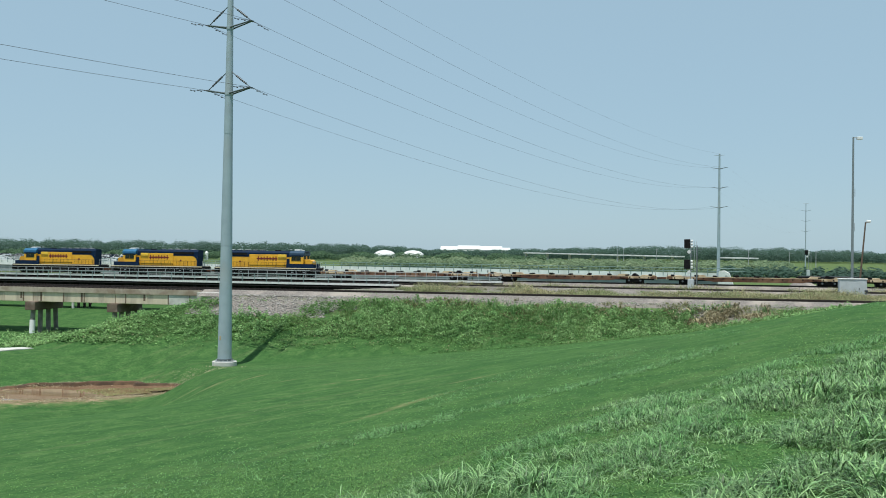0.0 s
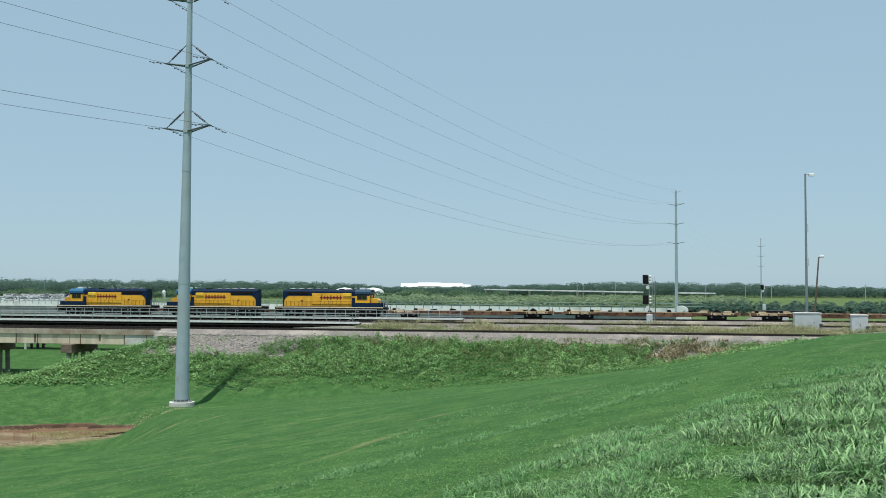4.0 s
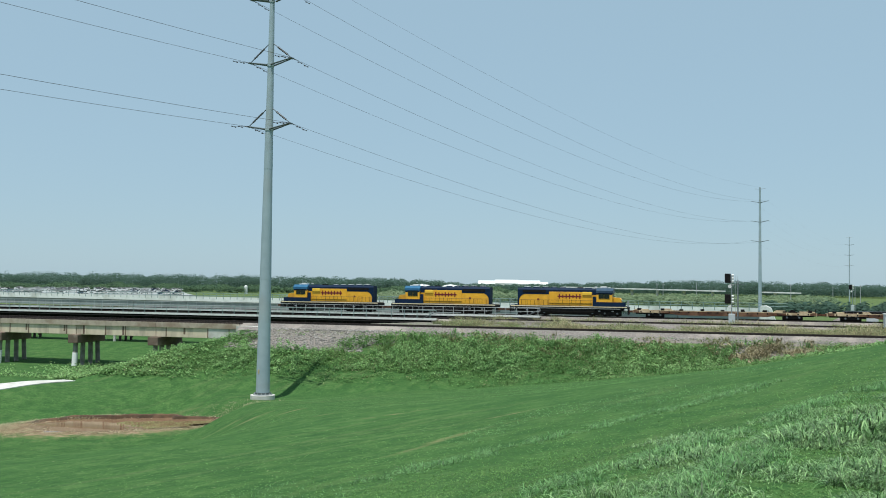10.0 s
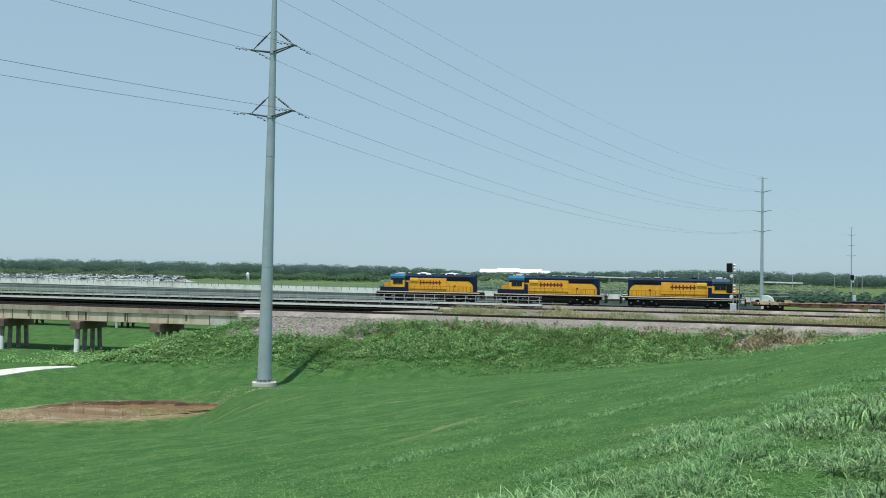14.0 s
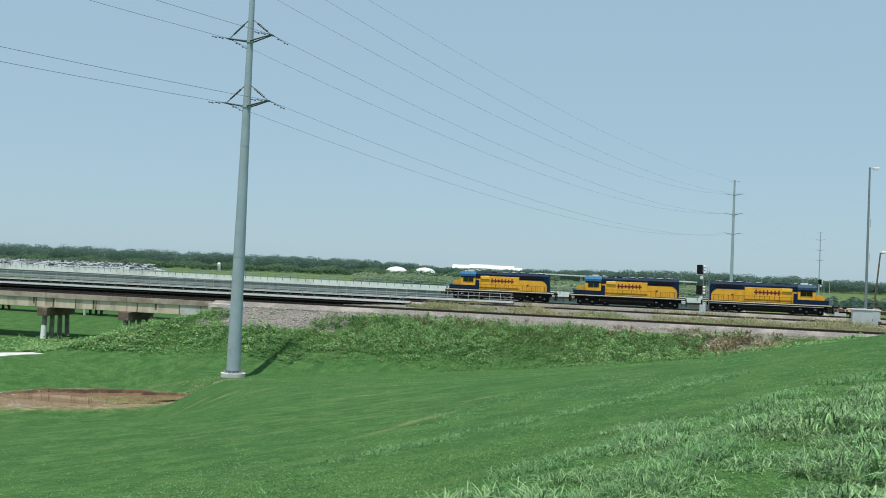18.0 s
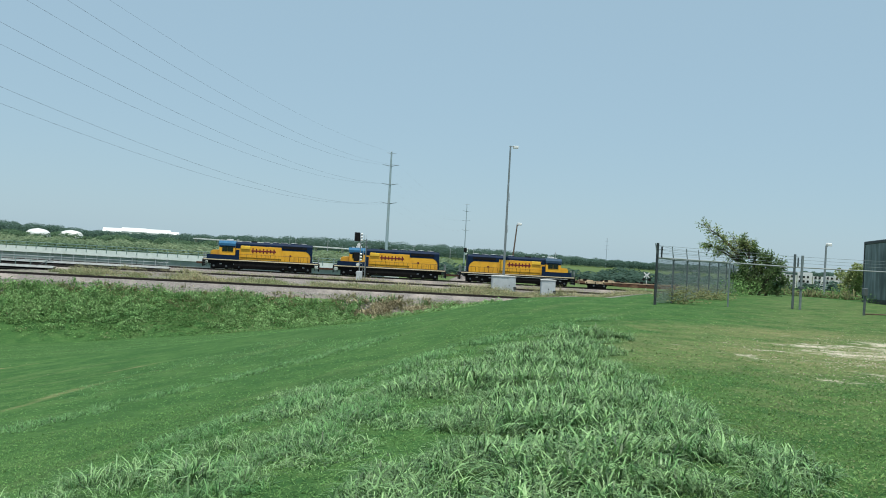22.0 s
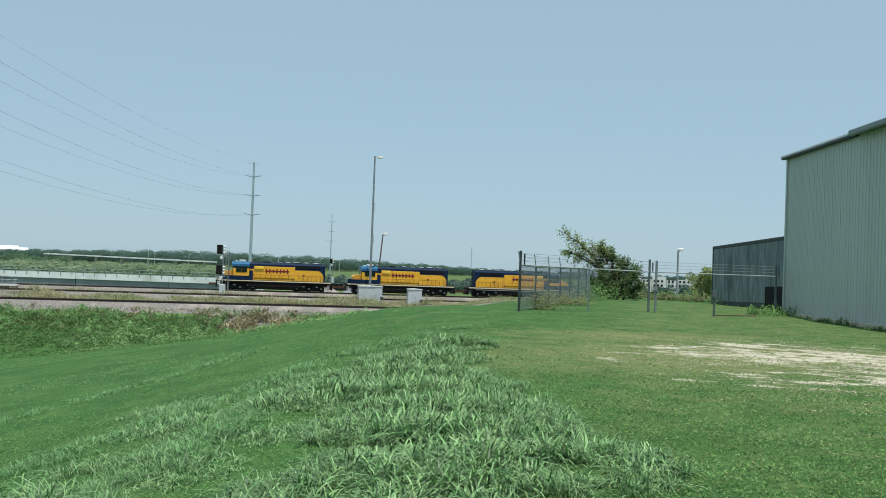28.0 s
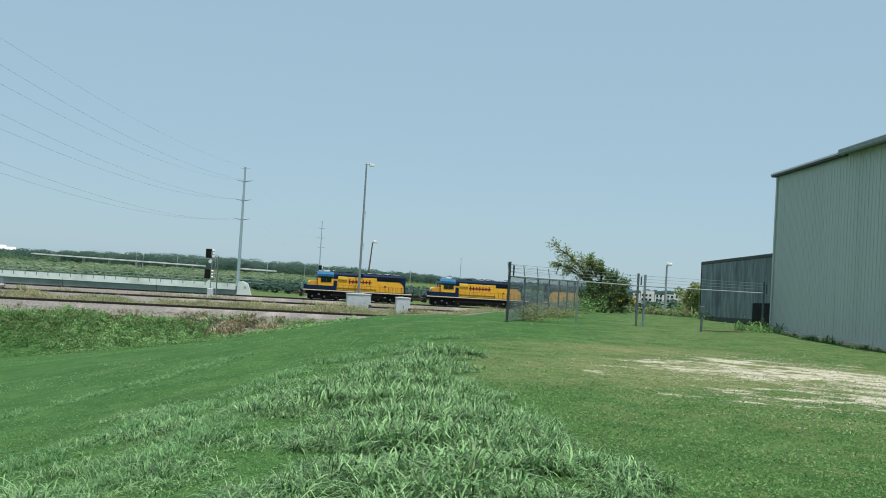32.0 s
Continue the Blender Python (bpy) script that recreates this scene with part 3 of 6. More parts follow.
def viaduct():
    t = thing("road_viaduct", "grey concrete road viaduct with a post-and-rail parapet", "viaduct", pose(VIA_D * math.sin(radians(VIA_AZ)), VIA_D * math.cos(radians(VIA_AZ)), 0, 0, 0, -VIA_AZ))
    x0, x1 = -400.0, -44.5
    zt = 1.65 - VIA_D * 0.0162
    part("deck_slab", bx(x0, x1, 0.31, 11, zt - 2.9, zt - 1.9), CONCG, t)
    k = x0
    while k < x1:
        part("girder", bx(k, min(k + 29.8, x1), 0.5, 1.0, zt - 10.5, zt - 3.1), GIRD, t)
        part("parapet", bx(k, min(k + 29.9, x1), 0.0, 0.3, zt - 3.1, zt - 1.0), PARAPET, t)
        part("pier", bx(k - 0.6, k + 0.6, 1.2, 10, -17.5, zt - 2.6), CONCG, t)
        k += 30
    pm = data("parapet_post", bx(-0.12, 0.12, -0.09, 0.0, zt - 2.0, zt + 0.4), TEAL)
    k = x0
    while k < x1:
        part("parapet_post", pm, None, t, at=pose(k, 0, 0))
        k += 3.6
    for z in (zt - 0.55, zt + 0.4):
        part("parapet_rail", tb((x0, -0.05, z), (x1 + 9, -0.05, z), 0.11, 0.11, 6), TEAL, t)
    part("end_block", bevel(loft(bm_new(), ((x1 + 0.6, zt - 5.2), (x1 + 5.6, zt - 5.2), (x1 + 4.2, zt - 1.0), (x1 + 2.6, zt - 0.2), (x1 + 1.0, zt - 0.4)), -1.6, 0.0), 0.08, 1), WHITE, t, "white slanted concrete end block")
    part("drain_hole", tb((x1 + 3.3, -1.62, zt - 2.2), (x1 + 3.3, -1.5, zt - 2.2), 0.45, 0.45, 14), CONCG, t)


viaduct()

# ---- train ----
def railing(bm, pts, r=0.02):
    for a, b in zip(pts, pts[1:]):
        tube(bm, a, b, r, r, 5, False)


WHEEL_R = 0.5
WHEELS = []


def wheelset_mesh(r):
    b = bm_new()
    for y in (-0.75, 0.75):
        tube(b, (0, y - 0.065, 0), (0, y + 0.065, 0), r, r * 0.98, 20)
        tube(b, (0, y * 1.12 - 0.02, 0), (0, y * 1.12 + 0.02, 0), r * 0.45, r * 0.4, 10)
    tube(b, (0, -1.0, 0), (0, 1.0, 0), 0.09, 0.09, 8)
    for y in (-0.9, 0.9):
        box(b, -0.04, 0.04, y - 0.01, y + 0.01, -r * 0.85, r * 0.85)
    return data("wheelset", b, BLACK)


LOCO_WHEEL, CAR_WHEEL = wheelset_mesh(0.5), wheelset_mesh(0.42)


def truck(parent, x, axles, r, wheel, span):
    b = bm_new()
    for y in (-1.12, 1.12):
        prof = [(-span / 2 - 0.5, r - 0.1), (-span / 2 - 0.5, r + 0.25), (-span / 2 + 0.5, r + 0.38), (-0.6, r + 0.28), (0.6, r + 0.28), (span / 2 - 0.5, r + 0.38), (span / 2 + 0.5, r + 0.25), (span / 2 + 0.5, r - 0.1), (0.5, r - 0.22), (-0.5, r - 0.22)]
        c = loft(bm_new(), prof, y - 0.1, y + 0.1)
        me = bpy.data.meshes.new("tmp")
        c.to_mesh(me)
        c.free()
        b.from_mesh(me)
        bpy.data.meshes.remove(me)
        for i in range(axles):
            xx = -span / 2 + span * i / (axles - 1)
            box(b, xx - 0.18, xx + 0.18, y - 0.16, y + 0.16, r - 0.2, r + 0.22)
    box(b, -0.4, 0.4, -1.1, 1.1, r - 0.05, r + 0.4)
    # motors and brake rigging between the wheels
    box(b, -span / 2 - 0.55, span / 2 + 0.55, -0.66, 0.66, r - 0.42, r + 0.5)
    t = part("truck", b, BLACK, parent, at=pose(x, 0, 0))
    for i in range(axles):
        xx = -span / 2 + span * i / (axles - 1)
        for y in (-1.29, 1.29):
            part("journal_cover", tb((xx, y - 0.012, r), (xx, y + 0.012, r), 0.15, 0.15, 10), FENCED, t, "grey journal cover")
    for e in (-1, 1):
        part("brake_cylinder", tb((e * span * 0.27, -1.26, r + 0.33), (e * span * 0.27 + 0.35, -1.26, r + 0.33), 0.09, 0.09, 8), STEELW, t)
    for i in range(axles):
        w = part("wheelset", wheel, None, t)
        WHEELS.append((w, -span / 2 + span * i / (axles - 1), r, -1 if parent["kind_flip"] else 1))


def locomotive(name, length, flip, label, six, cab_paint):
    """Road-switcher with its cab towards +x; flip turns the cab to the rear."""
    t = thing(name, label, "locomotive", group="train")
    t["kind_flip"] = flip
    h = length / 2
    f = -1 if flip else 1
    root = part("frame", bevel(bx(-h, h, -1.5, 1.5, 1.28, 1.56), 0.03, 1), BLACK, t, "black frame")
    flipm = pose(0, 0, 0, 0, 0, 180 if flip else 0)

    def p(nm, bm, mt, lab=""):
        return part(nm, bm, mt, t, lab, at=flipm)
    root.matrix_basis = flipm
    for y in (-1.5, 1.5):
        p("walkway_skirt", bx(-h + 0.1, h - 0.1, y - 0.01, y + 0.01, 1.60, 1.665), BLUE, "dark walkway edge")
        p("sill_stripe", bx(-h + 0.1, h - 0.1, y - 0.012, y + 0.012, 1.44, 1.585), SILL, "cream stripe")
    cx = h - 4.9
    rear = -h + 1.15
    p("long_hood", bevel(bx(rear, cx, -0.95, 0.95, 1.57, 3.42), 0.06), YELLOW, "yellow engine hood")
    hp = 0.6 * (cx - rear)
    top = loft(bm_new(), ((-0.97, 3.42), (-0.97, 4.15), (-0.7, 4.45), (0.7, 4.45), (0.97, 4.15), (0.97, 3.42)), rear - 0.03, cx, axis="x")
    p("hood_roof", top, BLUE, "dark blue hood top")
    # the raised yellow panel behind the cab and the door lines
    p("blower_panel", bevel(bx(cx - hp, cx - 0.75, -1.03, 1.03, 2.0, 3.84), 0.05), YELLOW)
    for y in (-0.975, 0.975):
        wedge = loft(bm_new(), ((rear + 0.2, 3.45), (rear + 0.2, 2.55), (rear + 0.34, 2.9), (rear + 0.62, 3.2), (rear + 1.05, 3.45)), y - 0.012, y + 0.012)
        p("curved_flash", wedge, BLUE, "dark blue curved corner of the hood")
        p("hood_vent", bx(rear + 3.2, rear + 3.5, y - 0.015, y + 0.015, 2.5, 2.72), REDP)
    # lighter yellow puts the sun's highlight into the duct's colour
    p("blower_duct", bevel(bx(cx - 2.3, cx - 0.8, -1.18, 1.18, 3.3, 3.86), 0.1), YELLOWLIT, "yellow duct housing with its sun highlight in the paint")
    for y in (-1.0, 1.0):
        b = bm_new()
        k = rear + 0.6
        while k < cx - 7:
            box(b, k - 0.02, k + 0.02, y * 0.957 - 0.01, y * 0.957 + 0.01, 1.7, 2.5)
            k += 0.72
        k = cx - 6.2
        while k < cx - 2.6:
            box(b, k - 0.02, k + 0.02, y * 1.035 - 0.008, y * 1.035 + 0.008, 2.05, 2.6)
            k += 0.72
        tagged(p("door_seam", b, BLACK), kind="stuff")
        b = bm_new()
        for q in range(7):
            kk = cx - 6.1 + q * 0.55
            lo, hi = ((2.74, 3.5), (2.86, 3.4), (2.78, 3.46))[q % 3]
            box(b, kk, kk + 0.2, y * 1.04 - 0.01, y * 1.04 + 0.01, lo, hi)
        box(b, cx - 6.3, cx - 2.45, y * 1.04 - 0.008, y * 1.04 + 0.008, 3.0, 3.22)
        p("lettering", b, REDP, "dark red lettering shown as bars")
        p("radiator_grille", bx(rear + 0.8, rear + 4.6, y - 0.02, y + 0.02, 3.68, 4.08), BLACK)
        p("blue_panel", bx(cx - 0.62, cx - 0.05, y * 1.3 - 0.02, y * 1.3 + 0.02, 1.6, 3.15), BLUE)
    # pale caps are added to put whitish highlights on the fan tops
    for k in range(3):
        p("radiator_fan", tb((rear + 1.4 + k * 1.5, 0, 4.4), (rear + 1.4 + k * 1.5, 0, 4.58), 0.62, 0.6, 16), BLUE)
        p("fan_highlight", tb((rear + 1.4 + k * 1.5, 0, 4.58), (rear + 1.4 + k * 1.5, 0, 4.64), 0.56, 0.5, 16), STEELW, "pale cap giving the fan top its highlight")
    for k in (4.8, 6.2):
        p("dynamic_brake_fan", tb((rear + k + 1.0, 0, 4.4), (rear + k + 1.0, 0, 4.57), 0.55, 0.5, 16), BLUE)
        p("fan_highlight", tb((rear + k + 1.0, 0, 4.57), (rear + k + 1.0, 0, 4.62), 0.46, 0.4, 16), STEELW, "pale cap giving the fan top its highlight")
    p("rear_end", bevel(bx(rear - 0.04, rear + 0.22, -0.98, 0.98, 1.57, 3.6), 0.05, 1), BLUE, "dark blue hood end")
    p("roof_hatch", bevel(bx(cx - 2.0, cx - 0.9, -0.5, 0.5, 4.42, 4.54), 0.04, 1), BLUE)
    p("horn", tb((cx - 0.5, -0.3, 4.66), (cx - 0.05, -0.3, 4.7), 0.05, 0.1, 8), STEELW)
    p("antenna", bevel(bx(cx + 1.7, cx + 2.1, -0.2, 0.2, 4.5, 4.62), 0.03, 1), WHITE, "white antenna box")
    p("exhaust_stack", bx(cx - 3.2, cx - 2.3, -0.25, 0.25, 4.4, 4.62), BLACK)
    # cab
    p("underframe", bx(-h + 0.7, h - 0.7, -1.1, 1.1, 0.85, 1.28), BLACK, "black underframe and piping")
    p("piping", tb((-h + 1.2, -1.46, 1.2), (h - 1.2, -1.46, 1.2), 0.05, 0.05, 6), FENCEM)
    p("battery_box", bevel(bx(-4.2, 4.2, -1.4, 1.4, 0.62, 1.27), 0.05, 1), BLACK)
    p("cab_lower", bevel(bx(cx, cx + 2.5, -1.5, 1.5, 1.57, 3.6), 0.05), YELLOW, "yellow lower cab")
    roof = loft(bm_new(), ((-1.52, 3.72), (-1.52, 4.1), (-0.95, 4.5), (0.95, 4.5), (1.52, 4.1), (1.52, 3.72)), cx - 0.05, cx + 2.62, axis="x")
    p("window_band", bx(cx + 0.02, cx + 2.48, -1.505, 1.505, 3.45, 3.715), BLUE, "dark blue band round the cab")
    p("cab_upper", roof, cab_paint, "blue upper cab")
    for y in (-1.5, 1.5):
        for xw in (0.35, 1.2):
            p("side_window", bx(cx + xw, cx + xw + 0.81, y - 0.02, y + 0.02, 2.82, 3.61), GLASSD)
        p("sunshade", bx(cx + 0.3, cx + 2.1, min(y, y * 1.2), max(y, y * 1.2), 3.68, 3.75), BLUE)
        p("cab_skirt", bx(cx - 0.6, h - 0.55, y - 0.02, y + 0.02, 1.58, 2.28), BLUE, "dark blue lower flash")
    for y in (-0.75, 0.75):
        p("windscreen", bx(cx + 2.49, cx + 2.53, y - 0.42, y + 0.42, 3.1, 3.6), GLASSD)
    p("air_conditioner", bevel(bx(cx + 0.5, cx + 1.5, -0.6, 0.6, 4.48, 4.78), 0.06), WHITE, "white rooftop unit")
    nose = loft(bm_new(), ((cx + 2.5, 1.57), (h - 1.05, 1.57), (h - 1.05, 2.75), (h - 1.35, 2.98), (cx + 2.5, 3.05)), -0.95, 0.95)
    p("short_hood", nose, YELLOW, "yellow low nose")
    p("nose_flash", bx(h - 1.06, h - 1.03, -0.9, 0.9, 1.58, 2.2), BLUE)
    p("headlight", tb((h - 1.04, 0, 2.6), (h - 0.98, 0, 2.6), 0.16, 0.16, 10), LAMPG)
    p("number_board", bx(cx + 2.4, cx + 2.62, -0.8, 0.8, 4.1, 4.32), BLACK)
    # ends, steps, rails
    for e in (-1, 1):
        p("pilot", bevel(bx(min(e * h, e * (h + 0.12)), max(e * h, e * (h + 0.12)), -1.45, 1.45, 0.35, 1.5), 0.03, 1), BLACK)
        p("coupler", bx(min(e * h, e * (h + 1.2)), max(e * h, e * (h + 1.2)), -0.16, 0.16, 0.72, 1.02), RUST)
        for y in (-1.45, 1.45):
            for z in (0.45, 0.75, 1.05, 1.35):
                p("step", bx(e * (h - 0.35) - 0.28, e * (h - 0.35) + 0.28, y - 0.12, y + 0.12, z - 0.02, z + 0.02), FENCED)
            for xx in (h - 0.07, h - 0.63):
                p("step_stringer", bx(e * xx - 0.02, e * xx + 0.02, y - 0.12, y + 0.12, 0.42, 1.4), BLACK)
        for y in (-1, 1):
            b = bm_new()
            for q in (0.5, 1.4):
                tube(b, (e * (h - 0.05), y * q, 1.5), (e * (h - 0.05), y * q, 2.55), 0.035, 0.035, 5)
            tube(b, (e * (h - 0.05), y * 0.5, 2.5), (e * (h - 0.05), y * 1.4, 2.5), 0.035, 0.035, 5)
            p("end_railing", b, STEELW)
            p("uncoupling_lever", tb((e * (h + 0.14), y * 0.3, 1.1), (e * (h + 0.14), y * 1.4, 1.15), 0.03, 0.03, 5), STEELW)
    for y in (-1.44, 1.44):
        b = bm_new()
        k = rear
        while k < cx:
            tube(b, (k, y, 1.55), (k, y, 2.5), 0.016, 0.016, 5, False)
            k += 1.7
        railing(b, [(rear - 0.9, y, 2.5), (cx, y, 2.5)], 0.018)
        p("side_railing", b, BLUE)
    tank = loft(bm_new(), ((-1.35, 1.25), (-1.35, 0.6), (-1.1, 0.2), (1.1, 0.2), (1.35, 0.6), (1.35, 1.25)), -4.2, 4.2, axis="x")
    p("fuel_tank", tank, BLACK, "black fuel tank")
    for y in (-1.2, 1.2):
        p("air_reservoir", tb((-3.3, y, 1.05), (3.0, y, 1.05), 0.16, 0.16, 8), BLACK)
    tx = h - (3.6 if six else 3.2)
    for e in (-1, 1):
        truck(t, e * tx, 3 if six else 2, 0.5, LOCO_WHEEL, 3.9 if six else 2.75)
    return t


def flatcar(name):
    t = thing(name, "long empty rust-brown flatcar for containers", "flatcar", group="train")
    t["kind_flip"] = False
    h = 13.5
    part("deck", bevel(bx(-h, h, -1.35, 1.35, 0.98, 1.12), 0.02, 1), RUST, t)
    for y in (-1.3, 1.3):
        b = bm_new()
        prof = [(-h, 1.0), (-h, 0.75), (-8.2, 0.72), (-6.5, 0.42), (6.5, 0.42), (8.2, 0.72), (h, 0.75), (h, 1.0)]
        loft(b, prof, y - 0.05, y + 0.05)
        part("side_sill", b, RUST, t)
    for y in (-1.36, 1.34):
        part("deck_edge", bx(-h + 0.6, h - 0.6, y, y + 0.02, 1.04, 1.125), BUFF, t, "pale worn deck edge")
    for k in range(18):
        part("stake_pocket", bx(-12.4 + k * 1.45, -12.2 + k * 1.45, -1.39, -1.352, 0.8, 1.02), BLACK, t)
    part("centre_sill", bx(-h + 0.3, h - 0.3, -0.3, 0.3, 0.5, 0.98), BLACK, t)
    rng = random.Random(7)
    for x in (-12.6, -9.0, -6.2, -3.0, 0.0, 3.0, 6.2, 9.0, 12.6):
        for y in (-1.2, 1.2):
            part("container_pedestal", bevel(bx(x - 0.28, x + 0.28, y - 0.16, y + 0.16, 1.12, 1.12 + rng.choice((0.22, 0.34))), 0.03, 1), BLACK, t)
    for e in (-1, 1):
        part("bridge_plate", bevel(bx(min(e * 11.2, e * 13.3), max(e * 11.2, e * 13.3), -1.25, 0.2, 1.12, 1.30), 0.03, 1), BUFF, t, "buff-painted bridge plate")
        part("hitch_cover", loft(bm_new(), ((e * 7.4, 1.12), (e * 9.4, 1.12), (e * 9.0, 1.42), (e * 7.8, 1.42)), -1.1, -0.2), BUFF, t, "buff hitch cover")
        part("side_patch", bx(min(e * 9.2, e * 12.6), max(e * 9.2, e * 12.6), -1.37, -1.352, 0.76, 1.06), BUFF, t, "faded buff panel on the sill")
    part("trailer_hitch", loft(bm_new(), ((9.6, 1.12), (10.9, 1.12), (10.3, 1.55), (10.0, 1.55)), -0.5, 0.5), BLACK, t)
    for e in (-1, 1):
        part("coupler", bx(min(e * h, e * (h + 0.85)), max(e * h, e * (h + 0.85)), -0.15, 0.15, 0.7, 1.0), RUST, t)
        part("end_sill", bx(min(e * h, e * (h + 0.08)), max(e * h, e * (h + 0.08)), -1.3, 1.3, 0.62, 1.1), BUFF, t, "buff-coloured end sill")
        truck(t, e * 10.2, 2, 0.42, CAR_WHEEL, 1.75)
        part("brake_wheel", tb((e * (h - 0.1), -0.9, 1.5), (e * (h - 0.14), -0.9, 1.5), 0.28, 0.28, 12), BLACK, t)
        part("brake_post", tb((e * (h - 0.12), -0.9, 1.1), (e * (h - 0.12), -0.9, 1.5), 0.03, 0.03, 6), BLACK, t)
    return t


# centre of each vehicle behind the front of the leading locomotive
L_A, L_B, GAP = 18.85, 18.0, 2.4
TRAIN = [(locomotive("locomotive", L_A, False, "yellow and blue diesel locomotive leading, cab forward", True, NAVY), -L_A / 2),
         (locomotive("locomotive", L_B, True, "yellow and blue diesel locomotive in the middle, cab to the rear", True, SKYBLUE), -L_A - GAP - L_B / 2),
         (locomotive("locomotive", L_B, True, "yellow and blue diesel locomotive at the tail, cab to the rear", True, SKYBLUE), -L_A - 2 * GAP - 1.5 * L_B)]
CARS = 6
for _i in range(CARS):
    TRAIN.append((flatcar("flatcar"), 14.35 + 28.6 * _i))


def nose_s(t):
    """Place of the leading locomotive's front along the track."""
    return -58.74 + 4.7637 * t - 0.01648 * t * t


def motions():
    for ob, off in TRAIN:
        walk(ob, [(t, track_pose(nose_s(t) + off, T_D, T_Z)) for t in (x * 1.0 for x in range(33))])
    steps = [i * 0.1 for i in range(321)]
    for w, x, r, sign in WHEELS:
        walk(w, [(t, pose(x, 0, r, 0, math.degrees((nose_s(t) - nose_s(0)) / r), 0)) for t in steps])

# ---- power line ----
def catenary(bm, a, b, sag, r, n=40):
    """One continuous sagging wire."""
    a, b = Vector(a), Vector(b)
    side = (b - a).cross(Vector((0, 0, 1))).normalized()
    prev = None
    for i in range(n + 1):
        f = i / n
        p = a.lerp(b, f)
        p.z -= 4 * sag * f * (1 - f)
        ring = []
        for k in range(5):
            g = 2 * math.pi * k / 5
            ring.append(bm.verts.new(p + side * (math.cos(g) * r) + Vector((0, 0, math.sin(g) * r))))
        if prev:
            for k in range(5):
                bm.faces.new((prev[k], prev[(k + 1) % 5], ring[(k + 1) % 5], ring[k]))
        prev = ring


P1 = polar(-12.86, 95.0)
P2 = polar(16.15, 325.0)
P3 = polar(20.85, 640.0)
LINE_AZ = math.degrees(math.atan2(P2.x - P1.x, P2.y - P1.y))
ARMS = (29.9, 23.5, 17.1)
POLE_LEAN = 0.35


def arm_tip(base, z, side, turn):
    q = pose(0, 0, 0, 0, 0, -turn)
    if base is P1:
        base = base + Vector(((z + 8.0) * math.tan(radians(POLE_LEAN)), 0, 0))
    return Vector((base.x, base.y, z)) + q @ Vector((side * 2.6, 0, 0.12))


def power_pole(name, base, zb, ztop, arms, turn, label, r0=0.6, r1=0.25, detail=True):
    t = thing(name, label, "power pole", pose(base.x, base.y, zb, 0, POLE_LEAN if detail else 0, 0) @ pose(0, 0, -zb, 0, 0, -turn), group="steel power poles")
    if detail:
        part("tag", bevel(bx(-0.12, 0.06, -r0 * 0.97 - 0.02, -r0 * 0.9, zb + 2.1, zb + 2.5), 0.01, 1), BUFF, t, "small orange-yellow tag")
        part("anchor_ring", tb((0, 0, zb + 0.08), (0, 0, zb + 0.26), r0 * 1.12, r0 * 1.12, 20), FENCED, t, "dark ring of anchor nuts")
    H = ztop - zb
    joints = [0, 0.27, 0.52, 0.76, 1.0]
    for a, c in zip(joints, joints[1:]):
        ra, rb = r0 + (r1 - r0) * a + (0.02 if a else 0), r0 + (r1 - r0) * c
        part("shaft", tb((0, 0, zb + H * a - (0.5 if a else 0)), (0, 0, zb + H * c), ra, rb, 16), POLEM, t)
    part("base_plate", tb((0, 0, zb - 0.02), (0, 0, zb + 0.08), r0 * 1.35, r0 * 1.35, 20), STEELW, t)
    part("footing", tb((0, 0, zb - 1.5), (0, 0, zb), r0 * 1.75, r0 * 1.75, 24), CONCW, t, "round pale concrete footing")
    if detail:
        for i in range(12):
            a = 2 * math.pi * i / 12
            part("bolt", tb((math.cos(a) * r0 * 1.2, math.sin(a) * r0 * 1.2, zb), (math.cos(a) * r0 * 1.2, math.sin(a) * r0 * 1.2, zb + 0.22), 0.04, 0.04, 6), STEELW, t)
    for z in arms:
        for sd in (-1, 1):
            for yy in (-0.28, 0.28):
                part("arm", tb((sd * 0.25, yy, z - 0.35), (sd * 2.6, yy * 0.4, z + 0.1), 0.09, 0.06, 8), FENCED, t)
            if detail:
                part("brace", tb((sd * 0.3, 0, z + 1.75), (sd * 2.55, 0, z + 0.15), 0.045, 0.045, 6), FENCED, t)
            part("arm_plate", bx(sd * 2.6 - 0.12, sd * 2.6 + 0.12, -0.25, 0.25, z + 0.02, z + 0.14), FENCED, t)
        part("bracket_collar", tb((0, 0, z - 0.5), (0, 0, z - 0.2), r0 + (r1 - r0) * (z - zb) / H + 0.06, r0 + (r1 - r0) * (z - zb) / H + 0.06, 16), POLEM, t)
        # stand-off insulators on the braces
        for sd in (-1, 1) if detail else ():
            a, c = Vector((sd * 0.85, 0, z + 1.36)), Vector((sd * 2.1, 0, z + 0.47))
            bm = tb(a, c, 0.085, 0.07, 8)
            for k in range(7):
                q = a.lerp(c, (k + 0.5) / 7)
                tube(bm, q, q + (c - a).normalized() * 0.05, 0.12, 0.07, 8)
            part("brace_insulator", bm, INSUL, t)
    if not detail:
        for sd in (-1, 1):
            part("top_arm", tb((sd * 0.1, 0, ztop - 0.5), (sd * 1.7, 0, ztop - 0.35), 0.08, 0.06, 6), FENCEM, t)
    part("top_cap", tb((0, 0, ztop), (0, 0, ztop + 0.12), r1 * 1.2, r1 * 0.8, 12), STEELW, t)
    return t


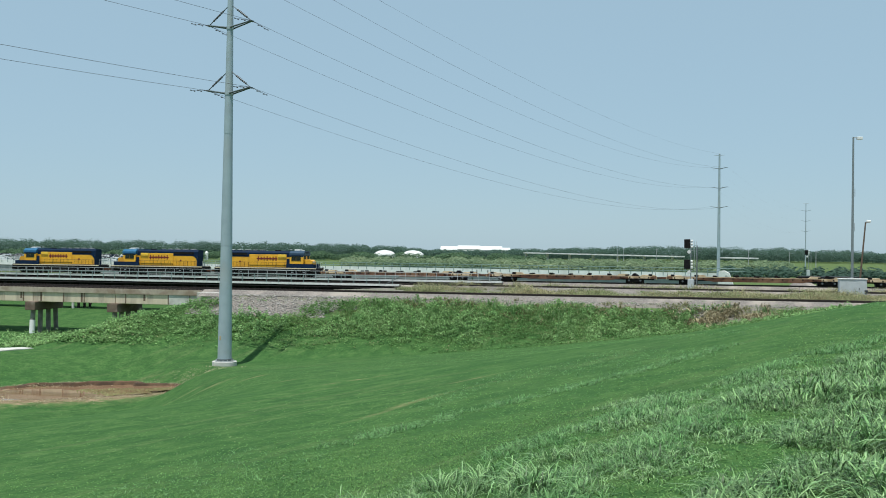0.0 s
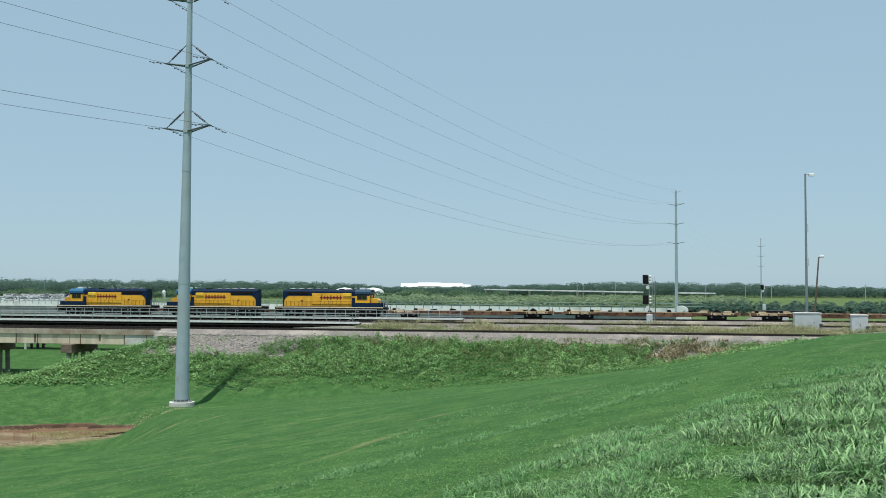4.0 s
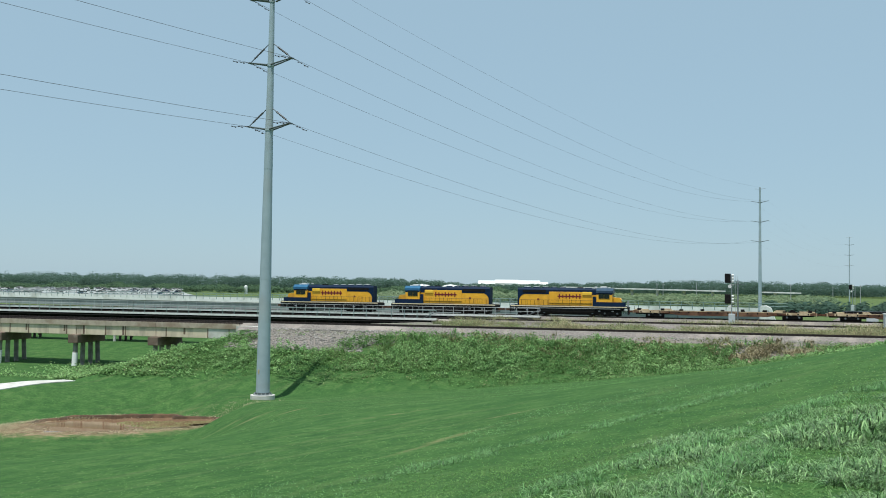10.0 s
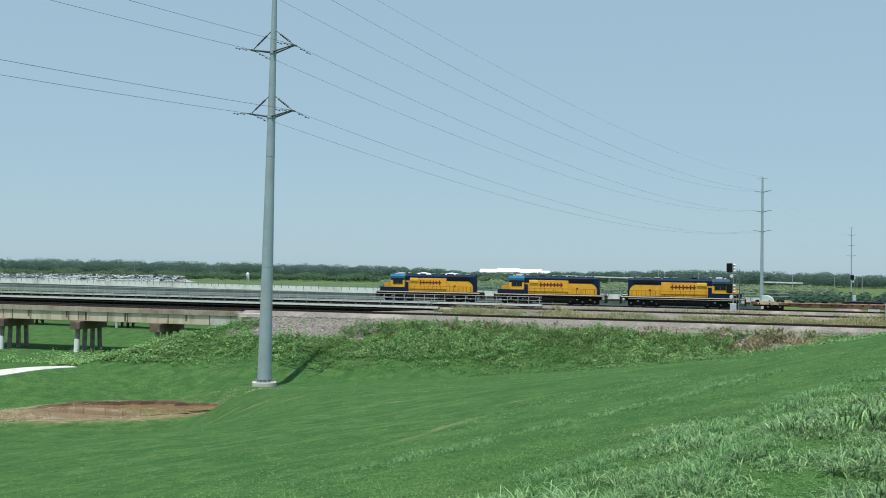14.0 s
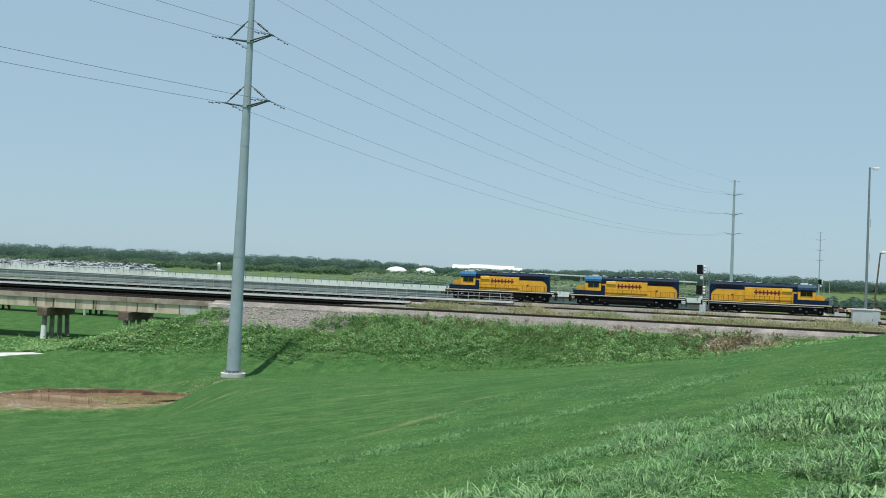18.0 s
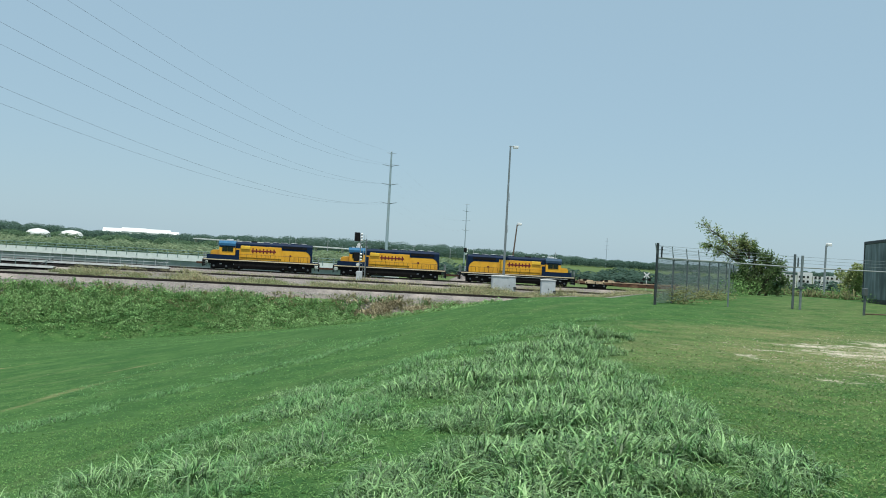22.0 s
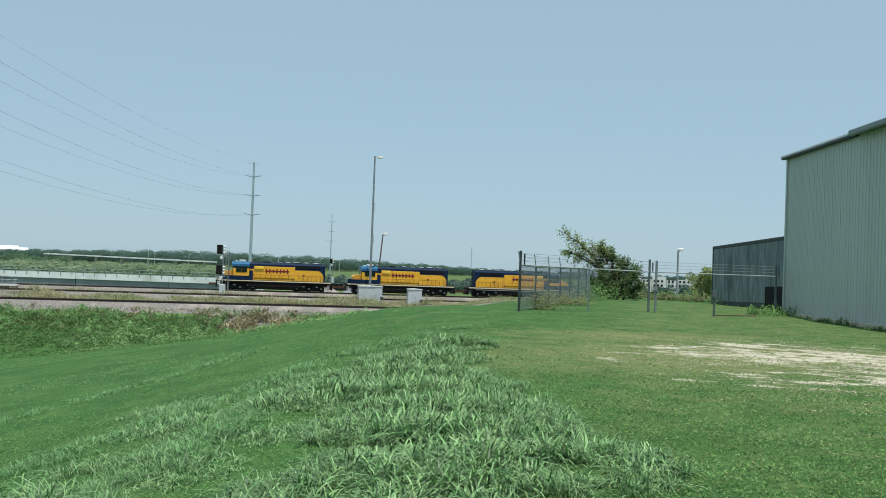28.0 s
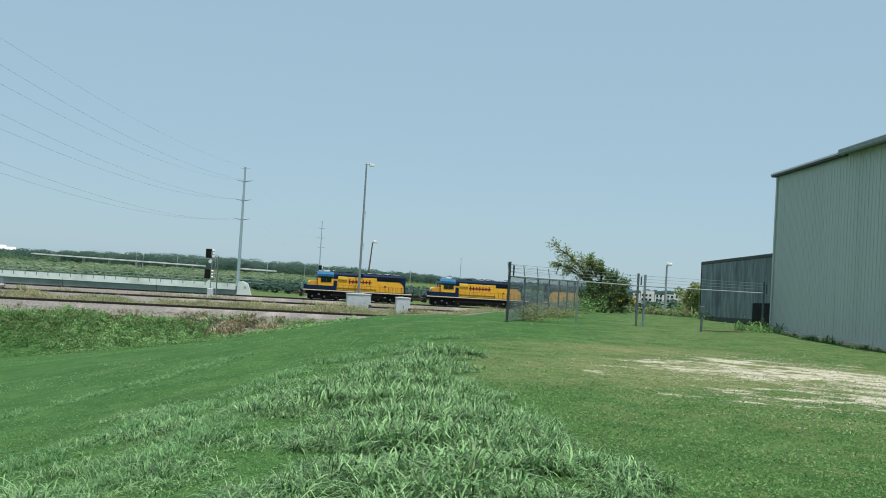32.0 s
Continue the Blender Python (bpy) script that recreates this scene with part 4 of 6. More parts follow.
ZB1 = gz(P1.x, P1.y)
power_pole("power_pole", P1, ZB1 + 0.45, 34.2, ARMS, LINE_AZ, "tapered grey steel power pole with short braced arms", 0.68, 0.17)
power_pole("power_pole", P2, -9.65, 34.4, ARMS, LINE_AZ, "distant grey steel power pole with three pairs of arms", 0.62, 0.28, False)
P3A = tuple(z - 0.5 for z in ARMS)
power_pole("power_pole", P3, -9.65, 34.2, P3A, LINE_AZ, "faraway grey steel power pole", 0.42, 0.2, False)
P4 = polar(29.3, 1400.0)
power_pole("power_pole", P4, -9.65, 33.0, (29.0, 22.5, 16.5), LINE_AZ, "very distant lattice-thin power pole", 0.5, 0.25, False)
P0 = Vector((P1.x - 230 * math.sin(radians(25)), P1.y - 230 * math.cos(radians(25)), 0))


def conductors():
    t = thing("power_lines", "thin dark overhead power lines strung between poles", "power lines")
    for i, z in enumerate(ARMS):
        for sd in (-1, 1):
            a = arm_tip(P1, z, sd, LINE_AZ)
            b0 = arm_tip(P0, z + 1.0, sd, LINE_AZ)
            b = arm_tip(P2, z, sd, LINE_AZ)
            for p, q, sag, r in ((b0, a, 4.0, 0.017), (a, b, 5.0, 0.014), (b, arm_tip(P3, P3A[i], sd, LINE_AZ), 4.0, 0.005)):
                bm = bm_new()
                catenary(bm, p, q, sag, r)
                part("conductor", bm, WIRE, t)
            for other in (b0, b):
                d = (other - a).normalized()
                bm = bm_new()
                for k in (1.3, 2.3):
                    c = a + d * k - Vector((0, 0, 0.05 + 0.14 * k))
                    tube(bm, c - d * 0.28, c + d * 0.28, 0.022, 0.022, 6)
                    for e in (-1, 1):
                        tube(bm, c + d * (0.2 * e), c + d * (0.34 * e), 0.06, 0.05, 8)
                tube(bm, a, a + d * 0.6 - Vector((0, 0, 0.09)), 0.05, 0.04, 6)
                tube(bm, a + d * 0.1, a + d * 2.3 - Vector((0, 0, 0.33)), 0.02, 0.015, 5)
                part("clamp_and_dampers", bm, INSUL, t)


conductors()
_t = thing("shield_wire", "thin overhead shield wire between the pole tops", "power lines")
for _p, _q, _z0, _z1, _sg in ((P1, P2, 34.3, 34.5, 4.0), (P0, P1, 35.5, 34.3, 3.0)):
    _bm = bm_new()
    catenary(_bm, (_p.x, _p.y, _z0), (_q.x, _q.y, _z1), _sg, 0.011)
    part("span_wire", _bm, WIRE, _t)


# ---- masts, lamps, signals ----
def light_mast(base, zb, ztop, r0):
    t = thing("light_mast", "tall slender grey steel mast with a lamp on top", "mast", pose(base.x, base.y, 0))
    part("shaft", tb((0, 0, zb), (0, 0, ztop), r0, r0 * 0.6, 10), FENCEM, t)
    part("top_bracket", tb((-0.2, 0, ztop - 0.1), (0.9, 0, ztop), 0.06, 0.06, 6), STEELW, t)
    part("lamp_head", bevel(bx(0.5, 1.3, -0.25, 0.25, ztop - 0.35, ztop + 0.05), 0.05, 1), LAMPG, t)
    for z in (0.4, 0.62):
        part("antenna", tb((0.3, 0, zb + (ztop - zb) * z), (0.3, 0, zb + (ztop - zb) * z + 1.2), 0.04, 0.04, 6), STEELW, t)
    return t


light_mast(polar(23.27, 150.0), -4.0, 18.75, 0.21)


def street_lamp(base, zb, ztop, lean, label):
    t = thing("street_lamp", label, "lamp", pose(base.x, base.y, zb, 0, lean, 0))
    H = ztop - zb
    part("post", tb((0, 0, 0), (0, 0, H), 0.17, 0.11, 8), WOOD if lean else FENCEM, t)
    part("arm", tb((0, 0, H - 0.2), (0.5, 0, H + 0.1), 0.05, 0.05, 6), STEELW, t)
    part("lamp_head", bevel(bx(0.1, 0.75, -0.28, 0.28, H - 0.05, H + 0.35), 0.08, 1), LAMPG, t, "white lamp head")
    return t


street_lamp(polar(23.62, 160.0), -4.0, 6.8, 5.0, "leaning brown wooden pole with a white lamp")
street_lamp(polar(41.45, 130.0), -3.2, 5.0, 0.0, "slim grey pole with a white lamp head")


def block_signal(base, zb, heads, ztop, label, turn=-14):
    t = thing("railway_signal", label, "railway signal", pose(base.x, base.y, zb, 0, 0, turn), group="railway signals")
    H = ztop - zb
    part("mast", tb((0, 0, 0), (0, 0, H - 0.4), 0.09, 0.08, 8), FENCEM, t)
    part("base_box", bevel(bx(-0.45, 0.45, -0.4, 0.4, 0.0, 1.7), 0.04, 1), CABW, t, "pale metal relay box")
    for z in heads:
        part("signal_head", bevel(bx(-1.0, -0.12, -0.12, 0.12, z - 0.68, z + 0.72), 0.06, 1), BLACK, t, "black three-lamp signal head")
        for k in (-0.45, 0, 0.45):
            part("hood", tb((-0.43, 0.12, z + k), (-0.43, 0.42, z + k), 0.16, 0.16, 10, False), BLACK, t)
            part("lens_back", tb((0.0, -0.05, z + k), (0.3, -0.05, z + k), 0.19, 0.17, 10), WHITE, t)
        part("bracket", bx(-0.3, 0.35, -0.06, 0.06, z - 1.0, z - 0.9), WHITE, t)
        part("target_disc", tb((-0.28, -0.1, z - 1.2), (-0.28, -0.02, z - 1.2), 0.26, 0.26, 16), WHITE, t, "white round target")
    part("ladder", box(box(bm_new(), 0.5, 0.54, -0.02, 0.02, 0, H - 0.5), 0.78, 0.82, -0.02, 0.02, 0, H - 0.5), STEELW, t)
    return t


SG = polar(14.6, 149.0)
block_signal(SG, -3.9, (7.0, 3.9), 4.0, "two-headed black railway signal on a slim white mast")
block_signal(polar(21.0, 300.0), -4.5, (6.8,), 3.0, "distant single-headed railway signal")
_pl = polar(14.95, 151.0)
_t = thing("utility_post", "thin dark steel post beside the signal", "post", pose(_pl.x, _pl.y, -3.9))
part("post", tb((0, 0, 0), (0, 0, 6.8), 0.10, 0.07, 8), FENCED, _t)
part("crossbar", bx(-0.5, 0.9, -0.04, 0.04, 6.1, 6.2), FENCED, _t)


def signal_cabinet(az, r, w, h, dpt, label):
    b = polar(az, r)
    zb = gz(b.x, b.y)
    t = thing("signal_cabinet", label, "cabinet", pose(b.x, b.y, zb, 0, 0, -az + 6), group="signal cabinets")
    part("plinth", bx(-w / 2 + 0.05, w / 2 - 0.05, -dpt / 2 + 0.05, dpt / 2 - 0.05, -0.3, 0.2), CONC, t)
    part("body", bevel(bx(-w / 2, w / 2, -dpt / 2, dpt / 2, 0.2, h), 0.04, 1), CABW, t)
    rf = loft(bm_new(), ((-w / 2 - 0.08, h), (w / 2 + 0.08, h), (w / 2 + 0.08, h + 0.08), (0, h + 0.16), (-w / 2 - 0.08, h + 0.08)), -dpt / 2 - 0.08, dpt / 2 + 0.08)
    part("roof", rf, WHITE, t)
    d = part("door", bx(w / 2 - 1.05, w / 2 - 0.15, -dpt / 2 - 0.03, -dpt / 2, 0.3, h - 0.15), CABW, t)
    part("door_handle", bx(w / 2 - 0.98, w / 2 - 0.9, -dpt / 2 - 0.08, -dpt / 2 - 0.03, 1.0, 1.2), DARKM, d)
    part("meter_box", bevel(bx(w / 2 - 0.3, w / 2 + 0.12, -dpt / 2 - 0.12, -dpt / 2 + 0.2, 0.5, 0.95), 0.02, 1), DARKM, t)


signal_cabinet(23.28, 139.0, 3.4, 2.35, 2.2, "large pale grey metal signal cabinet in dry weeds")
signal_cabinet(25.95, 133.0, 1.95, 2.3, 1.6, "narrow pale grey metal signal cabinet")
_b = polar(22.0, 176.0)
_t = thing("equipment_box", "small pale equipment box beyond the track", "cabinet", pose(_b.x, _b.y, gz(_b.x, _b.y), 0, 0, -20))
part("body", bevel(bx(-0.9, 0.9, -0.6, 0.6, 0, 1.6), 0.04, 1), CABW, _t)
part("roof", bx(-0.98, 0.98, -0.68, 0.68, 1.6, 1.68), WHITE, _t)
_b = polar(31.7, 172.0)
_t = thing("crossing_sign", "white crossbuck sign at a road crossing", "sign", pose(_b.x, _b.y, gz(_b.x, _b.y), 0, 0, -30))
part("post", tb((0, 0, 0), (0, 0, 3.4), 0.06, 0.06, 8), WHITE, _t)
for _a in (40, -40):
    part("blade", bx(-0.65, 0.65, -0.03 - _a / 4000, 0.0 - _a / 4000, -0.11, 0.11), WHITE, _t, at=pose(0, -0.07, 3.3, 0, _a, 0))
part("warning_lamp_bar", bx(-0.55, 0.55, -0.1, -0.04, 2.45, 2.55), BLACK, _t)
for _x in (-0.5, 0.5):
    part("warning_lamp", tb((_x, -0.02, 2.5), (_x, -0.12, 2.5), 0.25, 0.25, 12), BLACK, _t)


# ---- metal shed ----
SHED_AZ = 28.7
SC = polar(47.3, 49.0)


def metal_shed():
    t = thing("metal_shed", "large sage-green ribbed metal shed with a pale roof edge", "shed", pose(SC.x, SC.y, 0, 0, 0, -SHED_AZ))
    # local y runs along the wall (far corner at 0), x into the building
    L, W, H = 46.0, 22.0, 7.55
    part("wall", bx(0.06, 0.2, -L, 0, 0.08, H), SHEDM, t)
    part("end_wall", bx(0.2, W, -0.2, 0, 0.15, H), SHEDM, t)
    part("end_wall", bx(0.2, W, -L, -L + 0.2, 0.15, H), SHEDM, t)
    part("far_wall", bx(W, W + 0.15, -L, 0, 0.15, H), SHEDM, t)
    rib = data("rib", bx(0.047, 0.06, -0.035, 0.035, 0.08, H), SHEDM)
    thin = data("panel_line", bx(0.050, 0.06, -0.025, 0.025, 0.15, H), SHEDM)
    k = -0.15
    i = 0
    while k > -L:
        part("rib" if i % 3 == 0 else "panel_line", rib if i % 3 == 0 else thin, None, t, at=pose(0, k, 0))
        k -= 0.305
        i += 1
    part("slab", bx(-0.22, W, -L - 0.1, 0.1, -0.4, 0.10), CONC, t, "pale concrete footing")
    part("corner_trim", bx(-0.01, 0.12, -0.1, 0.06, 0.15, H), SHEDM, t)
    b = bm_new()
    v = []
    for y in (-L - 0.3, 0.35):
        v.append([b.verts.new((x, y, z)) for x, z in ((-0.2, H + 0.03), (-0.2, H + 0.08), (W / 2, H + 1.6), (W + 0.4, H + 0.1), (W + 0.4, H + 0.02), (W / 2, H + 1.5))])
    for i in range(6):
        b.faces.new((v[0][i], v[0][(i + 1) % 6], v[1][(i + 1) % 6], v[1][i]))
    b.faces.new(v[0][::-1])
    b.faces.new(v[1])
    bmesh.ops.recalc_face_normals(b, faces=b.faces)
    part("roof", b, SHEDR, t)
    rr = data("roof_rib", bx(-0.22, 0.4, -0.06, 0.06, H + 0.07, H + 0.12), SHEDR)
    k = 0.2
    while k > -L:
        part("roof_rib", rr, None, t, at=pose(0, k, 0))
        k -= 0.305
    part("eave_trim", bx(-0.18, 0.05, -8.2, 0.3, H - 0.05, H + 0.03), DARKM, t, "dark eave trim")
    part("gutter", bevel(bx(-0.42, -0.2, -L, -8.3, H - 0.08, H + 0.16), 0.04, 1), FENCEM, t, "grey gutter")


metal_shed()


# ---- box trailer ----
def box_trailer():
    a, b = polar(48.0, 51.2, 0.0), polar(43.45, 64.0, 0.0)
    d = b - a
    L = 13.7
    az = math.degrees(math.atan2(d.x, d.y))
    zt_a, zt_b = 3.95, 3.62
    t = thing("box_trailer", "weathered grey aluminium box trailer with dark edges", "trailer", pose(b.x, b.y, zt_b - 3.95, math.degrees(math.atan2(zt_b - zt_a, d.length)), 0, -az))
    # y: 0 at the far end, negative towards the shed; x: 0 is the visible side
    part("body", bx(0, 2.5, -L, 0, 0.30, 3.85), TRAILM, t)
    part("roof", bevel(bx(-0.05, 2.54, -L - 0.04, 0.04, 3.78, 3.98), 0.03, 1), DARKM, t, "dark roof edge")
    part("bottom_rail", bx(-0.04, 2.53, -L, 0.0, 0.20, 0.46), DARKM, t, "dark bottom rail")
    part("corner_post", bx(-0.04, 0.12, -0.1, 0.03, 0.3, 3.82), DARKM, t)
    part("corner_post", bx(-0.06, 0.12, -L - 0.06, -L + 0.34, -0.2, 3.82), DARKM, t, "broad dark corner post")
    rng = random.Random(3)
    y = -0.12
    while y > -L + 0.5:
        w = rng.choice((1.22, 1.22, 2.44, 0.9))
        w = min(w, y + L - 0.36)
        part("side_panel", bx(-rng.uniform(0.008, 0.018), 0.0, y - w + 0.012, y - 0.012, 0.47, 3.79), rng.choice((TRAILM, TRAILM, TRAILD)), t)
        y -= w
    for y in (-3.0, -4.3):
        w = part("wheel", tb((0.1, y, 0.1), (0.55, y, 0.1), 0.5, 0.5, 20), BLACK, t)
        part("rim", tb((0.07, y, 0.1), (0.1, y, 0.1), 0.28, 0.28, 12), STEELW, w)
    # solid black block stands in for the shadow below the trailer
    part("under_shade", bx(0.02, 2.3, -L + 0.2, -0.1, -0.45, 0.22), BLACK, t, "black block for the underframe and the shadow below the trailer")
    part("landing_leg", bx(-0.04, 0.1, -L + 2.6, -L + 2.75, -0.4, 0.25), DARKM, t)
    part("tool_box", bevel(bx(-0.09, 0.6, -L + 0.36, -L + 4.2, -0.3, 1.35), 0.04, 1), BLACK, t, "black box under the trailer")


box_trailer()


# ---- chain-link fence ----
F0, F1, F2 = polar(32.25, 37.5), polar(39.85, 44.0), polar(46.9, 48.6)
FB = polar(37.5, 74.0)


def wire_mesh(bm, a, b, z0, z1, cell=0.12, r=0.003):
    """Diamond wire between two posts."""
    a, b = Vector(a), Vector(b)
    L = (b - a).length
    n = int(L / cell)
    hh = z1 - z0
    for i in range(-int(hh / cell), n + 1):
        for sgn in (1, -1):
            x0 = i * cell
            p, q = (x0, 0.0), (x0 + hh, hh)
            lo, hi = max(0.0, -x0), min(hh, L - x0)
            if hi <= lo:
                continue
            zz0, zz1 = (z0 + lo, z0 + hi) if sgn > 0 else (z1 - lo, z1 - hi)
            pa, pb = a.lerp(b, (x0 + lo) / L), a.lerp(b, (x0 + hi) / L)
            n3 = (b - a).cross(Vector((0, 0, 1))).normalized() * r
            v = [bm.verts.new((pa.x - n3.x, pa.y - n3.y, pa.z + zz0 - r)), bm.verts.new((pb.x - n3.x, pb.y - n3.y, pb.z + zz1 - r)),
                 bm.verts.new((pb.x + n3.x, pb.y + n3.y, pb.z + zz1 + r)), bm.verts.new((pa.x + n3.x, pa.y + n3.y, pa.z + zz0 + r))]
            bm.faces.new(v)


def gp(p):
    return Vector((p.x, p.y, gz(p.x, p.y)))


def fence_run(name, a, b, n, label, mesh=True, barbs=True, tall=(), slanted=False):
    t = thing(name, label, "fence")
    a, b = gp(a), gp(b)
    for i in range(n + 1):
        p = gp(a.lerp(b, i / n))
        big = i in tall
        part("post", tb(p - Vector((0, 0, 0.2)), p + Vector((0, 0, 2.38 if big else 1.86)), 0.052 if big else 0.042 if slanted else 0.032, None, 8), FENCED if big or slanted else FENCEM, t)
        if slanted and i < 4:
            part("slanted_arm", tb(p + Vector((0, 0, 1.8)), p + Vector((-0.1, 0, 2.36)), 0.02, None, 6), FENCEM, t)
        if big:
            part("barb_arm", tb(p + Vector((0.22, 0.05, 1.8)), p + Vector((0.22, 0.05, 2.25)), 0.035, None, 6), FENCED, t)
    for i in range(n):
        p, q = gp(a.lerp(b, i / n)), gp(a.lerp(b, (i + 1) / n))
        part("top_rail", tb(p + Vector((0, 0, 1.82)), q + Vector((0, 0, 1.82)), 0.03, None, 6), FENCEM if slanted else STEELW, t)
        if mesh:
            bm = bm_new()
            wire_mesh(bm, p, q, 0.05, 1.8)
            tagged(part("wire_mesh", bm, FENCEM, t), kind="stuff")
        if barbs:
            for z in (2.0, 2.14, 2.28):
                part("barbed_wire", tb(p + Vector((0, 0, z)), q + Vector((0, 0, z)), 0.006, None, 4, False), FENCEM, t)
    return t


fence_run("fence", F0, F1, 2, "galvanised chain-link fence with barbed wire over mown grass", False, True, (0, 2))
fence_run("fence", F0, FB, 10, "chain-link fence with barbed wire running back past a bush", True, True, (0,), True)
fence_run("gate", F1, F2, 1, "long chain-link gate beside the shed", False, True, (1,))
_p = gp(polar(40.25, 44.2))
_t = thing("fence_post", "second tall galvanised gate post", "post", pose(_p.x, _p.y, _p.z))
part("post", tb((0, 0, -0.2), (0, 0, 2.35), 0.055, 0.055, 8), FENCEM, _t)
part("hinge", bx(-0.1, 0.1, -0.07, 0.07, 0.9, 1.0), FENCED, _t)
_p = gp(polar(43.55, 42.8))
_t = thing("gate_stop", "short dark steel gate stop post", "post", pose(_p.x, _p.y, _p.z))
part("post", tb((0, 0, -0.1), (0.03, 0, 1.05), 0.05, 0.05, 8), FENCED, _t)
part("latch", bevel(bx(-0.09, 0.09, -0.09, 0.09, 0.8, 1.12), 0.02, 1), FENCED, _t)
part("ground_bar", tb((0, 0, 0.06), (2.6, 0.1, 0.06), 0.03, 0.03, 6), WOOD, _t)


# ---- foliage ----
def leaf_cloud(centres, count, size, seed, flat=1.0):
    """Small folded leaves scattered through uneven clumps: (x, y, z, radius) each."""
    rng = random.Random(seed)
    vs, fs = [], []
    tot = sum(c[3] ** 2 for c in centres)
    for cx, cy, cz, r in centres:
        for _ in range(int(count * r * r / tot)):
            d = Vector((rng.gauss(0, 1), rng.gauss(0, 1), rng.gauss(0, 1))).normalized() * r * rng.uniform(0.35, 1.0) ** 0.6
            p = Vector((cx, cy, cz)) + Vector((d.x, d.y, d.z * flat))
            q = Euler((rng.uniform(-1.1, 1.1), rng.uniform(-1.1, 1.1), rng.uniform(0, 6.3))).to_matrix()
            s = size * rng.uniform(0.6, 1.4)
            k = len(vs)
            for w in ((0, -s, 0), (s * 0.45, 0, s * 0.12), (0, s, 0), (-s * 0.45, 0, s * 0.12)):
                vs.append(p + q @ Vector(w))
            fs += [(k, k + 1, k + 2), (k, k + 2, k + 3)]
    me = bpy.data.meshes.new("leaves")
    me.from_pydata(vs, [], fs)
    return me


def tufts(name, spots, seed, blades, material, label, category, lean=0.6, width=0.012):
    """Bent grass blades in tufts: spots are (x, y, z, height)."""
    rng = np.random.default_rng(seed)
    sp = np.asarray(spots, float)
    n = len(sp) * blades
    base = np.repeat(sp, blades, 0)
    h = base[:, 3] * rng.uniform(0.55, 1.15, n)
    off = rng.normal(0, 1, (n, 2)) * (h * 0.22)[:, None]
    p0 = base[:, :3] + np.stack([off[:, 0], off[:, 1], np.full(n, -0.02)], 1)
    ang = rng.uniform(0, 2 * np.pi, n)
    d = np.stack([np.cos(ang), np.sin(ang), np.zeros(n)], 1)
    side = np.stack([-np.sin(ang), np.cos(ang), np.zeros(n)], 1)
    ln = lean * rng.uniform(0.3, 1.4, n)
    w = width * rng.uniform(0.6, 1.25, n) * np.clip(h / 0.3, 0.5, 2)
    up = np.array([0, 0, 1.0])
    sw = side * w[:, None]
    rings = []
    for f, wide in ((0.0, 0.7), (0.3, 1.0), (0.6, 1.0), (0.85, 0.75)):
        rise, run = h * (1.25 * f - 0.62 * ln * f * f), h * ln * (0.15 * f + 1.0 * f * f)
        c = p0 + up * rise[:, None] + d * run[:, None]
        rings += [c - sw * wide, c + sw * wide]
    tip = p0 + up * (h * (1.22 - 0.72 * ln))[:, None] + d * (h * 1.3 * ln)[:, None]
    V = np.stack(rings + [tip], 1).reshape(-1, 3)
    k = np.arange(n)[:, None] * 9
    Q = np.concatenate([k + np.array([0, 1, 3, 2]), k + np.array([2, 3, 5, 4]), k + np.array([4, 5, 7, 6])], 0)
    T = k + np.array([6, 7, 8])
    me = bpy.data.meshes.new(name)
    me.from_pydata(V.tolist(), [], Q.tolist() + T.tolist())
    me.materials.append(material)
    return tagged(new(name, me), label, category, kind="stuff")


def scatter(rng, n, fn):
    out = []
    while len(out) < n:
        x, y, h = fn(rng)
        if h > 0:
            out.append((x, y, gz(x, y), h))
    return out


def uv_to_xy(u, v):
    return -u * math.cos(CREST) + v * math.sin(CREST), u * math.sin(CREST) + v * math.cos(CREST)


# unmown strips and patches: (x, y, radius)
STRIPS = [[(12.6, 22.8, 0.8), (11.2, 21.5, 0.7), (8.7, 19.6, 0.55), (6.3, 17.0, 0.5), (4.6, 15.0, 0.5), (3.3, 13.3, 0.5), (2.0, 12.2, 0.6), (0.6, 10.6, 0.7)],
          [(6.2, 13.8, 0.5), (5.0, 12.8, 0.4), (3.7, 11.6, 0.45), (2.4, 9.9, 0.5), (1.5, 8.6, 0.55), (0.4, 7.0, 0.6)],
          [(8.0, 26.0, 0.7), (5.6, 23.4, 0.6), (3.4, 21.4, 0.6), (0.6, 19.2, 0.7), (-1.8, 16.4, 0.8)]]
PATCH = [(4.6, 12.0, 0.9), (6.2, 13.2, 1.1), (8.0, 15.8, 1.0), (9.5, 17.9, 0.85), (5.8, 11.2, 1.15), (5.0, 9.6, 1.15), (4.5, 8.2, 1.1), (4.1, 6.9, 1.2), (3.1, 6.3, 1.1), (5.0, 7.2, 0.5)]
THIN = [(2.7, 11.7, 0.9), (4.0, 12.1, 0.8), (1.8, 8.6, 0.7), (3.2, 14.2, 0.8), (2.6, 9.8, 0.8), (3.3, 8.9, 0.7), (4.9, 14.8, 0.6)]
LOW = [(0.2, 9.3, 0.6), (1.0, 9.6, 0.7), (1.7, 9.3, 0.5), (0.8, 8.2, 0.6), (-0.8, 8.6, 0.6), (-1.8, 8.0, 0.7)]


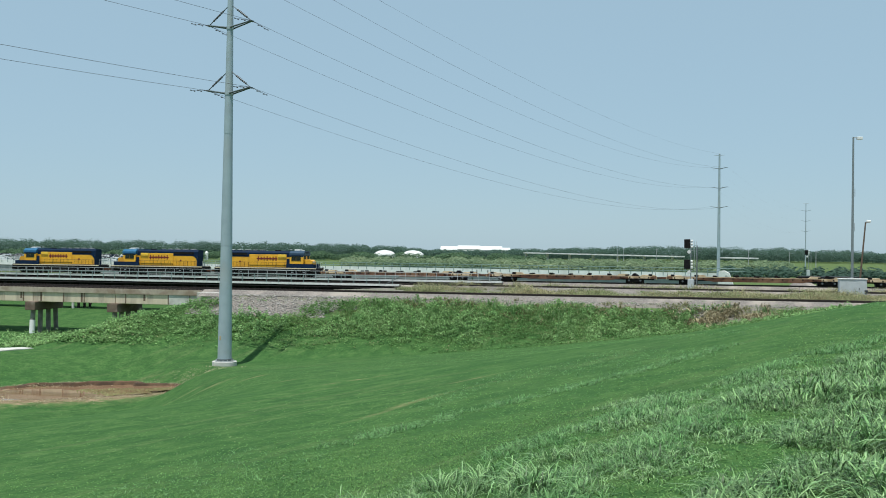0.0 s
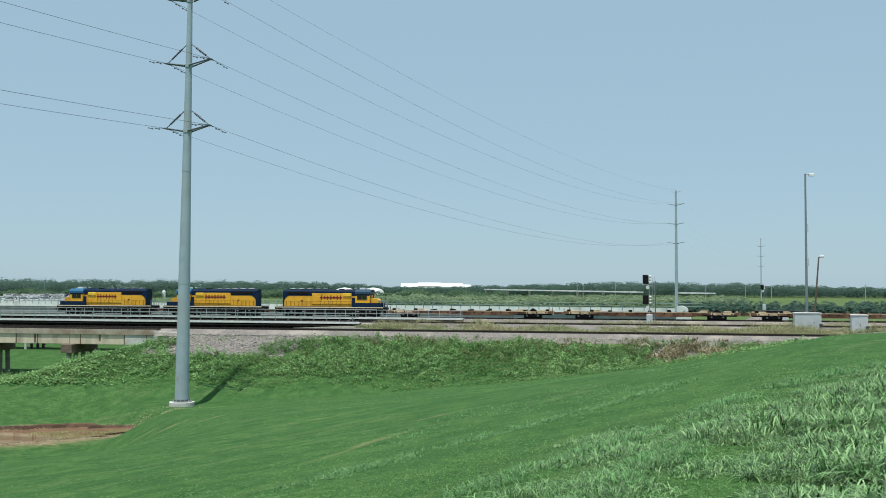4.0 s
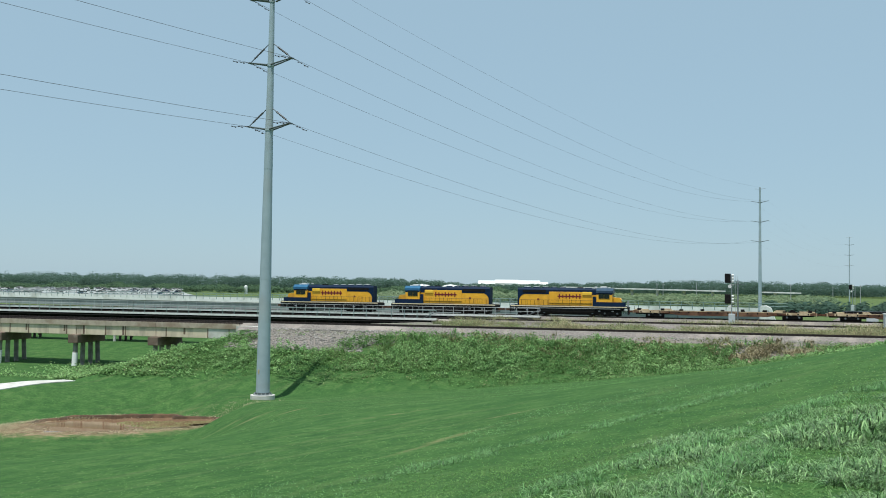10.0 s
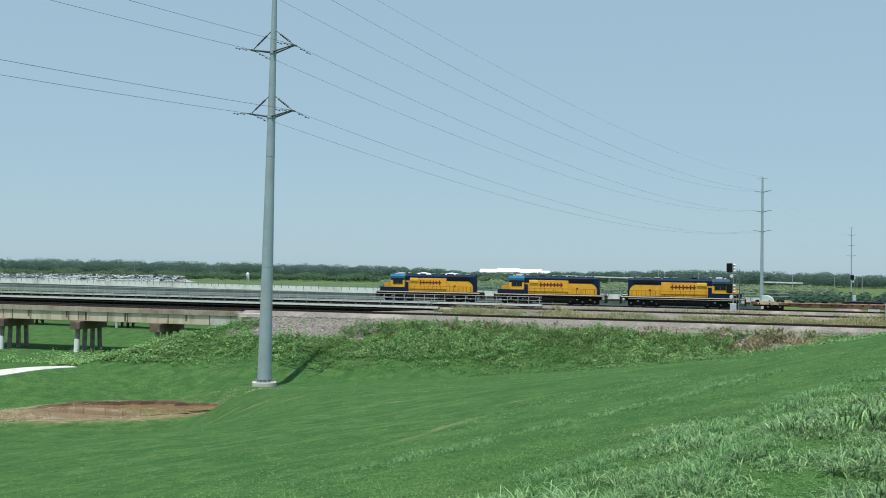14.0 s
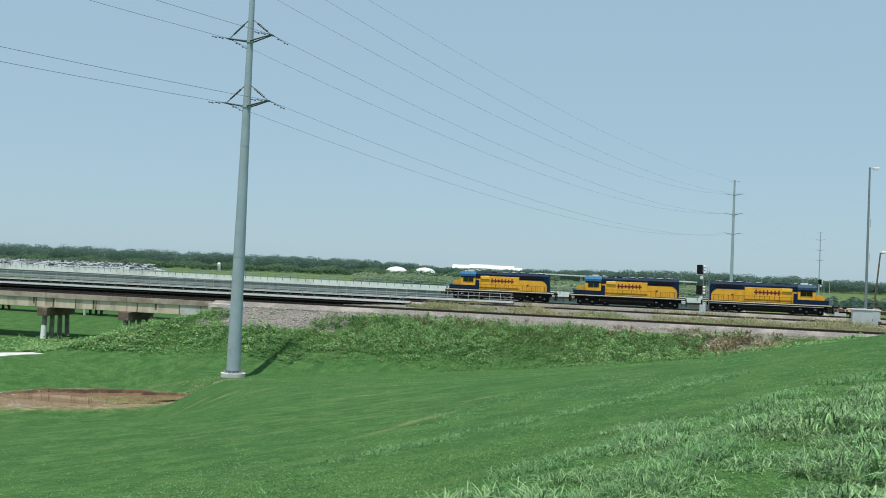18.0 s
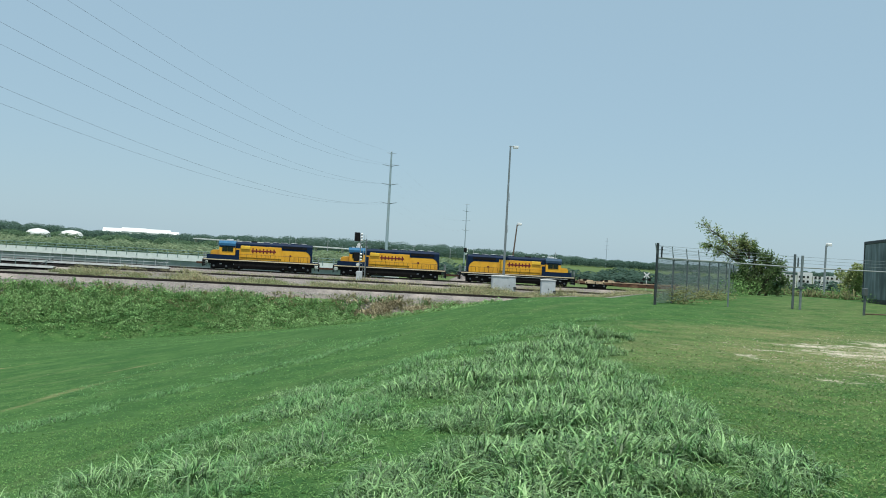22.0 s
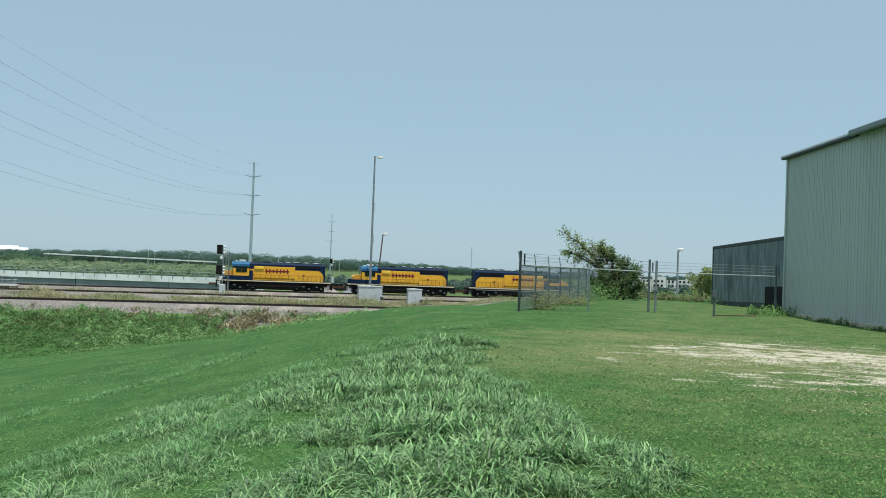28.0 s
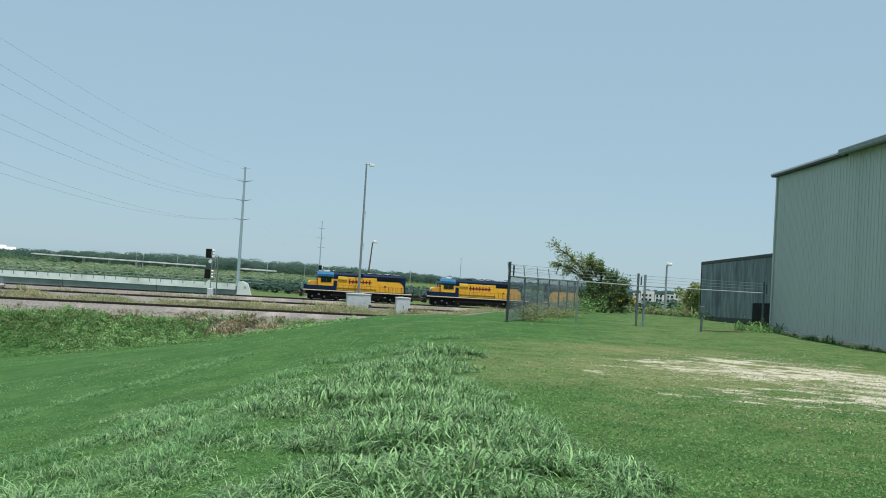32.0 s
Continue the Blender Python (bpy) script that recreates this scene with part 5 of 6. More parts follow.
def weeds():
    def from_blobs(blobs, h0, h1):
        tot = [b[2] ** 2 for b in blobs]

        def f(rng):
            bx_, by_, r = rng.choices(blobs, tot)[0]
            a, q = rng.uniform(0, 6.283), r * 1.35 * rng.random() ** 0.62
            x, y = bx_ + math.cos(a) * q, by_ + math.sin(a) * q
            k = noise.noise(Vector((x * 0.9, y * 0.9, 3.1)))
            if k + 0.6 * noise.noise(Vector((x * 2.3, y * 2.3, 5.0))) < -0.12:
                return 0, 0, 0
            return x, y, rng.uniform(h0, h1) * (1.0 + 0.5 * k) * max(0.4, 1.15 - 0.45 * q / r)
        return f

    def along(rng):
        strip = rng.choices(STRIPS, (9, 6, 4))[0]
        i = rng.randrange(len(strip) - 1)
        f = rng.random()
        (x0, y0, r0), (x1, y1, r1) = strip[i], strip[i + 1]
        x, y = x0 + (x1 - x0) * f + rng.gauss(0, r0 * 0.4), y0 + (y1 - y0) * f + rng.gauss(0, r0 * 0.4)
        k = noise.noise(Vector((x * 0.9, y * 0.9, 1.1))) + 0.5 * noise.noise(Vector((x * 2.6, y * 2.6, 4.1)))
        return x, y, rng.uniform(0.06, 0.15) * (1 + 0.5 * k) if k > -0.12 else 0
    rng = random.Random(11)
    tufts("crest_weeds", scatter(rng, 8300, from_blobs(PATCH, 0.12, 0.30)), 1, 11, BLADE, "tall unmown pale green grass weeds along the crest", "weeds", 1.1, 0.0085)
    tufts("slope_weeds", scatter(rng, 3400, along), 2, 9, ROWB, "rows of low green weeds across the slope", "weeds", 1.25, 0.0095)
    tufts("thin_weeds", scatter(rng, 1500, from_blobs(THIN, 0.07, 0.17)), 12, 8, BLADE, "low pale green weeds thinning out beside the unmown patch", "weeds", 1.2, 0.0085)
    tufts("low_weeds", scatter(rng, 480, from_blobs(LOW, 0.12, 0.26)), 4, 11, BLADE, "low patch of pale green weeds", "weeds", 1.0, 0.0065)

    def thin(rng):
        v = 3.5 + 42 * rng.random() ** 1.3
        x, y = uv_to_xy(rng.uniform(1, 13), v)
        return x, y, rng.uniform(0.05, 0.12) if noise.noise(Vector((x * 0.3, y * 0.12, 7.7))) > 0.12 else 0
    tufts("sparse_weeds", scatter(rng, 2200, thin), 5, 5, ROWB, "thin scattered weeds on the mown slope", "weeds", 1.25, 0.008)

    def lawn(rng):
        a, r = rng.uniform(-27, 58), 2.6 + 13 * rng.random() ** 0.9
        p = polar(a, r)
        return p.x, p.y, rng.uniform(0.02, 0.04) * (1 + r * 0.02)
    tufts("lawn_grass", scatter(rng, 52000, lawn), 3, 3, TURF, "short mown green turf", "grass", 1.0, 0.011)


weeds()


def turf_leaves(name, n, seed, az0, az1, r0, r1, material, label, keep=None, tilt=0.3):
    """Single blades lying at all angles in the mown grass, larger where they stand in for clumps."""
    rng = np.random.default_rng(seed)
    a, r = np.radians(rng.uniform(az0, az1, n)), r0 * (r1 / r0) ** rng.uniform(0, 1, n)
    x, y = r * np.sin(a), r * np.cos(a)
    if keep:
        k = keep(x, y) > rng.uniform(0, 1, n)
        x, y, r = x[k], y[k], r[k]
        n = len(x)
    z = ground_z(x, y) + rng.uniform(0.005, 0.03, n)
    t = rng.uniform(0, 2 * np.pi, n)
    tilt = tilt * np.clip(13 / r, 0.25, 1)
    e1 = np.stack([np.cos(t), np.sin(t), rng.normal(0, 1, n) * tilt], 1)
    e2 = np.stack([-np.sin(t), np.cos(t), rng.normal(0, 0.75, n) * tilt], 1)
    s = ((0.010 + 0.0005 * r) * rng.uniform(0.5, 1.6, n))[:, None]
    c = np.stack([x, y, z], 1)
    V = np.stack([c - e1 * s, c - e2 * s * 0.4, c + e1 * s, c + e2 * s * 0.4], 1).reshape(-1, 3)
    me = bpy.data.meshes.new(name)
    me.from_pydata(V.tolist(), [], (np.arange(n)[:, None] * 4 + np.arange(4)).tolist())
    me.materials.append(material)
    tagged(new(name, me), label, "grass", kind="stuff")


def dry_lot(x, y):
    a, r = np.degrees(np.arctan2(x, y)), np.hypot(x, y)
    g = np.exp(-((a - 49) / 11) ** 2 - ((r - 23) / 10) ** 2)
    return np.clip(g + 0.07, 0, 1) * np.clip(1.5 - r / 34, 0.1, 1)


turf_leaves("lawn_blades", 110000, 61, 20, 60, 4.5, 60.0, LAWNB, "loose blades of mown green turf on the lot", lambda x, y: np.clip(1.35 - np.hypot(x, y) / 36, 0.02, 1), 0.55)
turf_leaves("plain_blades", 36000, 65, -28, 14, 52.0, 104.0, SLOPEB, "rough grass at the foot of the bank")
turf_leaves("slope_blades", 90000, 64, -27, 22, 4.5, 45.0, SLOPEB, "loose blades of mown green turf on the slope", lambda x, y: np.clip(1.25 - np.hypot(x, y) / 34, 0, 1), 0.45)
turf_leaves("straw_blades", 95000, 62, 22, 60, 6.0, 50.0, STRAW, "dry straw-coloured blades in the worn lawn", dry_lot)
turf_leaves("slope_straw", 700, 63, -27, 22, 9.0, 55.0, STRAW, "scattered dry blades on the mown slope")


def leaf_sheet(name, spots, seed, per, size, material, label):
    """Broad leaves held nearly flat at uneven heights over each spot (x, y, z, height)."""
    rng = np.random.default_rng(seed)
    sp = np.repeat(np.asarray(spots, float), per, 0)
    n = len(sp)
    c = sp[:, :3] + np.stack([rng.normal(0, 0.35, n), rng.normal(0, 0.35, n), sp[:, 3] * rng.uniform(0.1, 1.1, n)], 1)
    a = rng.uniform(0, 2 * np.pi, n)
    t1, t2 = rng.normal(0, 0.45, n), rng.normal(0, 0.45, n)
    e1 = np.stack([np.cos(a), np.sin(a), t1], 1)
    e2 = np.stack([-np.sin(a), np.cos(a), t2], 1)
    s = size * rng.uniform(0.5, 1.5, n)[:, None]
    V = np.stack([c - e1 * s, c - e2 * s * 0.55, c + e1 * s, c + e2 * s * 0.55], 1).reshape(-1, 3)
    me = bpy.data.meshes.new(name)
    me.from_pydata(V.tolist(), [], (np.arange(n)[:, None] * 4 + np.arange(4)).tolist())
    me.materials.append(material)
    return tagged(new(name, me), label, "weeds", kind="stuff")


def bank_weeds():
    rng = random.Random(5)

    def cover(x, y, f, z):
        return noise.noise(Vector((x * f, y * f, z)))

    def pit(s, d):
        """Bare eroded scoop in the bank."""
        return math.hypot((s - 6.2) / 4.6, (d - 101.4) / 2.6) < 1.0

    def bank(rng):
        s, d = rng.uniform(-70, 27), rng.triangular(91.5, 106.3, 101.5)
        p = at_track(s, d)
        k = cover(p.x, p.y, 0.16, 4.0)
        lim = -0.8 + (0.9 if d > 104 else 0) + (0.95 if -55 < s < -36 and d > 99.5 else 0) + (0.06 * (99 - d) if d < 99 else 0)
        if k + 0.5 * cover(p.x, p.y, 0.7, 2.0) < lim or gz(p.x, p.y) > -3.9 or pit(s, d):
            return 0, 0, 0
        return p.x, p.y, rng.uniform(0.1, 0.3) * (2.2 if k > 0.2 and d > 97 else 1)
    sp = scatter(rng, 7500, bank)
    leaf_sheet("bank_weeds", sp, 6, 12, 0.085, BANKW, "rank broad-leaved green weeds covering the railway bank")
    leaf_sheet("dead_bank_leaves", [q for q in sp if cover(q[0], q[1], 0.12, 14.0) > 0.05][::3], 47, 6, 0.075, DRYW, "dead tan leaves scattered among the bank weeds")
    tufts("bank_grass", sp[::8], 7, 6, BANKG, "tall seeding grass among the bank weeds", "weeds", 0.7, 0.045)

    # taller domed clumps with bright tops
    g = np.random.default_rng(44)
    V, F = [], []
    for _ in range(1050):
        s, d = rng.uniform(-66, 27), rng.triangular(93.5, 105.5, 99)
        p = at_track(s, d)
        if gz(p.x, p.y) > -3.85 or (-55 < s < -36 and d > 100) or pit(s, d):
            continue
        near_end = 1.35 if s < -50 else 1.0
        big = noise.noise(Vector((p.x * 0.13, p.y * 0.13, 5.5)))
        if big < -0.22:
            continue
        h, w = rng.uniform(0.3, 0.85) * (1 + big) * near_end, rng.uniform(0.3, 0.8) * near_end
        n = int(40 + 75 * w)
        q = g.normal(0, 1, (n, 3))
        q[:, 2] = np.abs(q[:, 2])
        q /= np.linalg.norm(q, axis=1)[:, None]
        c = q * g.uniform(0.75, 1.1, (n, 1)) * np.array([w, w, h]) + np.array([p.x, p.y, gz(p.x, p.y) - 0.05])
        nr = q + g.normal(0, 0.35, (n, 3))
        e0 = np.cross(nr, g.normal(0, 1, (n, 3)))
        e0 /= np.linalg.norm(e0, axis=1)[:, None]
        e1 = np.cross(nr, e0)
        e1 /= np.linalg.norm(e1, axis=1)[:, None]
        z = g.uniform(0.05, 0.15, (n, 1))
        k = len(V)
        V += np.stack([c - e0 * z, c - e1 * z * 0.6, c + e0 * z, c + e1 * z * 0.6], 1).reshape(-1, 3).tolist()
        F += (k + np.arange(n)[:, None] * 4 + np.arange(4)).tolist()
    me = bpy.data.meshes.new("tall_bank_weeds")
    me.from_pydata(V, [], F)
    me.materials.append(TALLW)
    tagged(new("tall_bank_weeds", me), "taller domed clumps of bright green weeds on the bank", "weeds", kind="stuff")

    def spikes(rng):
        s, d = rng.uniform(-40, 27), rng.triangular(97, 106, 102.5)
        p = at_track(s, d)
        k = cover(p.x, p.y, 0.2, 3.0) + 0.5 * cover(p.x, p.y, 0.6, 9.0)
        return p.x, p.y, rng.uniform(0.4, 0.95) if k > 0.12 and gz(p.x, p.y) < -4.2 and not pit(s, d) else 0
    tufts("bank_reeds", scatter(rng, 420, spikes), 46, 8, STALK, "tall upright green grass stalks on the bank", "weeds", 0.6, 0.016)

    def scrub(rng):
        s, d = rng.uniform(-36, 40), rng.triangular(99, 107, 104.5)
        p = at_track(s, d)
        k = cover(p.x, p.y, 0.22, 8.0) + 0.5 * cover(p.x, p.y, 0.8, 6.0)
        return p.x, p.y, rng.uniform(0.15, 0.5) if k > 0.05 and gz(p.x, p.y) < -3.5 else 0
    sp = scatter(rng, 800, scrub)
    leaf_sheet("withered_bank_leaves", sp, 41, 5, 0.07, DRYW, "withered tan weeds along the top of the bank")
    tufts("withered_bank_grass", sp, 42, 7, BROWNW, "dry brown grass along the top of the bank", "weeds", 0.8, 0.025)

    def around(rng):
        s, d = rng.gauss(-66, 6), rng.uniform(92, 112)
        p = at_track(s, d)
        return p.x, p.y, rng.uniform(0.15, 0.6) if gz(p.x, p.y) < -5.2 and s < -52 else 0
    leaf_sheet("abutment_weeds", scatter(rng, 2000, around), 8, 12, 0.14, TALLW, "thick green weeds round the bridge abutment")

    def dry(rng):
        s, d = rng.uniform(-38, 70), rng.uniform(114.2, 150)
        if abs(d - M_D) < 1.5 or (d > 147 and s < -24):
            return 0, 0, 0
        p = at_track(s, d)
        k = noise.noise(Vector((p.x * 0.06, p.y * 0.06, 9.0)))
        j = noise.noise(Vector((p.x * 0.22, p.y * 0.22, 2.0)))
        return p.x, p.y, rng.uniform(0.25, 0.6) * (0.7 + 2.6 * max(0.0, j + 0.5 * k)) if k + 0.8 * j > -0.25 - 0.006 * s else 0
    sp = scatter(rng, 11500, dry)
    leaf_sheet("green_track_leaves", sp[::6], 20, 6, 0.07, BANKG, "patches of green weeds between the tracks")
    leaf_sheet("dry_leaves", sp, 19, 7, 0.07, DRYW, "withered straw-coloured leaves between the tracks")
    tufts("dry_weeds", sp, 9, 8, DRYW, "straw-coloured dry weeds between the tracks", "weeds", 1.1, 0.016)

    def dry2(rng):
        s, d = rng.gauss(6.4, 1.9), rng.gauss(101.8, 1.5)
        p = at_track(s, d)
        return p.x, p.y, rng.uniform(0.25, 0.75) if cover(p.x, p.y, 0.45, 12.0) > -0.15 else 0
    sp = scatter(rng, 520, dry2)
    leaf_sheet("dry_bank_leaves", sp, 45, 7, 0.07, PITW, "withered tan leaves in a clump on the bank")
    tufts("dry_bank_weeds", sp, 10, 10, PITW, "clump of brown dry weeds on the bank", "weeds", 0.9, 0.03)


bank_weeds()


def rubble(name, spots, seed, s0, s1, label, material=None):
    """Angular broken stones, half sunk."""
    rng = random.Random(seed)
    vs, fs = [], []
    ico = [(-1, 0, .62), (1, 0, .62), (-1, 0, -.62), (1, 0, -.62), (0, .62, 1), (0, .62, -1), (0, -.62, 1), (0, -.62, -1), (.62, 1, 0), (-.62, 1, 0), (.62, -1, 0), (-.62, -1, 0)]
    tri = [(0, 4, 1), (0, 9, 4), (9, 5, 4), (4, 5, 8), (4, 8, 1), (8, 10, 1), (8, 3, 10), (5, 3, 8), (5, 2, 3), (2, 7, 3), (7, 10, 3), (7, 6, 10), (7, 11, 6), (11, 0, 6), (0, 1, 6), (6, 1, 10), (9, 0, 11), (9, 11, 2), (9, 2, 5), (7, 2, 11)]
    for x, y, z in spots:
        s = rng.uniform(s0, s1)
        q = Euler((rng.uniform(0, 6), rng.uniform(0, 6), rng.uniform(0, 6))).to_matrix()
        k = len(vs)
        for a, b, c in ico:
            p = q @ Vector((a, b, c)) * s * rng.uniform(0.7, 1.15)
            vs.append((x + p.x, y + p.y, z + p.z * 0.6 + s * 0.1))
        fs += [(k + b, k + a, k + c) for a, b, c in tri]
    me = bpy.data.meshes.new(name)
    me.from_pydata(vs, [], fs)
    me.materials.append(material or STONE)
    tagged(new(name, me), label, "stones", kind="stuff")


def stone_spots(n, seed, s0, ds, d0, dd, uniform=False):
    rng = random.Random(seed)
    out = []
    for _ in range(n):
        s, d = (rng.uniform(s0 - ds, s0 + ds), rng.uniform(d0 - dd, d0 + dd)) if uniform else (rng.gauss(s0, ds), rng.gauss(d0, dd))
        p = at_track(s, d)
        out.append((p.x, p.y, gz(p.x, p.y)))
    return out


rubble("riprap", stone_spots(2600, 1, -46, 8.5, 103.5, 3.6, True), 1, 0.05, 0.15, "grey broken stone on the bank beside the abutment")
rubble("ballast_stones", stone_spots(3600, 4, 12, 52, 106.6, 2.2, True), 4, 0.04, 0.10, "loose grey-brown ballast stones beside the near track")
rubble("stone_heap", stone_spots(160, 2, -37.5, 1.6, 102.6, 0.5), 2, 0.12, 0.3, "low heap of pale stones on the bank")
rubble("stone_patch", stone_spots(260, 3, 3.4, 1.5, 103.8, 0.8), 3, 0.08, 0.22, "pale stones spilling down the bank")


def gravel_chips():
    rng = random.Random(17)
    out = []
    while len(out) < 3600:
        a, r = rng.gauss(51, 5.5), rng.gauss(21.5, 3.2)
        p = polar(a, r)
        k = noise.noise(Vector((p.x * 0.5, p.y * 0.9, 2.0))) + 0.6 * noise.noise(Vector((p.x * 1.7, p.y * 2.2, 5.0)))
        if k > 0.02 and 36 < a < 62:
            out.append((p.x, p.y, gz(p.x, p.y)))
    rubble("gravel_chips", out, 18, 0.006, 0.017, "pale gravel chips worn into the lawn", CHIPS)


gravel_chips()


def bush(name, p, label, trunks, clumps, count, size, seed, material, pale=None):
    t = thing(name, label, "tree", pose(p.x, p.y, gz(p.x, p.y), 0, 0, -math.degrees(math.atan2(p.x, p.y))))
    for (a, b, r0, r1) in trunks:
        part("limb", tb(a, b, r0, r1, 7), BARK, t)
    me = leaf_cloud(clumps, count, size, seed)
    me.materials.append(material)
    part("crown", me, None, t)
    if pale:
        me = leaf_cloud(pale, 2900, size * 1.5, seed + 1)
        me.materials.append(LEAFL)
        part("pale_foliage", me, None, t)
    return t


_r = random.Random(21)
_bp = polar(37.6, 61.0)


_low = [((0, 0, 0), (0.9, 0.2, 2.3), 0.12), ((0, 0, 0), (0.1, 0.3, 2.9), 0.12), ((0, 0, 0), (1.4, -0.1, 1.3), 0.1), ((0.1, 0, 0), (-0.8, 0.1, 2.4), 0.1),
        ((0, 0, 0), (1.6, 0.3, 2.0), 0.1), ((0, 0, 0), (0.5, -0.3, 1.0), 0.1), ((0.2, 0.5, 0), (0.6, 0.6, 2.6), 0.1), ((0.4, -0.4, 0), (1.5, -0.6, 1.7), 0.1),
        ((0, 0, 0), (-0.6, -0.3, 1.6), 0.1), ((0.8, 0, 0), (2.0, 0.2, 0.9), 0.08), ((0, 0, 0), (-1.0, 0.2, 1.1), 0.08)]
_up = [((-0.4, 0, 1.9), (-2.2, 0, 3.6), 0.08), ((-0.8, 0, 2.2), (-3.1, 0.1, 4.2), 0.07), ((-0.3, 0, 2.2), (-1.2, 0.2, 3.4), 0.06), ((-0.8, 0, 2.0), (-2.6, 0.2, 2.9), 0.06), ((-0.2, 0, 2.2), (-0.6, 0, 3.3), 0.06)]


def leafy_sprays(stems, seed, twigs, reach, per, size, droop):
    """Thin twigs off each stem with narrow leaves along them: (limbs, leaf mesh)."""
    rng = random.Random(seed)
    limbs, vs, fs = [], [], []
    for start, end, r in stems:
        a, b = Vector(start), Vector(end)
        bow = Vector((rng.gauss(0, 0.1), rng.gauss(0, 0.1), rng.uniform(0.05, 0.2)))
        mid = a.lerp(b, 0.5) + bow
        limbs += [(a, mid, r, r * 0.65), (mid, b, r * 0.65, 0.012)]
        ahead = (b - a).normalized()
        for _ in range(twigs):
            f = rng.uniform(0.12, 1.0) ** 0.8
            p = a.lerp(mid, f * 2) if f < 0.5 else mid.lerp(b, f * 2 - 1)
            d = (ahead * rng.uniform(0.3, 1.1) + Vector((rng.gauss(0, 0.55), rng.gauss(0, 0.55), rng.gauss(0.05, 0.5)))).normalized()
            ln = reach * rng.uniform(0.4, 1.25)
            q = p + d * ln + Vector((0, 0, -droop * ln))
            q.z = max(q.z, 0.15)
            limbs.append((p, q, 0.016, 0.006))
            for _ in range(int(per * ln / reach)):
                c = p.lerp(q, rng.uniform(0.15, 1.08)) + Vector((rng.gauss(0, 0.07), rng.gauss(0, 0.07), rng.gauss(0, 0.07)))
                e = (d + Vector((rng.gauss(0, 0.7), rng.gauss(0, 0.7), rng.gauss(-0.35, 0.5)))).normalized()
                w = e.cross(Vector((rng.gauss(0, 1), rng.gauss(0, 1), rng.gauss(0, 1)))).normalized()
                z = size * rng.uniform(0.6, 1.4)
                k = len(vs)
                vs += [c, c + e * z + w * z * 0.34, c + e * z * 2.0, c + e * z - w * z * 0.34]
                fs.append((k, k + 1, k + 2, k + 3))
    me = bpy.data.meshes.new("leaves")
    me.from_pydata(vs, [], fs)
    return limbs, me


def shrub_tree():
    t = thing("shrub_tree", "leaning leafy shrub with pale upper branches behind the fence", "tree", pose(_bp.x, _bp.y, gz(_bp.x, _bp.y), 0, 0, -math.degrees(math.atan2(_bp.x, _bp.y))))
    for name, stems, seed, twigs, reach, per, size, droop, m in (("crown", _low, 31, 52, 0.5, 20, 0.085, 0.15, LEAF), ("outer_foliage", _low[:5] + _up[-2:], 35, 30, 0.7, 17, 0.08, 0.2, LEAFM),
                                                               ("pale_foliage", _up, 32, 30, 0.6, 16, 0.08, 0.25, LEAFL)):
        limbs, me = leafy_sprays(stems, seed, twigs, reach, per, size, droop)
        bm = bm_new()
        for a, b, r0, r1 in limbs:
            tube(bm, a, b, r0, r1, 5, False)
        part("limb", bm, BARK, t)
        me.materials.append(m)
        part(name, me, None, t)


shrub_tree()
for _az, _rr, _h, _m in ((33.6, 41.0, 0.75, BROWNW), (35.2, 48.0, 0.5, BROWNW), (36.9, 56.0, 1.1, BANKW), (44.5, 62.0, 0.6, BANKW)):
    _q = polar(_az, _rr)
    leaf_sheet("fence_weeds", [(_q.x + _r.gauss(0, 0.5), _q.y + _r.gauss(0, 0.5), gz(_q.x, _q.y), _r.uniform(.4, 1) * _h) for _ in range(60)], 30 + int(_az), 16,
               0.05, _m, "ragged weeds growing along the fence")
_fw = []
for _k in range(420):
    _q = polar(_r.uniform(33.5, 43.6), _r.uniform(66, 72))
    _fw.append((_q.x, _q.y, gz(_q.x, _q.y), _r.uniform(0.15, 0.75)))
leaf_sheet("rim_weeds", _fw, 71, 9, 0.06, BANKW, "rank weeds along the far rim of the lot")
tufts("rim_grass", _fw[::2], 72, 7, BROWNW, "dry grass along the far rim of the lot", "weeds", 0.8, 0.02)
_q = polar(43.05, 70.0)
_cl = [(_r.gauss(0, 0.5), _r.gauss(0, 0.5), _r.uniform(0.3, 2.2), _r.uniform(0.25, 0.5)) for _ in range(26)]
bush("bush", _q, "rounded green bush beyond the trailer", [((0, 0, 0), (0, 0, 1.4), 0.1, 0.05)], _cl, 4200, 0.09, 5, LEAFL)
_cw = []
for _k in range(75):
    _q = polar(_r.gauss(46.9, 0.8), _r.gauss(47.4, 0.9))
    _cw.append((_q.x, _q.y, gz(_q.x, _q.y), 0.1 + 0.6 * _r.random() ** 2.5))
tufts("corner_weeds", _cw, 56, 6, BANKG, "bright weeds between the shed corner and the trailer", "weeds", 0.9, 0.014)
leaf_sheet("corner_leaves", _cw[::2], 57, 8, 0.05, TALLW, "leafy weeds between the shed corner and the trailer")
_along, _out = Vector((math.sin(radians(SHED_AZ)), math.cos(radians(SHED_AZ)), 0)), Vector((-math.cos(radians(SHED_AZ)), math.sin(radians(SHED_AZ)), 0))
_sw = []
for _k in range(420):
    _y = 32 * _r.random()
    _d = noise.noise(Vector((_y * 0.55, 3.0, 0.0)))
    if _d > -0.1:
        _q = SC - _along * _y + _out * (0.05 + abs(_r.gauss(0.15, 0.3)))
        _sw.append((_q.x, _q.y, gz(_q.x, _q.y), _r.uniform(0.06, 0.22) * (1 + 2.2 * max(0.0, _d))))
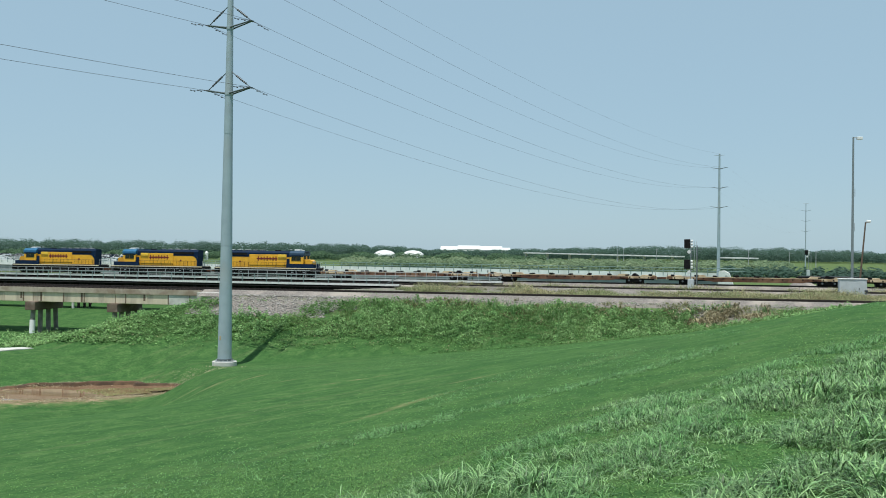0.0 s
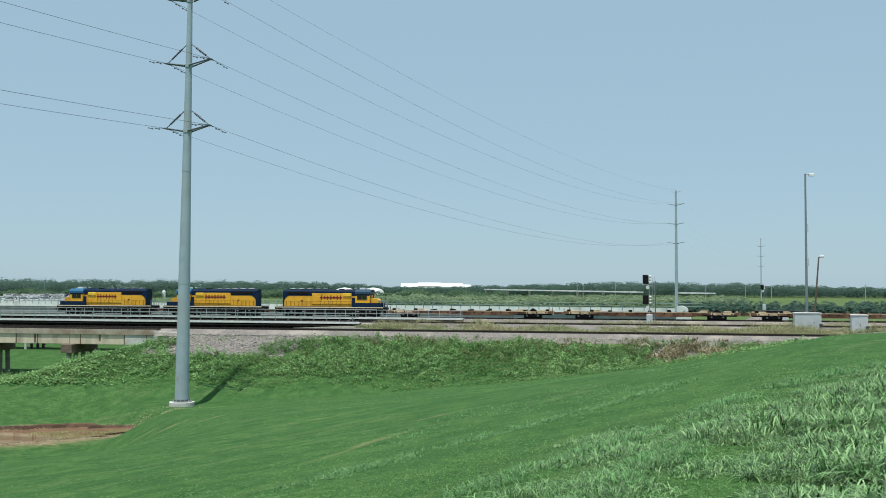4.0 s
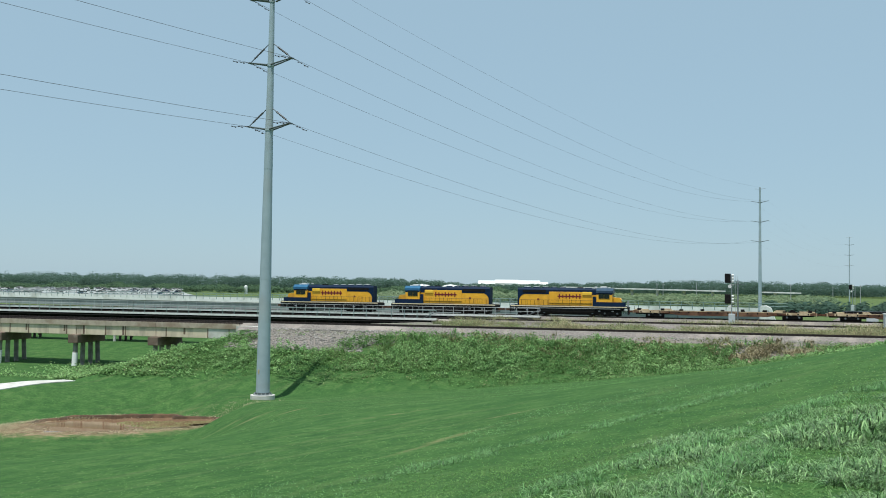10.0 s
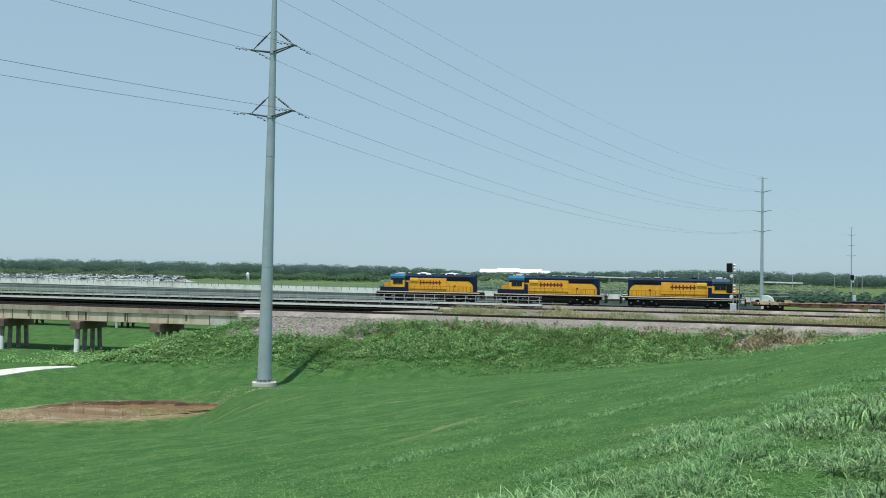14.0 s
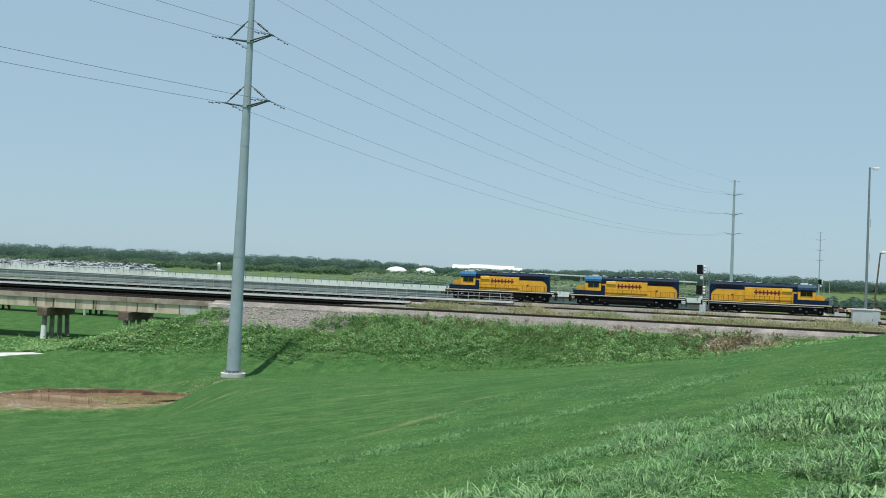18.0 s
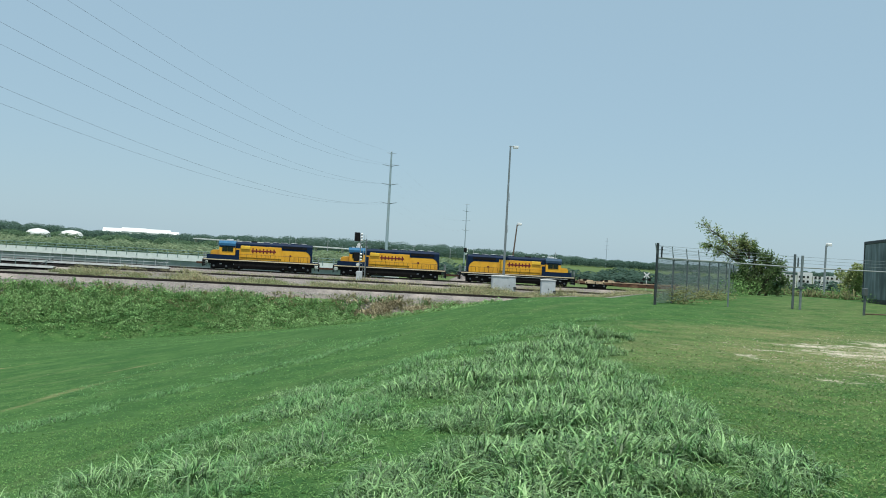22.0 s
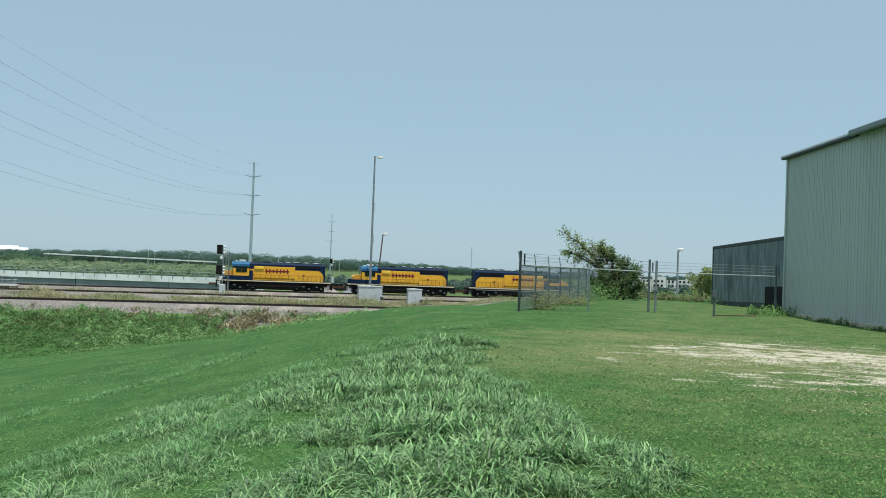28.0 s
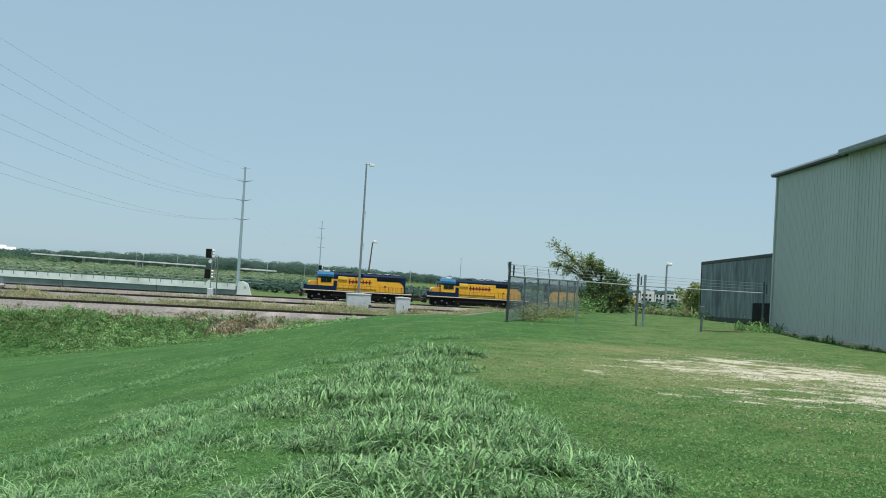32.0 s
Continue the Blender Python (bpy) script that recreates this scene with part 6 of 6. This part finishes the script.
tufts("shed_weeds", _sw, 55, 12, BANKG, "weeds at the foot of the shed", "weeds", 0.9, 0.012)
leaf_sheet("shed_weed_leaves", _sw[::3], 58, 6, 0.035, BANKW, "broad weed leaves at the foot of the shed")

# ---- puddle and path ----
def shore(a):
    """Uneven outline of the water as a share of its mean radius."""
    k = 1 + 0.10 * math.sin(3 * a + 1) + 0.07 * math.sin(7 * a) + 0.05 * math.sin(13 * a + 2) + 0.035 * math.sin(23 * a)
    return k * (1.0 if math.sin(a) > 0 else 1.0 + 0.30 * math.sin(a))


_b = bm_new()
_n = 140
_vs = []
for _i in range(_n):
    _a = 2 * math.pi * _i / _n
    _k = shore(_a)
    _vs.append(_b.verts.new((0.8 + math.cos(_a) * 8.0 * _k, math.sin(_a) * 4.7 * _k, 0)))
_b.faces.new(_vs)
_o = new("puddle", data("puddle", _b, WATER))
_o.matrix_basis = pose(PUDDLE.x, PUDDLE.y, PUD[4] - 0.058, 0, 0, 20)
tagged(_o, "shallow muddy brown puddle in bare earth", "puddle", kind="structure")


def eroded_bank():
    """Cut edge of bare earth beyond the puddle, also standing for its dark reflection."""
    bm = bm_new()
    rows_ = []
    for i in range(91):
        a = math.pi * (0.04 + 0.78 * i / 90)
        k = shore(a)
        hgt = 0.34 * math.sin(math.pi * i / 90) ** 0.9 * (1 + 0.06 * math.sin(i * 0.6) + 0.04 * math.sin(i * 1.9))
        row = []
        for f, z in ((0.99, -0.05), (1.03, hgt * 0.8), (1.07, hgt), (1.2, hgt * 0.2 - 0.05)):
            row.append(bm.verts.new((0.8 + math.cos(a) * 7.9 * k * f, math.sin(a) * 4.6 * k * f, z)))
        rows_.append(row)
    for p, q in zip(rows_, rows_[1:]):
        for j in range(3):
            bm.faces.new((p[j], p[j + 1], q[j + 1], q[j]))
    bmesh.ops.recalc_face_normals(bm, faces=bm.faces)
    o = new("eroded_bank", data("eroded_bank", bm, MUD))
    o.matrix_basis = pose(PUDDLE.x, PUDDLE.y, PUD[4] - 0.04, 0, 0, 20)
    tagged(o, "eroded earth edge behind the puddle, dark also for its reflection", "earth bank", kind="structure")


eroded_bank()


def puddle_rim():
    """Straw and torn turf washed up round the puddle."""
    rng = random.Random(29)
    c, s = PUD[2], PUD[3]
    out = []
    for k in range(2400):
        if k < 1500:
            a, f = rng.uniform(0, 6.283), 1.0 + abs(rng.gauss(0, 0.22))
            if math.sin(a) < 0 and rng.random() < 0.6:
                continue
            f *= shore(a)
            if noise.noise(Vector((math.cos(a) * 3, math.sin(a) * 3, 1.0))) < -0.15:
                continue
            u, v = 0.8 + math.cos(a) * 8.2 * f, math.sin(a) * 4.9 * f
        elif k % 4:
            # mound of dead turf along the far edge
            u, v = rng.gauss(1.0, 3.0), 5.0 + abs(rng.gauss(0, 0.7))
        else:
            # bare shore at the shallow end
            u, v = -9.0 + rng.gauss(0, 2.2), rng.gauss(-1.0, 2.0)
        x, y = PUD[0] + u * c - v * s, PUD[1] + u * s + v * c
        out.append((x, y, gz(x, y), rng.uniform(0.04, 0.16) * (1.8 if k >= 1500 else 1)))
    leaf_sheet("puddle_straw", out, 81, 18, 0.036, PALESTRAW, "pale straw and dead turf round the puddle")


puddle_rim()


def footpath():
    bm = bm_new()
    prev = None
    a, b = polar(-31.0, 105.0), polar(-23.5, 113.4)
    d = (b - a).normalized()
    nrm = Vector((-d.y, d.x, 0))
    for i in range(25):
        p = a.lerp(b, i / 24)
        row = []
        for k in (-1, 1):
            q = p + nrm * 1.2 * k
            row += [bm.verts.new((q.x, q.y, gz(q.x, q.y) + 0.08)), bm.verts.new((q.x, q.y, gz(q.x, q.y) - 0.3))]
        if prev:
            bm.faces.new((prev[0], row[0], row[2], prev[2]))
            bm.faces.new((prev[1], row[1], row[0], prev[0]))
            bm.faces.new((prev[2], row[2], row[3], prev[3]))
        prev = row
    bmesh.ops.recalc_face_normals(bm, faces=bm.faces)
    tagged(new("footpath", data("footpath", bm, CONCW)), "pale concrete footpath under the trestle", "footpath", kind="structure")


footpath()

# ---- distance ----
def tree_belt(name, az0, az1, r0, r1, ztop_fn, n, size, seed, material, label, m=14, wide=0.42):
    """Woods of many small leaf clumps; ztop_fn gives the crown height over azimuth."""
    rng = np.random.default_rng(seed)
    az = rng.uniform(az0, az1, n)
    r = rng.uniform(r0, r1, n)
    top = np.array([ztop_fn(a) for a in az])
    crown = top * (0.9 + 0.1 * np.sin(az * 9.1 + 2 * np.sin(az * 3.7))) * rng.uniform(0.8, 1.0, n)
    A, R, C = np.repeat(az, m), np.repeat(r, m), np.repeat(crown, m)
    f = rng.uniform(0, 1, n * m)
    wz = C * (0.12 + 0.88 * f)
    wr = np.sqrt(np.clip(1 - (2 * f - 1.0) ** 2, 0.15, 1)) * C * wide
    th = rng.uniform(0, 2 * np.pi, n * m)
    cx = R * np.sin(np.radians(A)) + np.cos(th) * wr
    cy = R * np.cos(np.radians(A)) + np.sin(th) * wr
    cz = -9.65 + wz
    s = size * rng.uniform(0.6, 1.4, n * m)
    # each leaf mass is a small bent sheet turned at random
    nrm = np.stack([0.35 * np.cos(th), 0.35 * np.sin(th), 0.5 * f + 0.9], 1) + rng.normal(0, 0.25, (n * m, 3))
    g = rng.normal(size=(n * m, 2, 3))
    e0 = np.cross(nrm, g[:, 0])
    e0 /= np.linalg.norm(e0, axis=1)[:, None]
    g[:, 1] = np.cross(nrm, e0)
    e1 = g[:, 1] - (g[:, 1] * e0).sum(1)[:, None] * e0
    e1 /= np.linalg.norm(e1, axis=1)[:, None]
    c = np.stack([cx, cy, cz], 1)
    s = s[:, None]
    V = np.stack([c - e0 * s, c - e1 * s * rng.uniform(0.5, 1, (n * m, 1)), c + e0 * s * rng.uniform(0.6, 1, (n * m, 1)), c + e1 * s], 1).reshape(-1, 3)
    F = np.arange(n * m)[:, None] * 4 + np.arange(4)
    me = bpy.data.meshes.new(name)
    me.from_pydata(V.tolist(), [], F.tolist())
    me.materials.append(material)
    tagged(new(name, me), label, "woods", kind="stuff")


def ridge(a):
    return 9.65 + 1.65 + 1500 * math.tan(radians(float(np.interp(a, (-32, -24, -10, -4.5, 1, 6.5, 13, 20, 28, 31, 45, 60), (0.46, 0.5, 0.46, 0.40, 0.08, 0.28, 0.5, 0.4, 0.14, 0.04, 0.0, 0.0)))))


tree_belt("far_woods", -34, 62, 1350, 1650, ridge, 9500, 1.0, 1, HAZYTREE, "dark green wooded ridge on the horizon", 50, 0.5)
tree_belt("far_scrub", -6, 20, 560, 900, lambda a: 4.5 + 2.5 * abs(math.sin(a * 2.1)), 1800, 1.0, 2, FARBUSH, "green scrub on the flood plain", 26, 0.8)
tree_belt("plain_trees", -34, 6, 1000, 1280, lambda a: 9.0 + 2.0 * math.sin(a * 2.3), 900, 1.1, 3, MIDTREE, "low pale green trees beyond the viaduct", 60, 0.6)
tree_belt("middle_trees", 16.5, 36, 420, 560, lambda a: 6.0 if (a * 3.1) % 3 < 1.6 else 3.5, 420, 0.9, 4, HAZYTREE, "clumps of trees beyond the railway", 45, 0.55)


def warehouse():
    p = polar(1.95, 2000.0)
    t = thing("warehouse", "long white low-roofed warehouse on the horizon", "warehouse", pose(p.x, p.y, -2.5, 0, 0, -2))
    for x0, x1, y, z0, z1 in ((-74, -38, 0, 7.0, 14.5), (-38, 10, 6, 8.5, 16.5), (10, 57, 0, 7.5, 15.5), (57, 74, 10, 6.0, 12.5)):
        part("wall", bx(x0, x1 - 0.2, y, y + 60, -12, z0), WHITE, t)
        b = loft(bm_new(), ((y - 0.5, z0), (y + 30, z1), (y + 60.5, z0)), x0, x1 - 0.2, axis="x")
        part("roof", b, WHITE, t, "white sheet-metal roof")
    for k in range(7):
        part("loading_door", bx(14 + k * 6, 17.5 + k * 6, -0.4, 0, 1, 5.5), DARKM, t)


warehouse()


def dome_tank(az):
    p = polar(az, 1150.0)
    t = thing("storage_tank", "low white domed storage tank", "tank", pose(p.x, p.y, -11.0), group="white tanks")
    R, b = 13.0, bm_new()
    prof = [(R, 0), (R, 7.5), (R * 0.93, 9.2), (R * 0.75, 11.0), (R * 0.5, 12.3), (R * 0.2, 12.9)]
    for (ra, za), (rb, zb) in zip(prof, prof[1:]):
        tube(b, (0, 0, za), (0, 0, zb), ra, rb, 28, False)
    tube(b, (0, 0, 12.9), (0, 0, 13.3), R * 0.2, 0.6, 28)
    part("shell", b, WHITE, t)
    part("ladder", bx(-0.4, 0.4, -R - 0.5, -R, 0, 7.5), FENCEM, t)


dome_tank(-3.5)
dome_tank(-1.8)


def highway():
    t = thing("highway_bridge", "long pale highway bridge crossing the flood plain", "bridge")
    a, b = polar(5.0, 1250, 0.6), polar(18.2, 1018, -2.4)
    n = 26
    for i in range(n):
        p, q = a.lerp(b, i / n), a.lerp(b, (i + 1) / n)
        d = q - p
        # a stand of trees hides the crossing between the two stretches of bridge
        if 14.1 < math.degrees(math.atan2(p.x + d.x / 2, p.y + d.y / 2)) < 16.3:
            continue
        m = Matrix.Translation(p) @ d.to_track_quat("X", "Z").to_matrix().to_4x4()
        part("span", box(bm_new(), 0, d.length - 0.1, -5, 5, -0.9, 0.35), PARAPET, t, at=m)
        if i % 3 == 0:
            part("pier", bx(-0.35, 0.35, -2.0, 2.0, -11, -0.9), CONCW, t, at=m)
    return t


highway()


def utility_pole(az, r, ztop):
    p = polar(az, r)
    t = thing("utility_pole", "thin pale utility pole standing over far woods", "pole", pose(p.x, p.y, -9.65, 0, 0, -az), group="far utility poles")
    h = ztop + 9.65
    part("shaft", tb((0, 0, 0), (0, 0, h), 0.3, 0.2, 8), STEELW, t)
    part("crossarm", bx(-1.2, 1.2, -0.1, 0.1, h - 1.1, h - 0.9), STEELW, t)
    part("luminaire", bevel(bx(0.9, 1.7, -0.2, 0.2, h - 1.3, h - 1.1), 0.04, 1), CONCG, t)


for _az, _rr, _zt in ((10.4, 800, 5.2), (10.75, 800, 5.2), (12.65, 760, 5.5), (17.8, 700, 4.8), (20.0, 900, 4.0), (21.4, 700, 4.6), (26.3, 640, 4.8)):
    utility_pole(_az, _rr, _zt)


def parked_cars():
    """Rows of parked vehicles beyond the viaduct."""
    rng = random.Random(8)
    cols = [WHITE, WHITE, WHITE, WHITE, CONCW, WHITE, WHITE, CABW, NAVY]
    base = {}
    for c in set(cols):
        t = thing("parked_car", "parked car in a crowded lot beyond the viaduct", "car", group="parked cars")
        b = loft(bm_new(), ((-2.2, 0.35), (2.2, 0.35), (2.2, 0.85), (1.3, 0.98), (0.6, 1.5), (-1.2, 1.55), (-2.0, 1.0), (-2.2, 0.95)), -0.88, 0.88)
        part("body", b, c, t)
        part("window", loft(bm_new(), ((1.15, 1.0), (0.55, 1.45), (-1.1, 1.47), (-1.75, 1.02)), -0.9, 0.9), GLASSD, t)
        for x in (-1.35, 1.35):
            for y in (-0.8, 0.8):
                part("wheel", tb((x, y - 0.1, 0.33), (x, y + 0.1, 0.33), 0.33, 0.33, 10), BLACK, t)
        base[c] = t
    used = set()
    for i in range(290):
        c = rng.choice(cols)
        az, r = rng.uniform(-33, -17.6), rng.choice((560, 580, 600, 620, 640))
        p = polar(az, r)
        m = pose(p.x, p.y, -5.7 + (r - 560) * 0.022, 0, 0, rng.choice((20, 25, 200)) + rng.uniform(-4, 4))
        if c not in used:
            base[c].matrix_basis = m
            used.add(c)
        else:
            copy_thing(base[c], m)


parked_cars()
_o = thing("parking_lot", "raised grey parking lot beyond the viaduct", "parking lot", kind="structure")
_q = polar(-25.5, 605)
part("slab", bx(-105, 84, -55, 38, -5.0, -0.12), CONCG, _o, at=pose(_q.x, _q.y, -5.7 + 45 * 0.022, math.degrees(math.atan(0.022)), 0, 25.5))


_q = polar(-13.95, 1000.0)
_t = thing("silo", "small white silo beyond the viaduct", "silo", pose(_q.x, _q.y, -9.65))
part("drum", tb((0, 0, 0), (0, 0, 7.2), 1.8, 1.8, 16), WHITE, _t)
part("cone", tb((0, 0, 7.2), (0, 0, 8.8), 1.8, 0.3, 16), WHITE, _t)


def gravel_heap(az, r, w, hgt):
    p = polar(az, r)
    rng = random.Random(6)
    b = bm_new()
    rings = []
    for k in range(6):
        f = k / 5
        rings.append([b.verts.new((math.cos(a * 0.3927) * w * (1 - f) * rng.uniform(0.9, 1.1), math.sin(a * 0.3927) * w * (1 - f) * rng.uniform(0.9, 1.1), hgt * f ** 0.8)) for a in range(16)])
    for q, o in zip(rings, rings[1:]):
        for a in range(16):
            b.faces.new((q[a], q[(a + 1) % 16], o[(a + 1) % 16], o[a]))
    ob = new("gravel_heap", data("gravel_heap", b, BALLAST))
    ob.matrix_basis = pose(p.x, p.y, -5.6)
    tagged(ob, "pale conical heap of gravel beyond the railway", "gravel heap")


gravel_heap(20.75, 215.0, 3.6, 2.2)


def gondola(az, r):
    p = polar(az, r)
    t = thing("gondola_wagon", "low black gondola wagon standing beyond the main track", "wagon", pose(p.x, p.y, -5.6, 0, 0, -TRACK_AZ))
    part("body", bevel(bx(-6.0, 6.0, -1.4, 1.4, 1.0, 2.5), 0.04, 1), BLACK, t)
    part("top_rail", bx(-6.05, 6.05, -1.45, 1.45, 2.5, 2.62), DARKM, t)
    for k in range(9):
        part("rib", bx(-5.5 + k * 1.37, -5.4 + k * 1.37, -1.48, -1.4, 1.05, 2.5), DARKM, t)
    for x in (-4.2, 4.2):
        for dx in (-0.85, 0.85):
            part("wheel", tb((x + dx, -0.8, 0.42), (x + dx, 0.8, 0.42), 0.42, 0.42, 14), BLACK, t)


gondola(22.05, 222.0)


def apartments():
    p = polar(40.4, 620.0)
    t = thing("apartment_building", "white low-rise apartment building far behind the fence", "building", pose(p.x, p.y, 0, 0, 0, -40))
    x = -40
    rng = random.Random(2)
    while x < 26:
        w = rng.uniform(5, 9)
        h = rng.uniform(-2.2, 0.6)
        part("block", bx(x, x + w - 0.4, rng.uniform(0, 2), 14, -9, h), WHITE, t)
        for k in range(int(w / 2.4)):
            for z in (-5.5, -2.8):
                part("window", bx(x + 0.8 + k * 2.3, x + 2.0 + k * 2.3, -0.3, 0.2, z, z + 1.4), GLASSD, t)
        x += w
    part("roof", bx(-14, 4, 4, 13, 0.3, 0.9), CONCG, t)


apartments()
tree_belt("right_trees", 29, 62, 480, 760, lambda a: 5.5 + 1.5 * math.sin(a * 1.7), 420, 1.1, 12, HAZYTREE, "low trees behind the lot", 45, 0.5)
tree_belt("field_brush", 33, 50, 90, 150, lambda a: 5.2 + 0.8 * math.sin(a * 3.0), 120, 0.28, 13, FARBUSH, "low brush along the field edge", 60, 0.5)

# ---- movement ----
motions()
